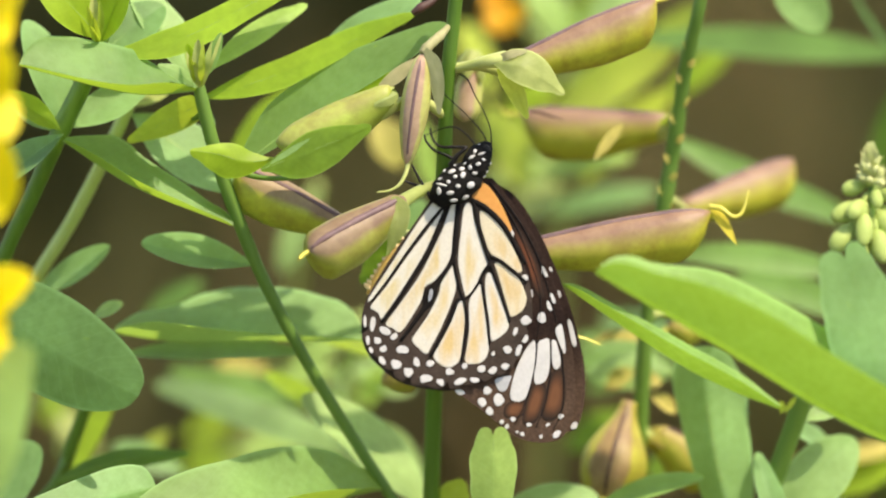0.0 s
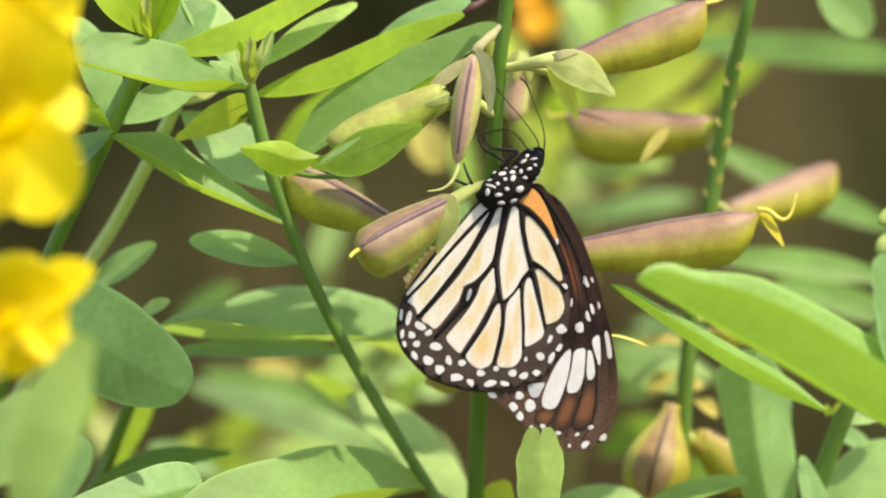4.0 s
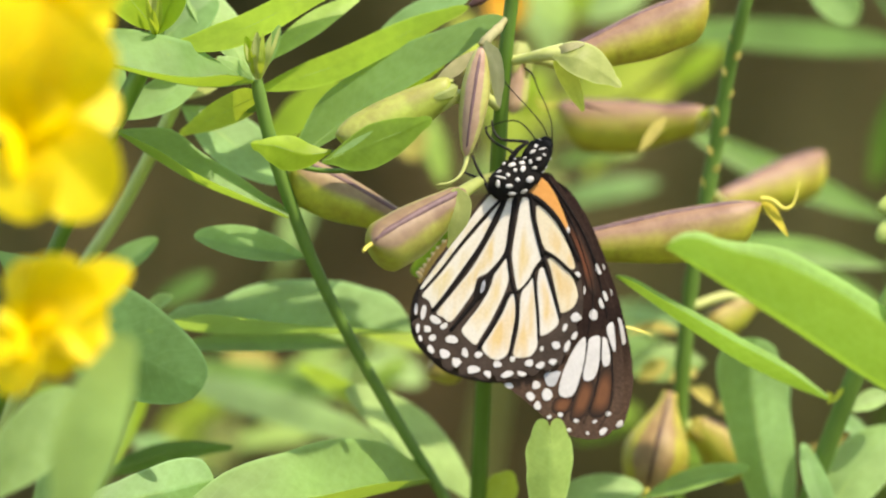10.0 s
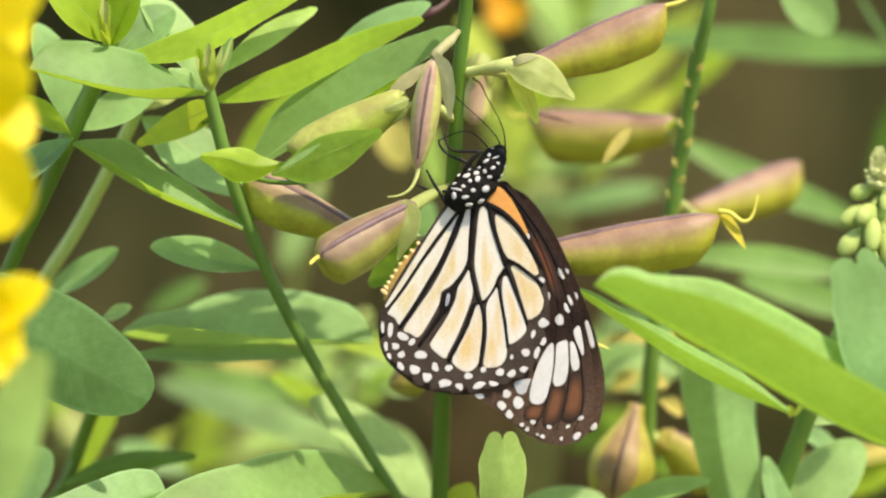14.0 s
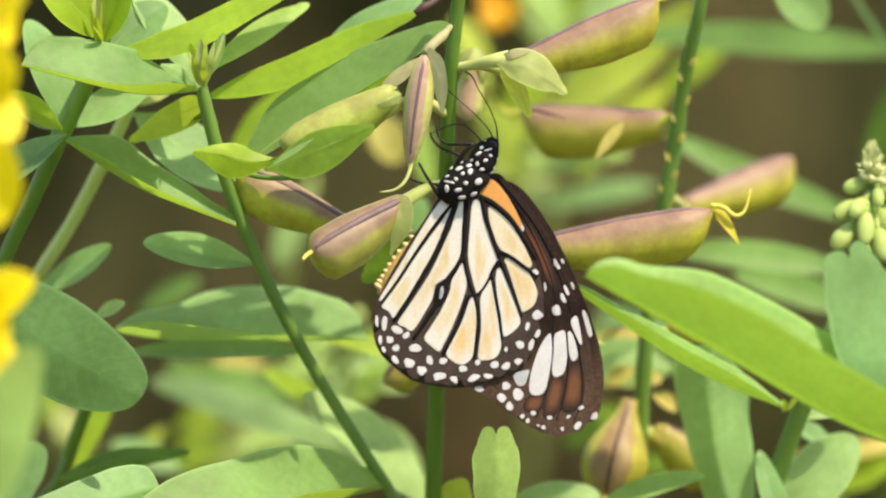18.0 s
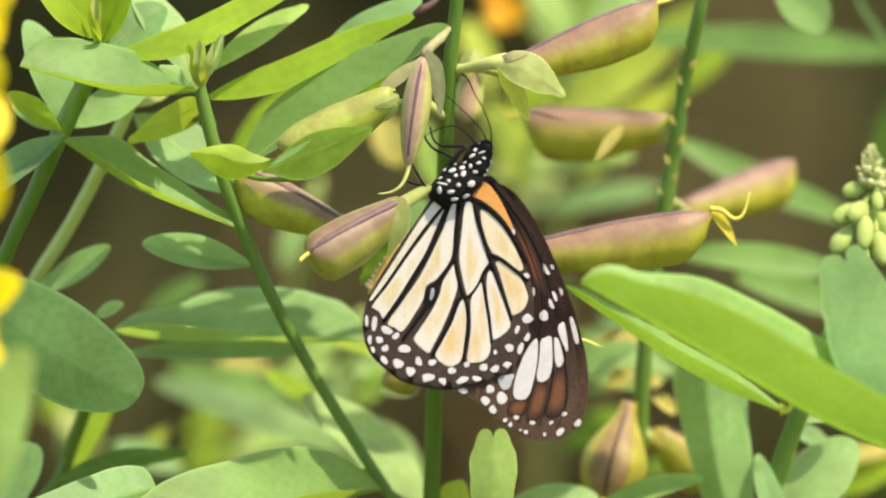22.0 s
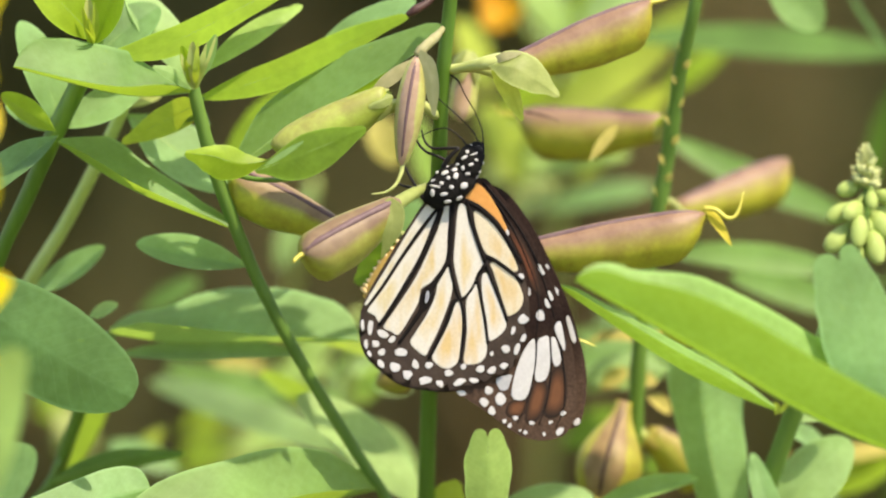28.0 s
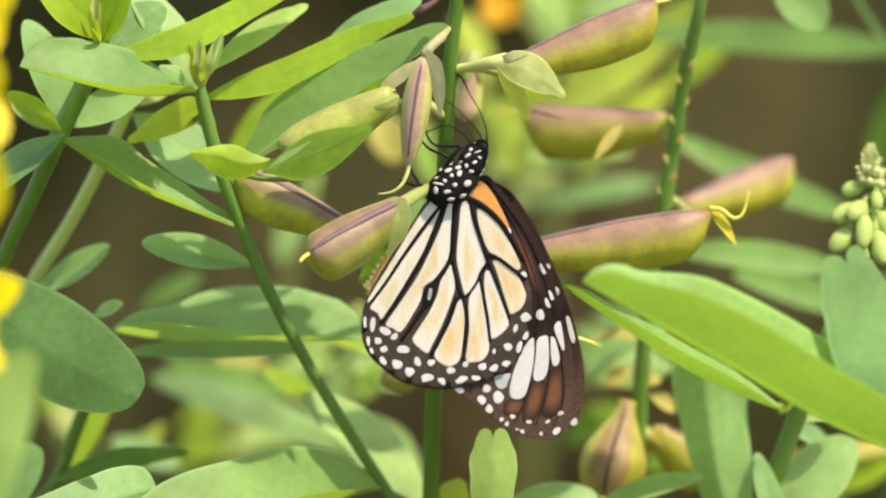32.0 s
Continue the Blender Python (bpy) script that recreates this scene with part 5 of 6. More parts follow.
far_leaf(V(97.1, 38.7, 136.9), V(38.4, 41.8, 122.7), 7.6, LEAF_DEEP)
far_leaf(V(86.6, 4.0, 115.8), V(44.5, 21.7, 109.0), 6.2, LEAF_DULL)
far_leaf(V(80.6, -5.3, 82.5), V(43.8, -0.8, 82.5), 6.0, LEAF_DULL)
far_leaf(V(83.3, -14.1, 95.6), V(56.5, -5.4, 95.6), 6.5, LEAF_DULL)
far_leaf(V(60.6, 52.7, 57.4), V(71.8, 41.6, 63.6), 9.0, LEAF_PALE)
far_leaf(V(78.3, 51.5, 95.6), V(88.2, 37.3, 95.6), 1.2, LEAF_DARK)
far_leaf(V(93.1, 33.6, 151.4), V(89.2, 11.8, 166.4), 5.0, LEAF_DEEP)
far_leaf(V(67.2, -41.5, 109.0), V(92.7, -38.1, 109.0), 4.0, CALYX_DRY)
haze = plant("rear_rattlepod_plant", 0.01, 0.36, "blurred yellow-green rattlepod plant far behind the butterfly", "background plants")
stem(haze, [V(29.8, 63.2, 248.0), V(29.4, 31.4, 284.2), V(27.9, -8.2, 364.0), V(27.2, -70.9, 506.2)], [1.5, 1.6, 1.8, 2.0], STEM_PALE)


def haze_leaf(base, tip, width, mat):
    leaf(haze, base, tip, width, (0.05, 0.6, 0.8), 8, 1.0, 1.1, mat, rib=False)


haze_leaf(V(25.0, 21.3, 230.7), V(50.2, 46.0, 197.6), 10.0, LEAF_YELLOW)
haze_leaf(V(20.9, 7.3, 181.7), V(45.9, 12.2, 181.7), 6.4, LEAF_DARK)
haze_leaf(V(28.1, 39.9, 230.7), V(21.9, 58.5, 230.7), 8.0, LEAF_PALE)
haze_leaf(V(28.5, 48.1, 248.0), V(41.1, 60.7, 248.0), 8.0, LEAF_BRIGHT)
haze_leaf(V(10.2, 31.0, 181.7), V(4.3, 48.4, 197.6), 7.0, LEAF_YELLOW)
haze_leaf(V(27.3, 19.1, 248.0), V(9.6, 14.0, 248.0), 9.0, LEAF_LIME)
haze_leaf(V(16.4, 29.1, 197.6), V(14.0, 13.4, 197.6), 8.0, CALYX)
haze_leaf(V(24.9, 35.1, 197.6), V(14.0, 30.3, 197.6), 7.0, LEAF_BRIGHT)
haze_leaf(V(26.9, -18.9, 181.7), V(47.1, -23.7, 181.7), 8.0, LEAF_DULL)
haze_leaf(V(17.4, 12.0, 181.7), V(9.0, 29.8, 181.7), 9.0, LEAF_YELLOW)
haze_leaf(V(27.3, 30.3, 197.6), V(10.4, 21.2, 197.6), 9.0, LEAF_YELLOW)
haze_leaf(V(20.3, 26.1, 151.4), V(46.8, 41.1, 136.9), 12.0, LEAF_YELLOW)
haze_leaf(V(28.8, 13.0, 166.4), V(47.6, 32.9, 166.4), 8.0, LEAF_YELLOW)
haze_leaf(V(25.0, 31.3, 151.4), V(40.0, 34.8, 151.4), 8.0, LEAF_BRIGHT)
haze_leaf(V(20.3, 15.1, 151.4), V(38.8, 18.6, 151.4), 6.0, LEAF_LIME)
haze_leaf(V(31.2, 28.2, 166.4), V(52.7, 49.8, 151.4), 9.0, LEAF_YELLOW)
haze_leaf(V(45.9, 31.0, 181.7), V(60.2, 41.7, 181.7), 6.0, LEAF_BRIGHT)
haze_leaf(V(32.3, -13.9, 166.4), V(48.1, -17.2, 151.4), 6.0, LEAF_GREY)
haze_leaf(V(22.6, -23.0, 151.4), V(48.5, -25.0, 136.9), 7.0, LEAF_DULL)
haze_leaf(V(25.0, -41.5, 151.4), V(38.8, -34.6, 151.4), 8.0, LEAF_OLIVE)
haze_leaf(V(40.0, -44.9, 122.7), V(53.5, -40.4, 122.7), 8.0, LEAF_OLIVE)
haze_leaf(V(25.3, 43.5, 166.4), V(17.1, 54.0, 166.4), 9.0, LEAF_LIME)
haze_leaf(V(28.8, 45.8, 166.4), V(41.7, 52.9, 166.4), 9.0, LEAF_PALE)
haze_leaf(V(13.6, 4.8, 166.4), V(24.1, 13.0, 166.4), 7.0, CALYX)
haze_leaf(V(41.1, -24.8, 181.7), V(30.4, -29.6, 181.7), 6.0, LEAF_DULL)
tuft = plant("background_rattlepod_plant", -0.06, 0.40, "blurred leafy rattlepod plant far behind", "background plants")
stem(tuft, [V(-27.0, 13.4, 197.6), V(-33.3, -10.0, 248.0), V(-40.9, -34.8, 322.8), V(-48.9, -67.2, 431.4)], [1.2, 1.4, 1.6, 1.8], STEM_PALE)


def tuft_leaf(base, tip, width, mat):
    leaf(tuft, base, tip, width, (0.05, 0.6, 0.8), 8, 0.8, 1.1, mat, rib=False)


tuft_leaf(V(-39.6, -33.7, 284.2), V(-59.1, -44.1, 284.2), 7.0, LEAF_BRIGHT)
tuft_leaf(V(-41.5, -42.2, 303.2), V(-50.8, -54.1, 303.2), 8.0, CALYX)
tuft_leaf(V(-45.5, -47.5, 303.2), V(-61.4, -52.8, 303.2), 8.0, LEAF_BRIGHT)
tuft_leaf(V(-82.5, -33.7, 197.6), V(-74.1, -43.3, 197.6), 7.0, CALYX)
tuft_leaf(V(-81.3, -38.5, 197.6), V(-84.9, -30.0, 197.6), 7.0, LEAF_BRIGHT)
tuft_leaf(V(-6.5, 0.0, 70.0), V(-3.9, 9.4, 70.0), 6.0, LEAF_GREY)
tuft_leaf(V(-26.6, 12.0, 181.7), V(-33.8, -4.6, 181.7), 6.0, LEAF_PALE)
tuft_leaf(V(-10.0, -26.0, 181.7), V(-23.1, -30.8, 181.7), 9.0, LEAF_PALE)
tuft_leaf(V(-13.9, 26.7, 122.7), V(-8.3, 16.3, 122.7), 8.0, CALYX_DRY)
tuft_leaf(V(-4.2, 26.6, 150.0), V(-1.5, 11.6, 150.0), 5.0, LEAF_SOFT)
tuft_leaf(V(-40.9, 16.6, 69.8), V(-26.0, 31.0, 69.8), 7.0, LEAF_BRIGHT)
tuft_leaf(V(-61.7, -13.8, 151.4), V(-49.0, -6.8, 151.4), 5.0, LEAF_DEEP)
tuft_leaf(V(-10.6, -22.4, 122.7), V(-15.5, -32.2, 151.4), 7.0, LEAF_GREY)
tuft_leaf(V(77.2, -48.7, 109.0), V(90.5, -39.8, 109.0), 8.0, LEAF_BRIGHT)

bed = plant("bushy_rattlepod_plant", -0.02, 0.26, "soft yellow-green rattlepod foliage low behind the stems", "background plants")
stem(bed, [V(-16.5, -13.6, 139.7), V(-19.2, -30.3, 163.3), V(-22.0, -54.9, 188.0)], [1.1, 1.3, 1.5], STEM_PALE)


def bed_leaf(base, tip, width, mat):
    leaf(bed, base, tip, width, (0.05, 0.5, 0.85), 8, 0.8, 1.1, mat, rib=False)


bed_leaf(V(-16.5, -31.9, 139.7), V(-55.9, -24.7, 151.4), 7.0, LEAF_DULL)
bed_leaf(V(-20.3, -25.6, 163.3), V(-35.5, -27.9, 163.3), 5.0, LEAF_LIME)
bed_leaf(V(-19.6, -40.5, 188.0), V(-43.5, -42.9, 188.0), 6.0, LEAF_LIME)
bed_leaf(V(-22.0, -41.7, 188.0), V(-37.2, -36.6, 213.9), 5.0, CALYX)
bed_leaf(V(-18.7, -23.9, 139.7), V(-6.2, -28.5, 139.7), 8.0, LEAF_PALE)
bed_leaf(V(-18.0, -20.9, 163.3), V(-5.1, -19.8, 163.3), 6.0, LEAF_LIME)
bed_leaf(V(-50.8, -44.6, 117.2), V(-65.3, -39.0, 117.2), 6.0, LEAF_GREY)
bed_leaf(V(-19.9, -18.2, 139.7), V(-30.2, -22.7, 139.7), 6.0, LEAF_LIME)
bed_leaf(V(-14.7, -32.7, 95.6), V(-4.3, -45.8, 95.6), 7.0, LEAF_PALE)
bed_leaf(V(-46.7, -23.0, 151.4), V(-35.7, -25.5, 151.4), 5.0, CALYX_DRY)
bed_leaf(V(-55.2, -36.4, 136.9), V(-63.1, -44.3, 136.9), 4.0, LEAF_YELLOW)

part("pedicel", tube([V(12.4, 50.5, 166.4), V(18.8, 46.0, 197.6), V(28.7, 36.0, 265.8)], [0.0007, 0.0008, 0.0009], 6, 5), STEM_PALE, far_bloom)
petioles()

twig = thing("withered_twig", V(0.6, 46.6, 0.0), "dark brown withered flower stalk by the stem", "twig")
part("shaft", tube([V(1.6, 47.6, 0.0), V(-1.4, 43.7, -2.2), V(-3.8, 42.1, -3.2), V(-5.4, 41.1, -3.2)], [0.0006, 0.0006, 0.0009, 0.0005], 8, 5, knob=0.2), TWIG, twig)

# ---- butterfly ----
PERCH = V(5.1, 14.0, 3.3)
BODY = Matrix.Translation(PERCH) @ AXES.to_4x4()
butterfly = thing("butterfly", PERCH, "striped tiger butterfly, wings closed, clinging head-up to a stem", "butterfly", turn=AXES)


def plate(pts, z, thick=0.00008, per=5, bend=0.0):
    """A thin flat plate with a smooth outline, in the wings' plane; millimetres from the thorax."""
    bm = bmesh.new()
    loop = smooth_loop([Vector((x, y, 0)) / 1000 for x, y in pts], per)
    rings = []
    c = sum(loop, Vector()) / len(loop)
    uv = bm.loops.layers.uv.new("UVMap")
    depth = {}
    for s, h in ((1.0, -thick), (1.0, 0.0), (0.96, thick * 0.5), (0.7, thick * 0.6), (0.35, thick * 0.6)):
        ring = [bm.verts.new(Vector((c.x + (p.x - c.x) * s, c.y + (p.y - c.y) * s, z / 1000 + h))) for p in loop]
        depth.update((v, s) for v in ring)
        rings.append(ring)
    n = len(loop)
    for a, b in zip(rings, rings[1:]):
        for j in range(n):
            bm.faces.new((a[j], a[(j + 1) % n], b[(j + 1) % n], b[j]))
    caps = [bm.faces.new(rings[-1]), bm.faces.new(rings[0][::-1])]
    bmesh.ops.triangulate(bm, faces=caps)
    for face in bm.faces:
        for loop in face.loops:
            loop[uv].uv = (depth[loop.vert], 0)
    return bm


def wing_part(name, pts, z, mat, parent, label="", per=5):
    ob = part(name, plate(pts, z, per=per), mat, parent, label, BODY)
    for p in ob.data.polygons:
        p.use_smooth = False
    return ob


def spot(x, y, a, b, turn, z, parent, mat=WING_WHITE, name="spot"):
    """One pale scale spot, a rounded oval."""
    rng = random.Random(round(x * 31 + y * 17, 2))
    pts = []
    for k in range(8):
        t = 2 * math.pi * k / 8
        r = rng.uniform(0.78, 1.16)
        px, py = a * math.cos(t) * r, b * math.sin(t) * r
        c, s = math.cos(radians(turn)), math.sin(radians(turn))
        pts.append((x + px * c - py * s, y + px * s + py * c))
    return wing_part(name, pts, z, mat, parent, per=3)


def vein(pts, radii, z, parent):
    part("vein", tube([Vector((x, y, z)) / 1000 for x, y in pts], [r / 1000 for r in radii], 6, 5), WING_VEIN, parent, "", BODY)


# the two forewings and the far hindwing
WING_ROOT = (0.00154, -0.00291)
FORE = [(0.14, -2.89), (3.06, -1.43), (4.84, -2.96), (7.79, -6.90), (10.72, -11.44), (12.67, -15.67), (14.50, -20.39), (16.03, -25.31), (17.08, -29.33), (17.71, -34.14), (17.94, -39.04), (17.59, -42.84), (16.75, -45.53), (15.13, -47.50), (11.92, -48.16), (8.43, -47.51), (5.45, -45.67), (1.59, -42.52), (-3.16, -39.05), (-6.13, -36.81), (-5.23, -29.82), (-3.47, -10.94)]
rear_forewing = wing_part("forewing", [(1.14, -2.91), (6.53, -3.68), (10.95, -9.44), (14.35, -16.69), (16.76, -23.12), (18.29, -28.34), (19.42, -33.16), (19.86, -37.87), (19.40, -42.06), (18.56, -45.05), (17.44, -46.23), (14.45, -45.99), (5.52, -40.87), (-3.25, -30.85), (-3.47, -10.94)], -4.0, WING_FORE, butterfly, "far forewing, black-brown, showing past the near one")
fore = wing_part("forewing", FORE, -0.9, WING_FORE, butterfly, "near forewing, black-brown with a white band and rust tip")
for pts in ([(5.79, -43.07), (6.11, -41.48), (7.52, -40.90), (8.91, -41.32), (8.29, -43.11), (6.98, -43.69)], [(9.08, -43.72), (9.93, -39.93), (10.96, -37.74), (12.16, -38.16), (12.33, -39.96), (11.28, -43.35), (10.07, -44.33)], [(12.49, -42.97), (12.93, -39.97), (13.98, -36.49), (15.38, -36.11), (15.84, -39.01), (15.30, -42.20), (13.88, -43.59)]):
    cx, cy = (sum(v) / len(pts) for v in zip(*pts))
    wing_part("rust_patch", [(cx + (x - cx) * 1.3, cy + (y - cy) * 1.2) for x, y in pts], -0.8, WING_RUST, fore, per=4)
wing_part("rust_patch", [(6.74, -9.88), (8.6, -11.2), (10.6, -14.9), (12.0, -18.9), (12.4, -22.6), (10.98, -21.64), (10.03, -18.13), (8.49, -14.11), (7.32, -11.59)], -0.8, WING_COSTA, fore, per=4)
for pts in ([(10.26, -30.43), (10.96, -30.74), (10.80, -35.04), (9.84, -38.93), (8.52, -40.81), (7.12, -40.89), (6.43, -39.68), (7.08, -36.49), (8.63, -32.71)], [(11.46, -30.65), (12.37, -29.96), (13.27, -29.88), (13.55, -31.28), (13.40, -35.08), (12.57, -37.37), (11.16, -37.95), (10.67, -36.94), (10.82, -33.54)], [(13.66, -30.38), (14.47, -30.19), (15.04, -31.90), (15.41, -34.11), (14.80, -35.20), (14.10, -34.89), (13.73, -32.58)], [(14.49, -28.39), (15.50, -27.31), (15.98, -29.11), (16.24, -31.92), (15.93, -32.51), (15.26, -30.90)]):
    wing_part("white_bar", pts, -0.78, WING_WHITE, fore, per=3)
wing_part("white_bar", [(3.87, -36.95), (5.28, -36.47), (6.68, -36.39), (6.26, -37.68), (5.74, -38.87), (4.64, -39.06), (4.05, -38.15)], -0.78, WING_GREY, fore, per=3)
wing_part("white_bar", [(16.71, -26.72), (17.31, -26.83), (17.98, -29.14), (18.26, -30.94), (17.65, -31.24), (16.98, -28.93)], -3.85, WING_WHITE, rear_forewing, per=3)
for row in ((2.44, -38.83, 0.78, 0.78, 0), (1.52, -40.91, 0.87, 0.78, 0), (4.32, -40.65, 0.97, 1.16, 0), (2.79, -42.53, 0.68, 0.87, 0), (4.97, -44.46, 0.39, 0.39, 0), (5.86, -45.28, 0.39, 0.48, 0), (6.87, -43.99, 0.48, 0.39, 0), (7.64, -46.20, 0.29, 0.19, 0), (8.54, -46.61, 0.39, 0.39, 0), (9.76, -44.93, 0.58, 0.39, 0), (11.83, -47.06, 0.29, 0.39, 0), (13.06, -44.97, 0.48, 0.29, 20), (14.54, -46.69, 0.87, 0.58, 30), (15.38, -43.51, 0.58, 0.39, 30), (-2.26, -39.16, 0.87, 0.48, -20), (12.12, -26.16, 0.78, 0.87, 0)):
    spot(*row, -0.78, fore)
for row in ((10.38, -21.94, 0.19, 0.78, 0), (12.63, -18.17, 0.39, 1.07, 25), (14.07, -22.79, 0.39, 1.16, 25), (13.45, -24.18, 0.39, 0.97, 20)):
    spot(*row, -0.78, fore)
for row in ((15.18, -22.10, 0.39, 0.68, 25), (13.84, -17.68, 0.29, 0.48, 25), (17.76, -45.34, 0.48, 0.78, -30)):
    spot(*row, -3.85, rear_forewing)
for pts in ([(3.25, -2.34), (7.76, -8.40), (10.89, -14.14), (13.29, -21.18), (14.71, -27.10)], [(4.02, -4.15), (7.45, -9.59), (10.35, -16.63), (11.96, -23.06), (11.17, -30.05)], [(11.27, -30.05), (10.80, -35.04), (9.12, -40.92), (7.26, -44.89)], [(13.67, -30.08), (13.60, -35.08), (12.72, -40.97), (10.95, -45.45)], [(15.45, -31.61), (15.87, -37.01), (15.50, -42.51), (13.95, -45.99)], [(5.02, -4.66), (9.43, -11.12), (12.83, -18.17)]):
    vein(pts, [0.2, 0.17, 0.13, 0.1, 0.08], -0.8, fore)
wing_part("costal_patch", [(-0.09, -5.29), (0.53, -3.90), (1.65, -2.41), (3.04, -3.13), (4.80, -5.66), (6.36, -8.98), (7.13, -11.29), (6.62, -11.38), (5.25, -9.46), (2.78, -6.93)], -0.25, WING_ORANGE, fore)
spot(7.03, -11.29, 0.28, 0.62, 10, 0.12, fore)

# the near hindwing, pale cells between black veins
HIND = [(-4.18, -4.43), (-7.09, -5.29), (-9.95, -9.25), (-12.50, -12.82), (-14.95, -16.59), (-17.20, -20.25), (-18.85, -23.53), (-19.39, -26.63), (-19.13, -29.83), (-17.97, -32.35), (-15.70, -34.68), (-12.83, -36.92), (-9.84, -37.86), (-5.85, -38.51), (-3.15, -38.45), (-0.14, -37.89), (2.87, -37.03), (5.58, -35.97), (7.30, -34.79), (8.73, -32.41), (9.97, -29.53), (10.62, -26.04), (10.48, -22.14), (9.82, -18.93), (8.47, -15.61), (6.52, -11.58), (3.97, -7.85), (1.30, -5.61), (-1.28, -4.67)]
def scalloped(pts, lo, hi, depth):
    """The outline with its outer margin drawn in a little between the vein ends."""
    cx, cy = (sum(v) / len(pts) for v in zip(*pts))
    out, rng = [], random.Random(8)
    for k, (x, y) in enumerate(pts):
        out.append((x, y))
        if lo <= k < hi:
            q = pts[k + 1]
            for f, d in ((0.25, 0.5), (0.5, 1.0), (0.75, 0.3)):
                mx, my = x + (q[0] - x) * f, y + (q[1] - y) * f
                away = math.hypot(cx - mx, cy - my)
                bow = 0.35 - depth * d * rng.uniform(0.5, 1.5)
                out.append((mx + (mx - cx) / away * bow, my + (my - cy) / away * bow))
    return out


EDGE = scalloped(HIND, 7, 21, 0.95)
hind = wing_part("hindwing", EDGE, 0.0, WING_DARK, butterfly, "near hindwing, cream and ochre cells between black veins")
wing_part("hindwing", [(x - 0.15, y - 0.5) for x, y in HIND], -4.6, WING_DARK, butterfly, "far hindwing behind the near wings")
wing_part("wing_cell", [(-4.99, -5.12), (-5.69, -4.91), (-7.41, -6.49), (-10.37, -10.65), (-13.74, -15.90), (-16.81, -20.56), (-18.24, -22.84), (-17.84, -23.05), (-16.01, -20.97), (-12.34, -15.82), (-8.87, -10.97), (-5.52, -7.01)], 0.1, CELL_PALE, hind, per=4)
wing_part("wing_cell", [(-4.81, -6.82), (-4.32, -7.03), (-5.46, -9.92), (-7.51, -14.09), (-9.77, -18.06), (-12.62, -21.92), (-14.56, -24.49), (-15.79, -26.37), (-16.57, -25.16), (-17.36, -24.65), (-17.75, -23.95), (-15.00, -20.49), (-11.54, -15.53), (-7.97, -10.88)], 0.1, CELL_PALE, hind, per=4)
wing_part("wing_cell", [(-3.61, -6.24), (-2.81, -6.35), (-3.37, -10.94), (-3.73, -15.34), (-4.86, -17.72), (-6.49, -19.50), (-8.41, -20.78), (-8.84, -22.87), (-10.37, -25.55), (-12.51, -28.52), (-13.91, -27.90), (-15.09, -27.08), (-12.95, -24.01), (-9.59, -19.26), (-7.43, -15.29), (-5.27, -10.72), (-3.92, -7.44)], 0.1, CELL, hind, per=4)
wing_part("wing_cell", [(-3.65, -16.84), (-3.17, -17.75), (-2.80, -19.95), (-3.02, -21.75), (-4.16, -24.93), (-5.71, -28.41), (-7.15, -31.09), (-7.97, -32.38), (-9.26, -31.57), (-10.54, -30.05), (-9.61, -28.36), (-7.57, -25.39), (-5.93, -22.11), (-5.40, -19.92), (-4.46, -17.53)], 0.1, CELL, hind, per=4)
wing_part("wing_cell", [(-2.04, -22.86), (-1.55, -23.67), (-1.29, -26.87), (-1.75, -30.87), (-2.28, -33.66), (-4.00, -34.84), (-5.69, -34.21), (-6.77, -32.80), (-5.64, -30.62), (-3.99, -27.14), (-2.65, -23.86)], 0.1, CELL_WARM, hind, per=4)
wing_part("wing_cell", [(-1.31, -6.27), (-0.11, -6.29), (0.27, -7.89), (1.04, -10.51), (1.90, -13.32), (2.86, -15.83), (2.55, -16.93), (1.53, -18.41), (0.80, -20.40), (-0.33, -22.19), (-0.83, -22.68), (-1.32, -21.87), (-1.98, -18.96), (-2.44, -15.76), (-1.97, -10.96)], 0.1, CELL, hind, per=4)
wing_part("wing_cell", [(0.59, -21.00), (1.50, -20.21), (2.07, -22.52), (2.52, -25.93), (2.87, -29.93), (2.84, -32.13), (1.92, -33.72), (0.21, -34.20), (-1.19, -33.78), (-0.85, -30.88), (-0.50, -27.89), (-0.55, -23.88), (-0.13, -22.29)], 0.1, CELL_WARM, hind, per=4)
wing_part("wing_cell", [(2.63, -18.33), (3.43, -18.34), (4.21, -19.85), (5.17, -22.76), (6.03, -25.58), (6.40, -27.78), (5.18, -29.26), (3.66, -30.14), (3.27, -29.54), (3.01, -26.53), (2.47, -22.83), (2.30, -20.02)], 0.1, CELL_WARM, hind, per=4)
wing_part("wing_cell", [(3.95, -16.65), (4.95, -16.36), (6.44, -17.38), (8.22, -19.21), (9.28, -21.52), (9.56, -23.02), (8.74, -24.91), (6.92, -25.89), (6.44, -24.98), (5.39, -21.37), (4.43, -18.05)], 0.1, CELL_OCHRE, hind, per=4)
wing_part("wing_cell", [(1.38, -7.51), (2.18, -7.52), (3.27, -8.34), (5.04, -10.16), (6.61, -12.58), (7.97, -15.40), (8.74, -17.41), (8.43, -18.11), (7.23, -17.89), (5.75, -16.67), (4.27, -15.45), (3.37, -14.94), (2.40, -13.02), (1.64, -10.51)], 0.1, CELL_OCHRE, hind, per=4)
eye = wing_part("scent_patch", [(-8.32, -21.38), (-7.30, -20.29), (-6.30, -20.31), (-6.02, -21.41), (-6.54, -23.10), (-7.56, -24.39), (-8.46, -24.78), (-8.74, -23.37)], 0.16, WING_VEIN, hind, "black scent patch")
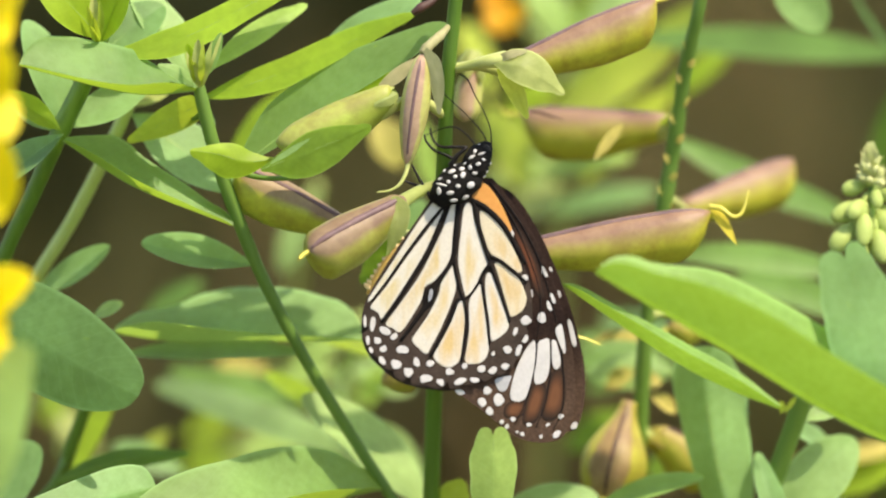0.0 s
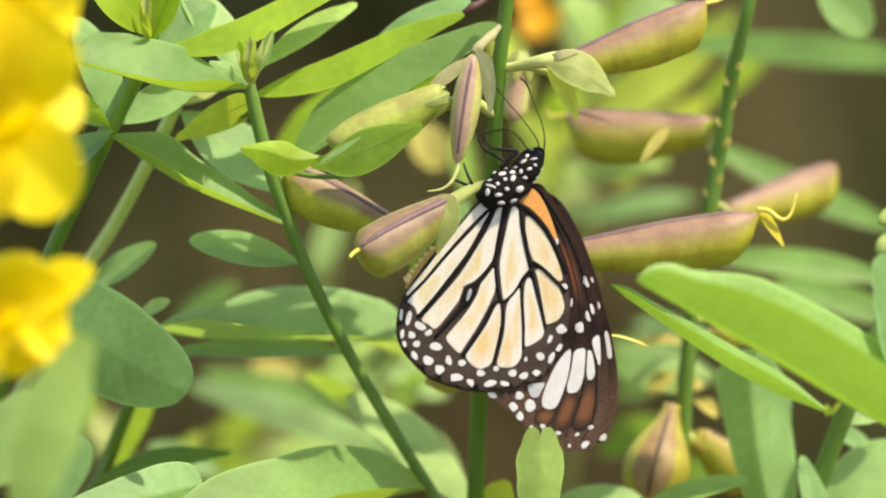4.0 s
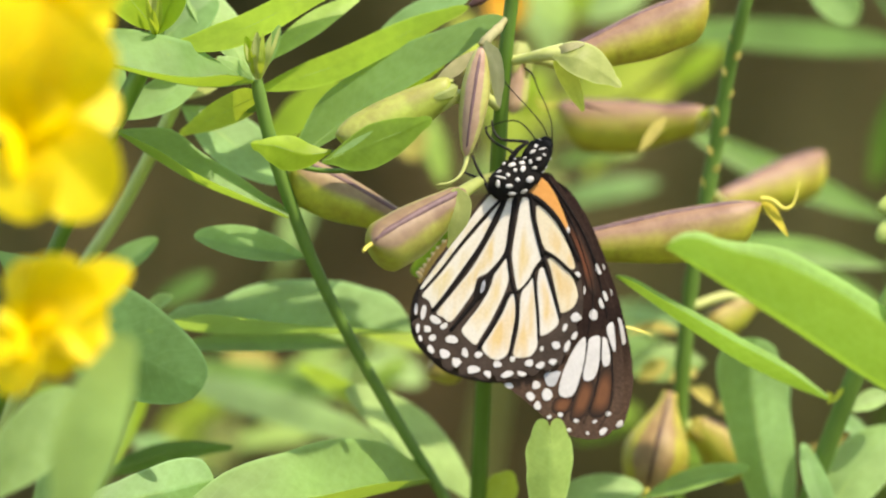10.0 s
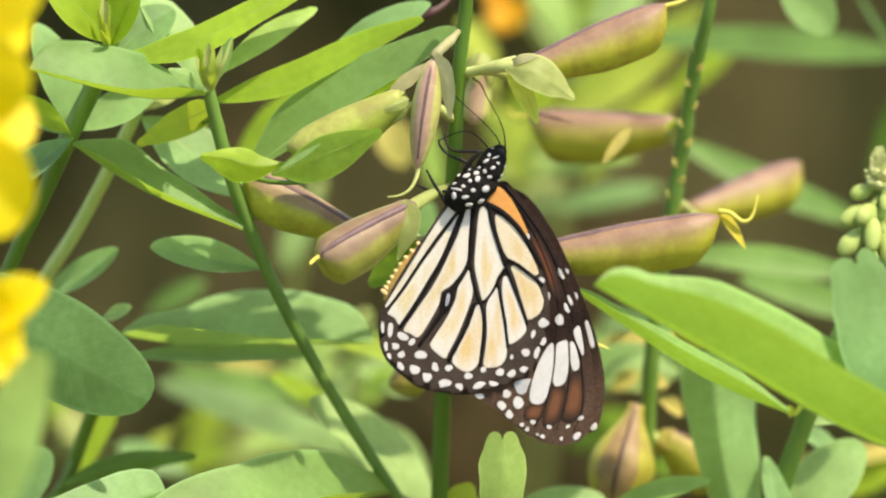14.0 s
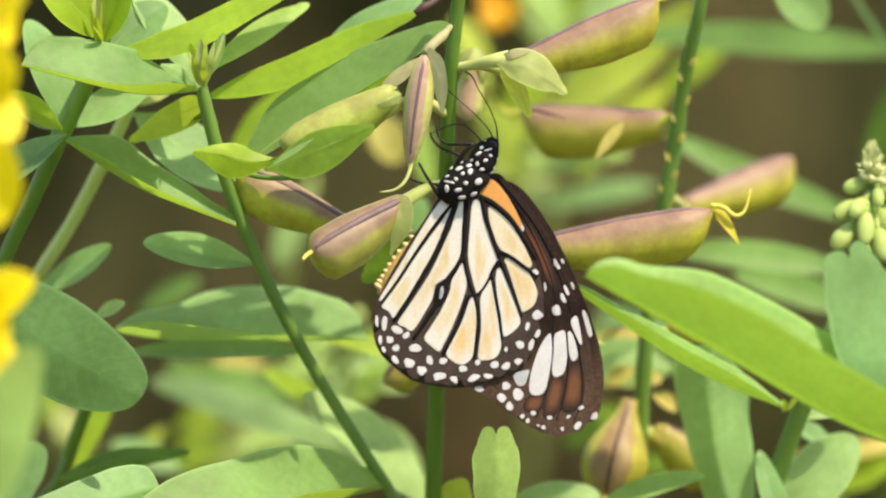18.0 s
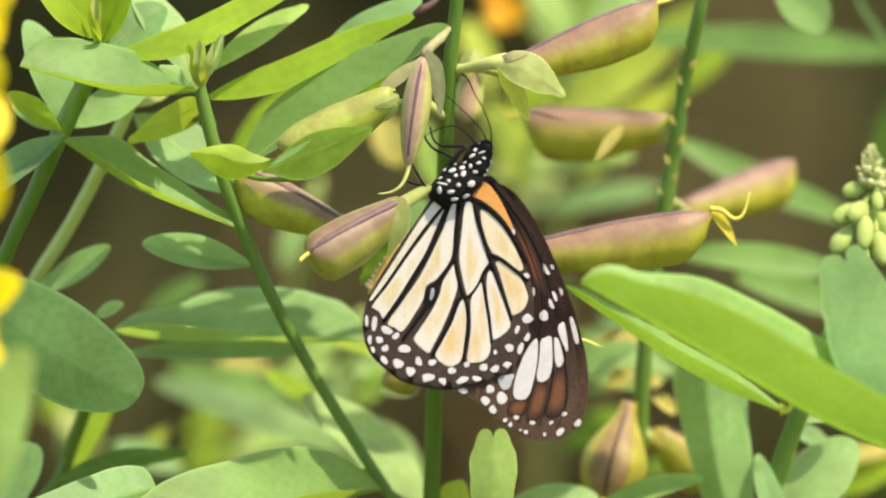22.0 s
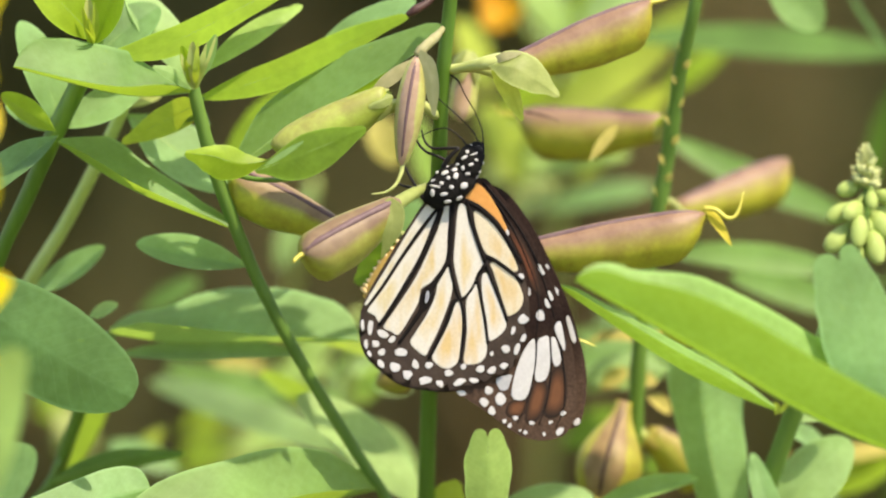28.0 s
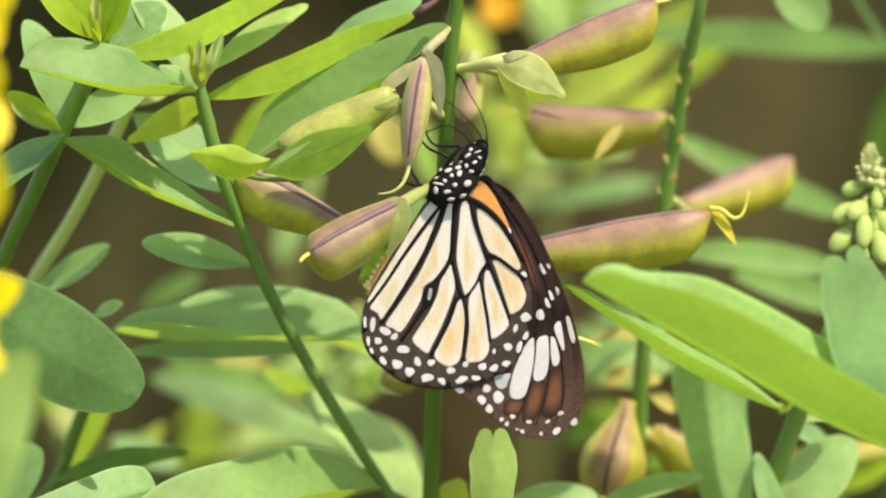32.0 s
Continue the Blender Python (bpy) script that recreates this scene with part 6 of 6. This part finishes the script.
spot(-7.33, -22.19, 0.38, 1.2, -14, 0.76, hind, cell_material("grey_scales", (0.36, 0.38, 0.42), (0.2, 0.2, 0.22), 0.5))
vein([(-2.40, -5.66), (-2.77, -10.95), (-3.23, -15.15), (-4.36, -17.53), (-6.30, -20.31), (-7.95, -23.68), (-10.19, -26.95), (-12.54, -30.12)], [0.5, 0.52, 0.48, 0.44, 0.6, 0.5, 0.4, 0.3], 0.1, hind)
vein([(-3.23, -15.35), (-2.77, -18.45), (-2.11, -21.26), (-1.44, -22.97)], [0.36, 0.34, 0.3, 0.3], 0.1, hind)
vein([(-1.54, -22.87), (-2.64, -23.16), (-3.99, -26.64), (-5.73, -30.01), (-7.38, -32.99)], [0.2, 0.42, 0.4, 0.36, 0.3], 0.1, hind)
vein([(-1.44, -22.87), (-0.97, -25.38), (-1.01, -28.38), (-1.45, -31.07), (-1.89, -33.87)], [0.3, 0.34, 0.34, 0.3, 0.25], 0.1, hind)
vein([(-1.44, -22.97), (-0.02, -21.69), (1.10, -20.01), (1.83, -18.42), (3.15, -16.64)], [0.28, 0.26, 0.26, 0.32, 0.4], 0.1, hind)
vein([(1.52, -18.81), (2.07, -22.52), (2.71, -26.93), (3.06, -30.74)], [0.26, 0.26, 0.25, 0.22], 0.1, hind)
vein([(0.30, -5.69), (0.86, -8.90), (1.81, -12.22), (3.06, -16.23)], [0.42, 0.46, 0.46, 0.42], 0.1, hind)
vein([(3.06, -16.23), (4.02, -19.05), (5.46, -23.17), (6.61, -26.78)], [0.4, 0.34, 0.3, 0.25], 0.1, hind)
vein([(2.67, -15.03), (4.86, -16.06), (7.23, -17.89), (9.61, -19.92)], [0.36, 0.38, 0.38, 0.3], 0.1, hind)
vein([(-0.09, -5.39), (2.19, -6.62), (4.95, -9.16), (7.31, -12.69), (9.45, -16.72)], [0.5, 0.5, 0.48, 0.4, 0.3], 0.1, hind)
vein([(-4.10, -6.03), (-5.76, -10.11), (-7.82, -14.68), (-10.48, -19.05), (-13.45, -23.61), (-15.89, -26.87)], [0.48, 0.52, 0.5, 0.46, 0.42, 0.34], 0.1, hind)
vein([(-4.40, -5.93), (-8.27, -10.48), (-11.93, -15.43), (-14.99, -19.79), (-17.64, -23.15)], [0.34, 0.3, 0.28, 0.24, 0.2], 0.1, hind)
for row in ((-15.31, -28.28, 1.07, 0.68, -20), (-13.73, -29.40, 0.78, 0.58, 25), (-16.64, -30.06, 0.68, 0.68, 0), (-15.56, -31.48, 0.68, 0.58, 25), (-18.34, -30.04, 0.39, 0.78, 0), (-17.76, -31.75, 0.39, 0.68, 20), (-17.40, -27.25, 0.48, 1.36, -5), (-18.79, -26.73, 0.29, 1.07, 0), (-15.88, -33.57, 0.58, 0.87, 30), (-12.16, -31.73, 1.07, 0.68, -5), (-13.39, -34.21, 1.16, 0.78, -25), (-11.21, -35.64, 0.87, 0.78, -45), (-9.69, -33.96, 0.58, 0.87, 25), (-7.39, -34.09, 0.68, 0.58, 0), (-8.13, -36.78, 1.16, 0.68, 12), (-5.54, -37.42, 0.87, 0.58, -35)):
    spot(*row, 0.12, hind)
for row in ((-3.91, -35.54, 0.78, 0.58, 10), (-1.30, -34.58, 0.58, 0.48, 0), (-2.03, -37.27, 1.07, 0.58, 15), (0.47, -37.00, 0.87, 0.48, -5), (1.70, -35.02, 0.78, 0.58, 12), (3.59, -35.34, 0.87, 0.58, 40), (5.80, -34.57, 0.87, 0.58, 10), (6.24, -31.78, 0.78, 0.68, -30), (3.73, -32.44, 0.29, 0.48, -20), (8.24, -31.71, 0.48, 1.16, -22), (9.37, -29.82, 0.48, 0.78, -20), (9.51, -26.62, 0.87, 0.87, 0), (7.59, -28.40, 0.39, 0.78, -15), (9.22, -19.12, 0.58, 0.78, 0)):
    spot(*row, 0.12, hind)

# body
near = Vector((0, 0, 1))


def lie(angle):
    """Long axis at an angle from the horizontal, cross axis, and the axis towards the viewer."""
    a = radians(angle)
    return Vector((math.cos(a), math.sin(a), 0)), Vector((-math.sin(a), math.cos(a), 0)), near


def body_part(name, place, angle, sizes, label, parent=butterfly):
    """A furry rounded body segment with tufts along it."""
    c, axes = Vector((*place, 0.3)) / 1000, lie(angle)
    sizes = [v / 1000 for v in sizes]
    ob = part(name, blob(c, axes, sizes, rings=18, seg=26, lump=0.14), FUR, parent, label, BODY)
    SEGMENTS.append((ob, c, axes, sizes))
    return ob


SEGMENTS = []
thorax = body_part("thorax", (-2.66, -2.65), 30, (5.2, 3.3, 2.9), "black furry thorax with white spots")
collar = body_part("prothorax", (0.79, 1.00), 62, (3.9, 2.5, 2.7), "black collar with white spots")
head = body_part("head", (2.13, 3.38), 55, (1.7, 1.5, 1.6), "black head with white dots")


def body_dot(x, y, a, b, turn):
    """A flat tuft of white scales on the nearest body segment at that place."""
    best = None
    for ob, c, axes, sizes in SEGMENTS:
        d = Vector((x / 1000, y / 1000, c.z)) - c
        p, q = d.dot(axes[0]) / sizes[0], d.dot(axes[1]) / sizes[1]
        k = p * p + q * q
        if k > 0.9:
            p, q, k = p * math.sqrt(0.9 / k), q * math.sqrt(0.9 / k), 0.9
        r = math.sqrt(1 - k)
        at = c + axes[0] * (p * sizes[0]) + axes[1] * (q * sizes[1]) + axes[2] * (r * sizes[2])
        miss = (Vector((at.x, at.y)) - Vector((x, y)) / 1000).length
        n = (axes[0] * (p / sizes[0]) + axes[1] * (q / sizes[1]) + axes[2] * (r / sizes[2])).normalized()
        if best is None or (miss, -at.z) < (best[0], -best[1].z):
            best = (miss, at, n, ob)
    _, at, n, ob = best
    t = radians(turn)
    u = Vector((math.cos(t), math.sin(t), 0))
    u = (u - n * u.dot(n)).normalized()
    part("dot", blob(at + n * 0.00008, (u, n.cross(u), n), (a / 1150, b / 1150, 0.00014), rings=6, seg=10, lump=0.5), WING_WHITE, ob, "", BODY)


for row in ((-5.64, -1.71, 0.68, 0.39, 0), (-4.15, -2.23, 0.48, 0.39, -25), (-5.36, -2.72, 1.26, 0.24, -15), (-5.77, -3.91, 0.48, 0.78, 0), (-3.78, -4.14, 0.78, 0.39, 10), (-2.46, -2.96, 0.58, 0.58, 0), (-0.26, -2.79, 0.87, 0.68, 10), (-1.09, -4.88, 0.78, 0.58, 0), (-3.20, -5.45, 0.78, 0.48, 0), (-4.92, -0.32, 0.39, 0.48, 0), (-3.53, -0.44, 0.78, 0.48, 20), (-2.94, -1.35, 0.39, 0.39, 0), (-1.63, -1.07, 0.48, 0.68, -20), (0.47, -0.70, 0.58, 0.39, 0), (-1.82, 0.04, 0.58, 0.48, 20), (-0.32, 0.31, 0.39, 0.48, 0), (-1.31, 0.93, 0.58, 0.29, 0), (-3.21, 0.65, 0.58, 0.29, 0), (1.09, 0.90, 0.58, 0.39, 20), (2.00, 1.68, 0.48, 0.29, -20)):
    body_dot(*row)
for row in ((0.01, 2.11, 0.78, 0.39, 25), (0.52, 3.10, 0.39, 0.48, 0), (1.04, 4.00, 0.68, 0.39, 20), (1.62, 2.69, 0.87, 0.19, 20), (3.20, 1.07, 0.29, 0.39, 0), (2.57, -0.43, 0.39, 0.48, 0), (2.26, -1.42, 0.48, 0.24, 0), (2.92, 2.67, 0.19, 0.29, 0), (2.73, 3.87, 0.29, 0.29, 0)):
    body_dot(*row)
tilt, cross = lie(50)[:2]
skull = Vector((2.13, 3.38, 0.3)) / 1000
part("eye", blob(skull + Vector((0.0003, 0.0001, 0.0013)), (tilt, cross, near), (0.0008, 0.0008, 0.0006)), HORN, head, "", BODY)
spine = [Vector(p) / 1000 for p in ((-5.43, -8.22, -2.0), (-10.20, -12.85, -2.0), (-13.95, -16.80, -2.0), (-16.40, -20.17, -2.0), (-18.23, -22.14, -2.0))]
belly = part("abdomen", tube(spine, [0.0013, 0.0018, 0.0020, 0.0017, 0.0006], 12, 5), ABDOMEN, butterfly, "orange abdomen with pale rings", BODY)
for k in range(9):
    s = 0.28 + 0.075 * k
    p = smooth_line(spine, 10)[int(s * 40)]
    part("ring", blob(p + Vector((-0.0011, 0.0007, 0.0006)) * (1.2 - 0.5 * s), (cross, tilt, near), (0.0011, 0.0005, 0.0005), rings=5, seg=8), RING, belly, "", BODY)


def limb(name, pts, radii, mat=HORN):
    part(name, tube([Vector(p) / 1000 for p in pts], [r / 1000 for r in radii], 8, 5), mat, butterfly, "", BODY)


limb("antenna", [(2.74, 4.37, 0.8), (1.67, 6.59, 1.6), (-1.09, 9.63, 2.2), (-4.15, 12.47, 2.7), (-6.81, 15.21, 3.0), (-8.60, 15.73, 3.0)], [0.14, 0.10, 0.095, 0.10, 0.15, 0.19])
limb("antenna", [(3.44, 4.26, 0.2), (3.18, 7.27, 0.4), (2.02, 10.28, 0.7), (0.46, 13.10, 0.9), (-0.70, 15.62, 1.0), (-2.09, 16.74, 1.0)], [0.14, 0.10, 0.095, 0.10, 0.15, 0.19])
limb("proboscis", [(0.74, 4.00, 0.6), (-0.94, 6.02, 0.8), (-2.92, 7.35, 0.6), (-5.12, 7.18, 0.0), (-8.04, 6.02, -0.8)], [0.14, 0.12, 0.12, 0.11, 0.09])
limb("leg", [(-3.81, 0.56, 1.2), (-2.59, 2.35, 1.8), (-0.87, 3.82, 2.0)], [0.5, 0.42, 0.3])
limb("leg", [(-0.87, 3.82, 2.0), (-3.27, 3.86, 1.6), (-5.57, 3.99, 1.0), (-6.85, 5.20, 0.6), (-7.42, 7.21, 0.3)], [0.3, 0.27, 0.24, 0.2, 0.17])
limb("leg", [(-2.60, 1.45, 0.2), (-4.59, 2.47, 0.3), (-6.67, 3.40, 0.4), (-8.05, 4.92, 0.2), (-8.34, 6.13, 0.2)], [0.3, 0.26, 0.24, 0.2, 0.16])
limb("leg", [(-7.00, -5.59, 0.8), (-8.36, -3.17, 1.2), (-9.54, -1.16, 1.2), (-10.51, 0.85, 1.0)], [0.34, 0.3, 0.25, 0.18])
limb("leg", [(-6.66, -3.10, 0.0), (-8.66, -2.97, 0.2), (-10.36, -2.65, 0.2), (-12.25, -1.82, 0.1)], [0.36, 0.28, 0.24, 0.16])


def motions():
    """Wind: the butterfly rocks on its feet, and a few near leaves and flowers nod."""
    walk(butterfly, [
        (0, BODY @ pose(0.00000, -0.00000, 0, 0, 0, -0.00)),
        (0.5, BODY @ pose(-0.00035, 0.00011, 0, 0, 0, -0.45)),
        (1, BODY @ pose(0.00051, 0.00003, 0, 0, 0, -0.58)),
        (1.5, BODY @ pose(0.00038, -0.00057, 0, 0, 0, -3.82)),
        (2, BODY @ pose(0.00081, -0.00146, 0, 0, 0, -8.29)),
        (2.5, BODY @ pose(0.00035, 0.00022, 0, 0, 0, -0.93)),
        (3, BODY @ pose(0.00096, 0.00032, 0, 0, 0, 1.72)),
        (3.5, BODY @ pose(0.00000, -0.00064, 0, 0, 0, -5.05)),
        (5.5, BODY @ pose(0.00098, -0.00083, 0, 0, 0, -4.71)),
        (6, BODY @ pose(0.00052, -0.00062, 0, 0, 0, -5.09)),
        (6.5, BODY @ pose(0.00013, 0.00047, 0, 0, 0, 1.89)),
        (7, BODY @ pose(0.00100, 0.00035, 0, 0, 0, 1.08)),
        (7.5, BODY @ pose(-0.00032, 0.00056, 0, 0, 0, 1.12)),
        (8, BODY @ pose(0.00018, 0.00054, 0, 0, 0, 0.99)),
        (8.5, BODY @ pose(-0.00025, 0.00009, 0, 0, 0, -0.05)),
        (9, BODY @ pose(0.00114, -0.00053, 0, 0, 0, -0.30)),
        (9.5, BODY @ pose(0.00039, 0.00021, 0, 0, 0, 2.37)),
        (10, BODY @ pose(0.00057, -0.00040, 0, 0, 0, -3.39)),
        (10.5, BODY @ pose(0.00061, 0.00059, 0, 0, 0, 0.99)),
        (11, BODY @ pose(0.00052, 0.00078, 0, 0, 0, 1.19)),
        (11.5, BODY @ pose(0.00002, -0.00063, 0, 0, 0, -3.14)),
        (12, BODY @ pose(0.00042, 0.00036, 0, 0, 0, -0.56)),
        (12.5, BODY @ pose(0.00079, 0.00062, 0, 0, 0, 1.87)),
        (13, BODY @ pose(0.00029, -0.00081, 0, 0, 0, -6.25)),
        (13.5, BODY @ pose(0.00006, 0.00015, 0, 0, 0, -0.86)),
        (14, BODY @ pose(0.00078, 0.00013, 0, 0, 0, 1.32)),
        (14.5, BODY @ pose(0.00005, 0.00028, 0, 0, 0, 0.83)),
        (16.5, BODY @ pose(0.00057, -0.00018, 0, 0, 0, 0.22)),
        (17, BODY @ pose(0.00048, -0.00072, 0, 0, 0, -4.78)),
        (17.5, BODY @ pose(0.00001, 0.00112, 0, 0, 0, 1.15)),
        (18, BODY @ pose(0.00077, 0.00053, 0, 0, 0, 1.70)),
        (18.5, BODY @ pose(0.00002, 0.00081, 0, 0, 0, 0.63)),
        (19, BODY @ pose(0.00077, 0.00087, 0, 0, 0, 3.25)),
        (19.5, BODY @ pose(0.00075, -0.00075, 0, 0, 0, -5.29)),
        (20, BODY @ pose(-0.00008, 0.00083, 0, 0, 0, 0.80)),
        (20.5, BODY @ pose(-0.00001, -0.00029, 0, 0, 0, -1.33)),
        (21, BODY @ pose(-0.00002, 0.00042, 0, 0, 0, -0.41)),
        (21.5, BODY @ pose(0.00032, -0.00138, 0, 0, 0, -9.02)),
        (22, BODY @ pose(-0.00007, 0.00051, 0, 0, 0, 0.61)),
        (22.5, BODY @ pose(0.00020, -0.00092, 0, 0, 0, -4.72)),
        (23, BODY @ pose(0.00061, -0.00032, 0, 0, 0, -3.47)),
        (23.5, BODY @ pose(0.00041, 0.00109, 0, 0, 0, 3.17)),
        (24, BODY @ pose(-0.00042, -0.00089, 0, 0, 0, -5.76)),
        (24.5, BODY @ pose(0.00011, 0.00071, 0, 0, 0, 0.62)),
        (25, BODY @ pose(0.00007, 0.00112, 0, 0, 0, 3.39)),
        (25.5, BODY @ pose(0.00001, -0.00032, 0, 0, 0, -4.48)),
        (27.5, BODY @ pose(0.00045, 0.00035, 0, 0, 0, 2.30)),
        (28, BODY @ pose(-0.00034, 0.00019, 0, 0, 0, 1.79)),
        (28.5, BODY @ pose(-0.00028, 0.00071, 0, 0, 0, 1.95)),
        (29, BODY @ pose(0.00047, 0.00076, 0, 0, 0, 3.01)),
        (29.5, BODY @ pose(-0.00048, 0.00088, 0, 0, 0, 1.71)),
        (30, BODY @ pose(-0.00008, 0.00113, 0, 0, 0, 4.46)),
        (30.5, BODY @ pose(0.00051, -0.00021, 0, 0, 0, -3.51)),
        (31, BODY @ pose(-0.00070, 0.00078, 0, 0, 0, 2.48)),
        (31.5, BODY @ pose(-0.00108, -0.00071, 0, 0, 0, -3.46)),
        (32, BODY @ pose(-0.00077, 0.00056, 0, 0, 0, 1.49)),
    ])
    # the forewings slide out from the hindwings as the insect swings
    slide = [(0, 0.4), (0.5, 0.1), (1, 0.3), (1.5, 1.6), (2, 2.7), (2.5, 0.0), (3, 0.0), (3.5, 1.1), (5.5, 1.5), (6, 1.6),
             (6.5, 0.3), (7, 0.4), (7.5, -0.3), (8, 0.2), (8.5, 0.4), (9, 0.6), (9.5, 0.3), (10, 1.2), (10.5, -0.5), (11, 0.2),
             (11.5, 2.8), (12, -0.0), (12.5, 0.9), (13, 0.9), (13.5, -0.5), (14, 0.5), (14.5, -0.5), (16.5, 1.2), (17, 2.2), (17.5, -0.5),
             (18, 1.8), (18.5, -0.1), (19, 0.2), (19.5, 3.2), (20, 0.0), (20.5, 2.1), (21, 0.7), (21.5, 3.2), (22, 0.6), (22.5, 2.9),
             (23, 1.5), (23.5, 0.9), (24, 3.3), (24.5, 0.3), (25, 0.6), (25.5, 2.5), (27.5, 1.1), (28, 0.9), (28.5, -0.1), (29, 1.1),
             (29.5, 0.2), (30, 0.4), (30.5, 1.6), (31, -0.5), (31.5, 2.1), (32, -0.2)]
    for wing in (fore, rear_forewing):
        walk(wing, [(t, pose(*WING_ROOT, 0) @ pose(0, 0, 0, 0, 0, turn) @ pose(-WING_ROOT[0], -WING_ROOT[1], 0)) for t, turn in slide])
    for bloom in (top_bloom, mid_bloom, low_bloom):
        rest = bloom.matrix_basis.copy()
        walk(bloom, [(t, pose(shift, 0, 0) @ rest) for t, shift in ((0, 0), (6, 0.0003), (14.5, 0), (20, -0.0014), (25, -0.0021), (32, -0.0022))])
    still = near_leaf.matrix_basis.copy()
    walk(near_leaf, [
        (0, still @ pose(-0.00182, 0, 0, 0, 0, -0.88)),
        (0.5, still @ pose(-0.00105, 0, 0, 0, 0, -0.76)),
        (1, still @ pose(-0.00024, 0, 0, 0, 0, -0.46)),
        (1.5, still @ pose(0.00023, 0, 0, 0, 0, -0.63)),
        (2, still @ pose(0.00013, 0, 0, 0, 0, -0.24)),
        (2.5, still @ pose(-0.00001, 0, 0, 0, 0, 0.01)),
        (3, still @ pose(0.00006, 0, 0, 0, 0, 0.09)),
        (3.5, still @ pose(-0.00047, 0, 0, 0, 0, 0.60)),
        (5.5, still @ pose(-0.00013, 0, 0, 0, 0, 0.14)),
        (6, still @ pose(-0.00017, 0, 0, 0, 0, -0.11)),
        (6.5, still @ pose(0.00049, 0, 0, 0, 0, 0.36)),
        (7, still @ pose(0.00017, 0, 0, 0, 0, 0.19)),
        (7.5, still @ pose(-0.00011, 0, 0, 0, 0, -0.64)),
        (8, still @ pose(-0.00009, 0, 0, 0, 0, -0.74)),
        (8.5, still @ pose(0.00211, 0, 0, 0, 0, 1.02)),
        (9, still @ pose(0.00203, 0, 0, 0, 0, -2.11)),
        (9.5, still @ pose(-0.00087, 0, 0, 0, 0, -1.55)),
        (10, still @ pose(0.00020, 0, 0, 0, 0, -2.32)),
        (10.5, still @ pose(-0.00015, 0, 0, 0, 0, -0.98)),
        (11, still @ pose(0.00046, 0, 0, 0, 0, -0.53)),
        (11.5, still @ pose(0.00043, 0, 0, 0, 0, -0.08)),
        (12, still @ pose(0.00028, 0, 0, 0, 0, -1.13)),
        (12.5, still @ pose(0.00069, 0, 0, 0, 0, 0.39)),
        (13, still @ pose(0.00106, 0, 0, 0, 0, 0.29)),
        (13.5, still @ pose(0.00012, 0, 0, 0, 0, 0.28)),
        (14, still @ pose(-0.00024, 0, 0, 0, 0, 0.23)),
        (14.5, still @ pose(-0.00107, 0, 0, 0, 0, 0.24)),
        (16.5, still @ pose(0.00069, 0, 0, 0, 0, 0.01)),
        (17, still @ pose(0.00030, 0, 0, 0, 0, -0.23)),
        (17.5, still @ pose(0.00069, 0, 0, 0, 0, 0.03)),
        (18, still @ pose(0.00034, 0, 0, 0, 0, 0.06)),
        (18.5, still @ pose(0.00001, 0, 0, 0, 0, -0.48)),
        (19, still @ pose(0.00043, 0, 0, 0, 0, -0.07)),
        (19.5, still @ pose(0.00037, 0, 0, 0, 0, -0.30)),
        (20, still @ pose(0.00036, 0, 0, 0, 0, 0.04)),
        (20.5, still @ pose(0.00025, 0, 0, 0, 0, 0.16)),
        (21, still @ pose(-0.00005, 0, 0, 0, 0, 0.16)),
        (21.5, still @ pose(0.00000, 0, 0, 0, 0, 0.26)),
        (22, still @ pose(0.00003, 0, 0, 0, 0, 0.46)),
        (22.5, still @ pose(-0.00022, 0, 0, 0, 0, 0.22)),
        (23, still @ pose(-0.00034, 0, 0, 0, 0, 0.04)),
        (23.5, still @ pose(-0.00056, 0, 0, 0, 0, 0.20)),
        (24, still @ pose(-0.00091, 0, 0, 0, 0, 0.63)),
        (24.5, still @ pose(-0.00079, 0, 0, 0, 0, 0.18)),
        (25, still @ pose(-0.00119, 0, 0, 0, 0, 0.44)),
        (25.5, still @ pose(-0.00063, 0, 0, 0, 0, 0.12)),
        (27.5, still @ pose(-0.00033, 0, 0, 0, 0, -0.58)),
        (28, still @ pose(0.00004, 0, 0, 0, 0, 0.19)),
        (28.5, still @ pose(0.00010, 0, 0, 0, 0, 0.29)),
        (29, still @ pose(-0.00005, 0, 0, 0, 0, 0.17)),
        (29.5, still @ pose(0.00007, 0, 0, 0, 0, 0.37)),
        (30, still @ pose(0.00004, 0, 0, 0, 0, 0.20)),
        (30.5, still @ pose(0.00004, 0, 0, 0, 0, 0.22)),
        (31, still @ pose(-0.00029, 0, 0, 0, 0, 0.35)),
        (31.5, still @ pose(-0.00001, 0, 0, 0, 0, 0.16)),
        (32, still @ pose(0.00001, 0, 0, 0, 0, 0.15)),
    ])


motions()
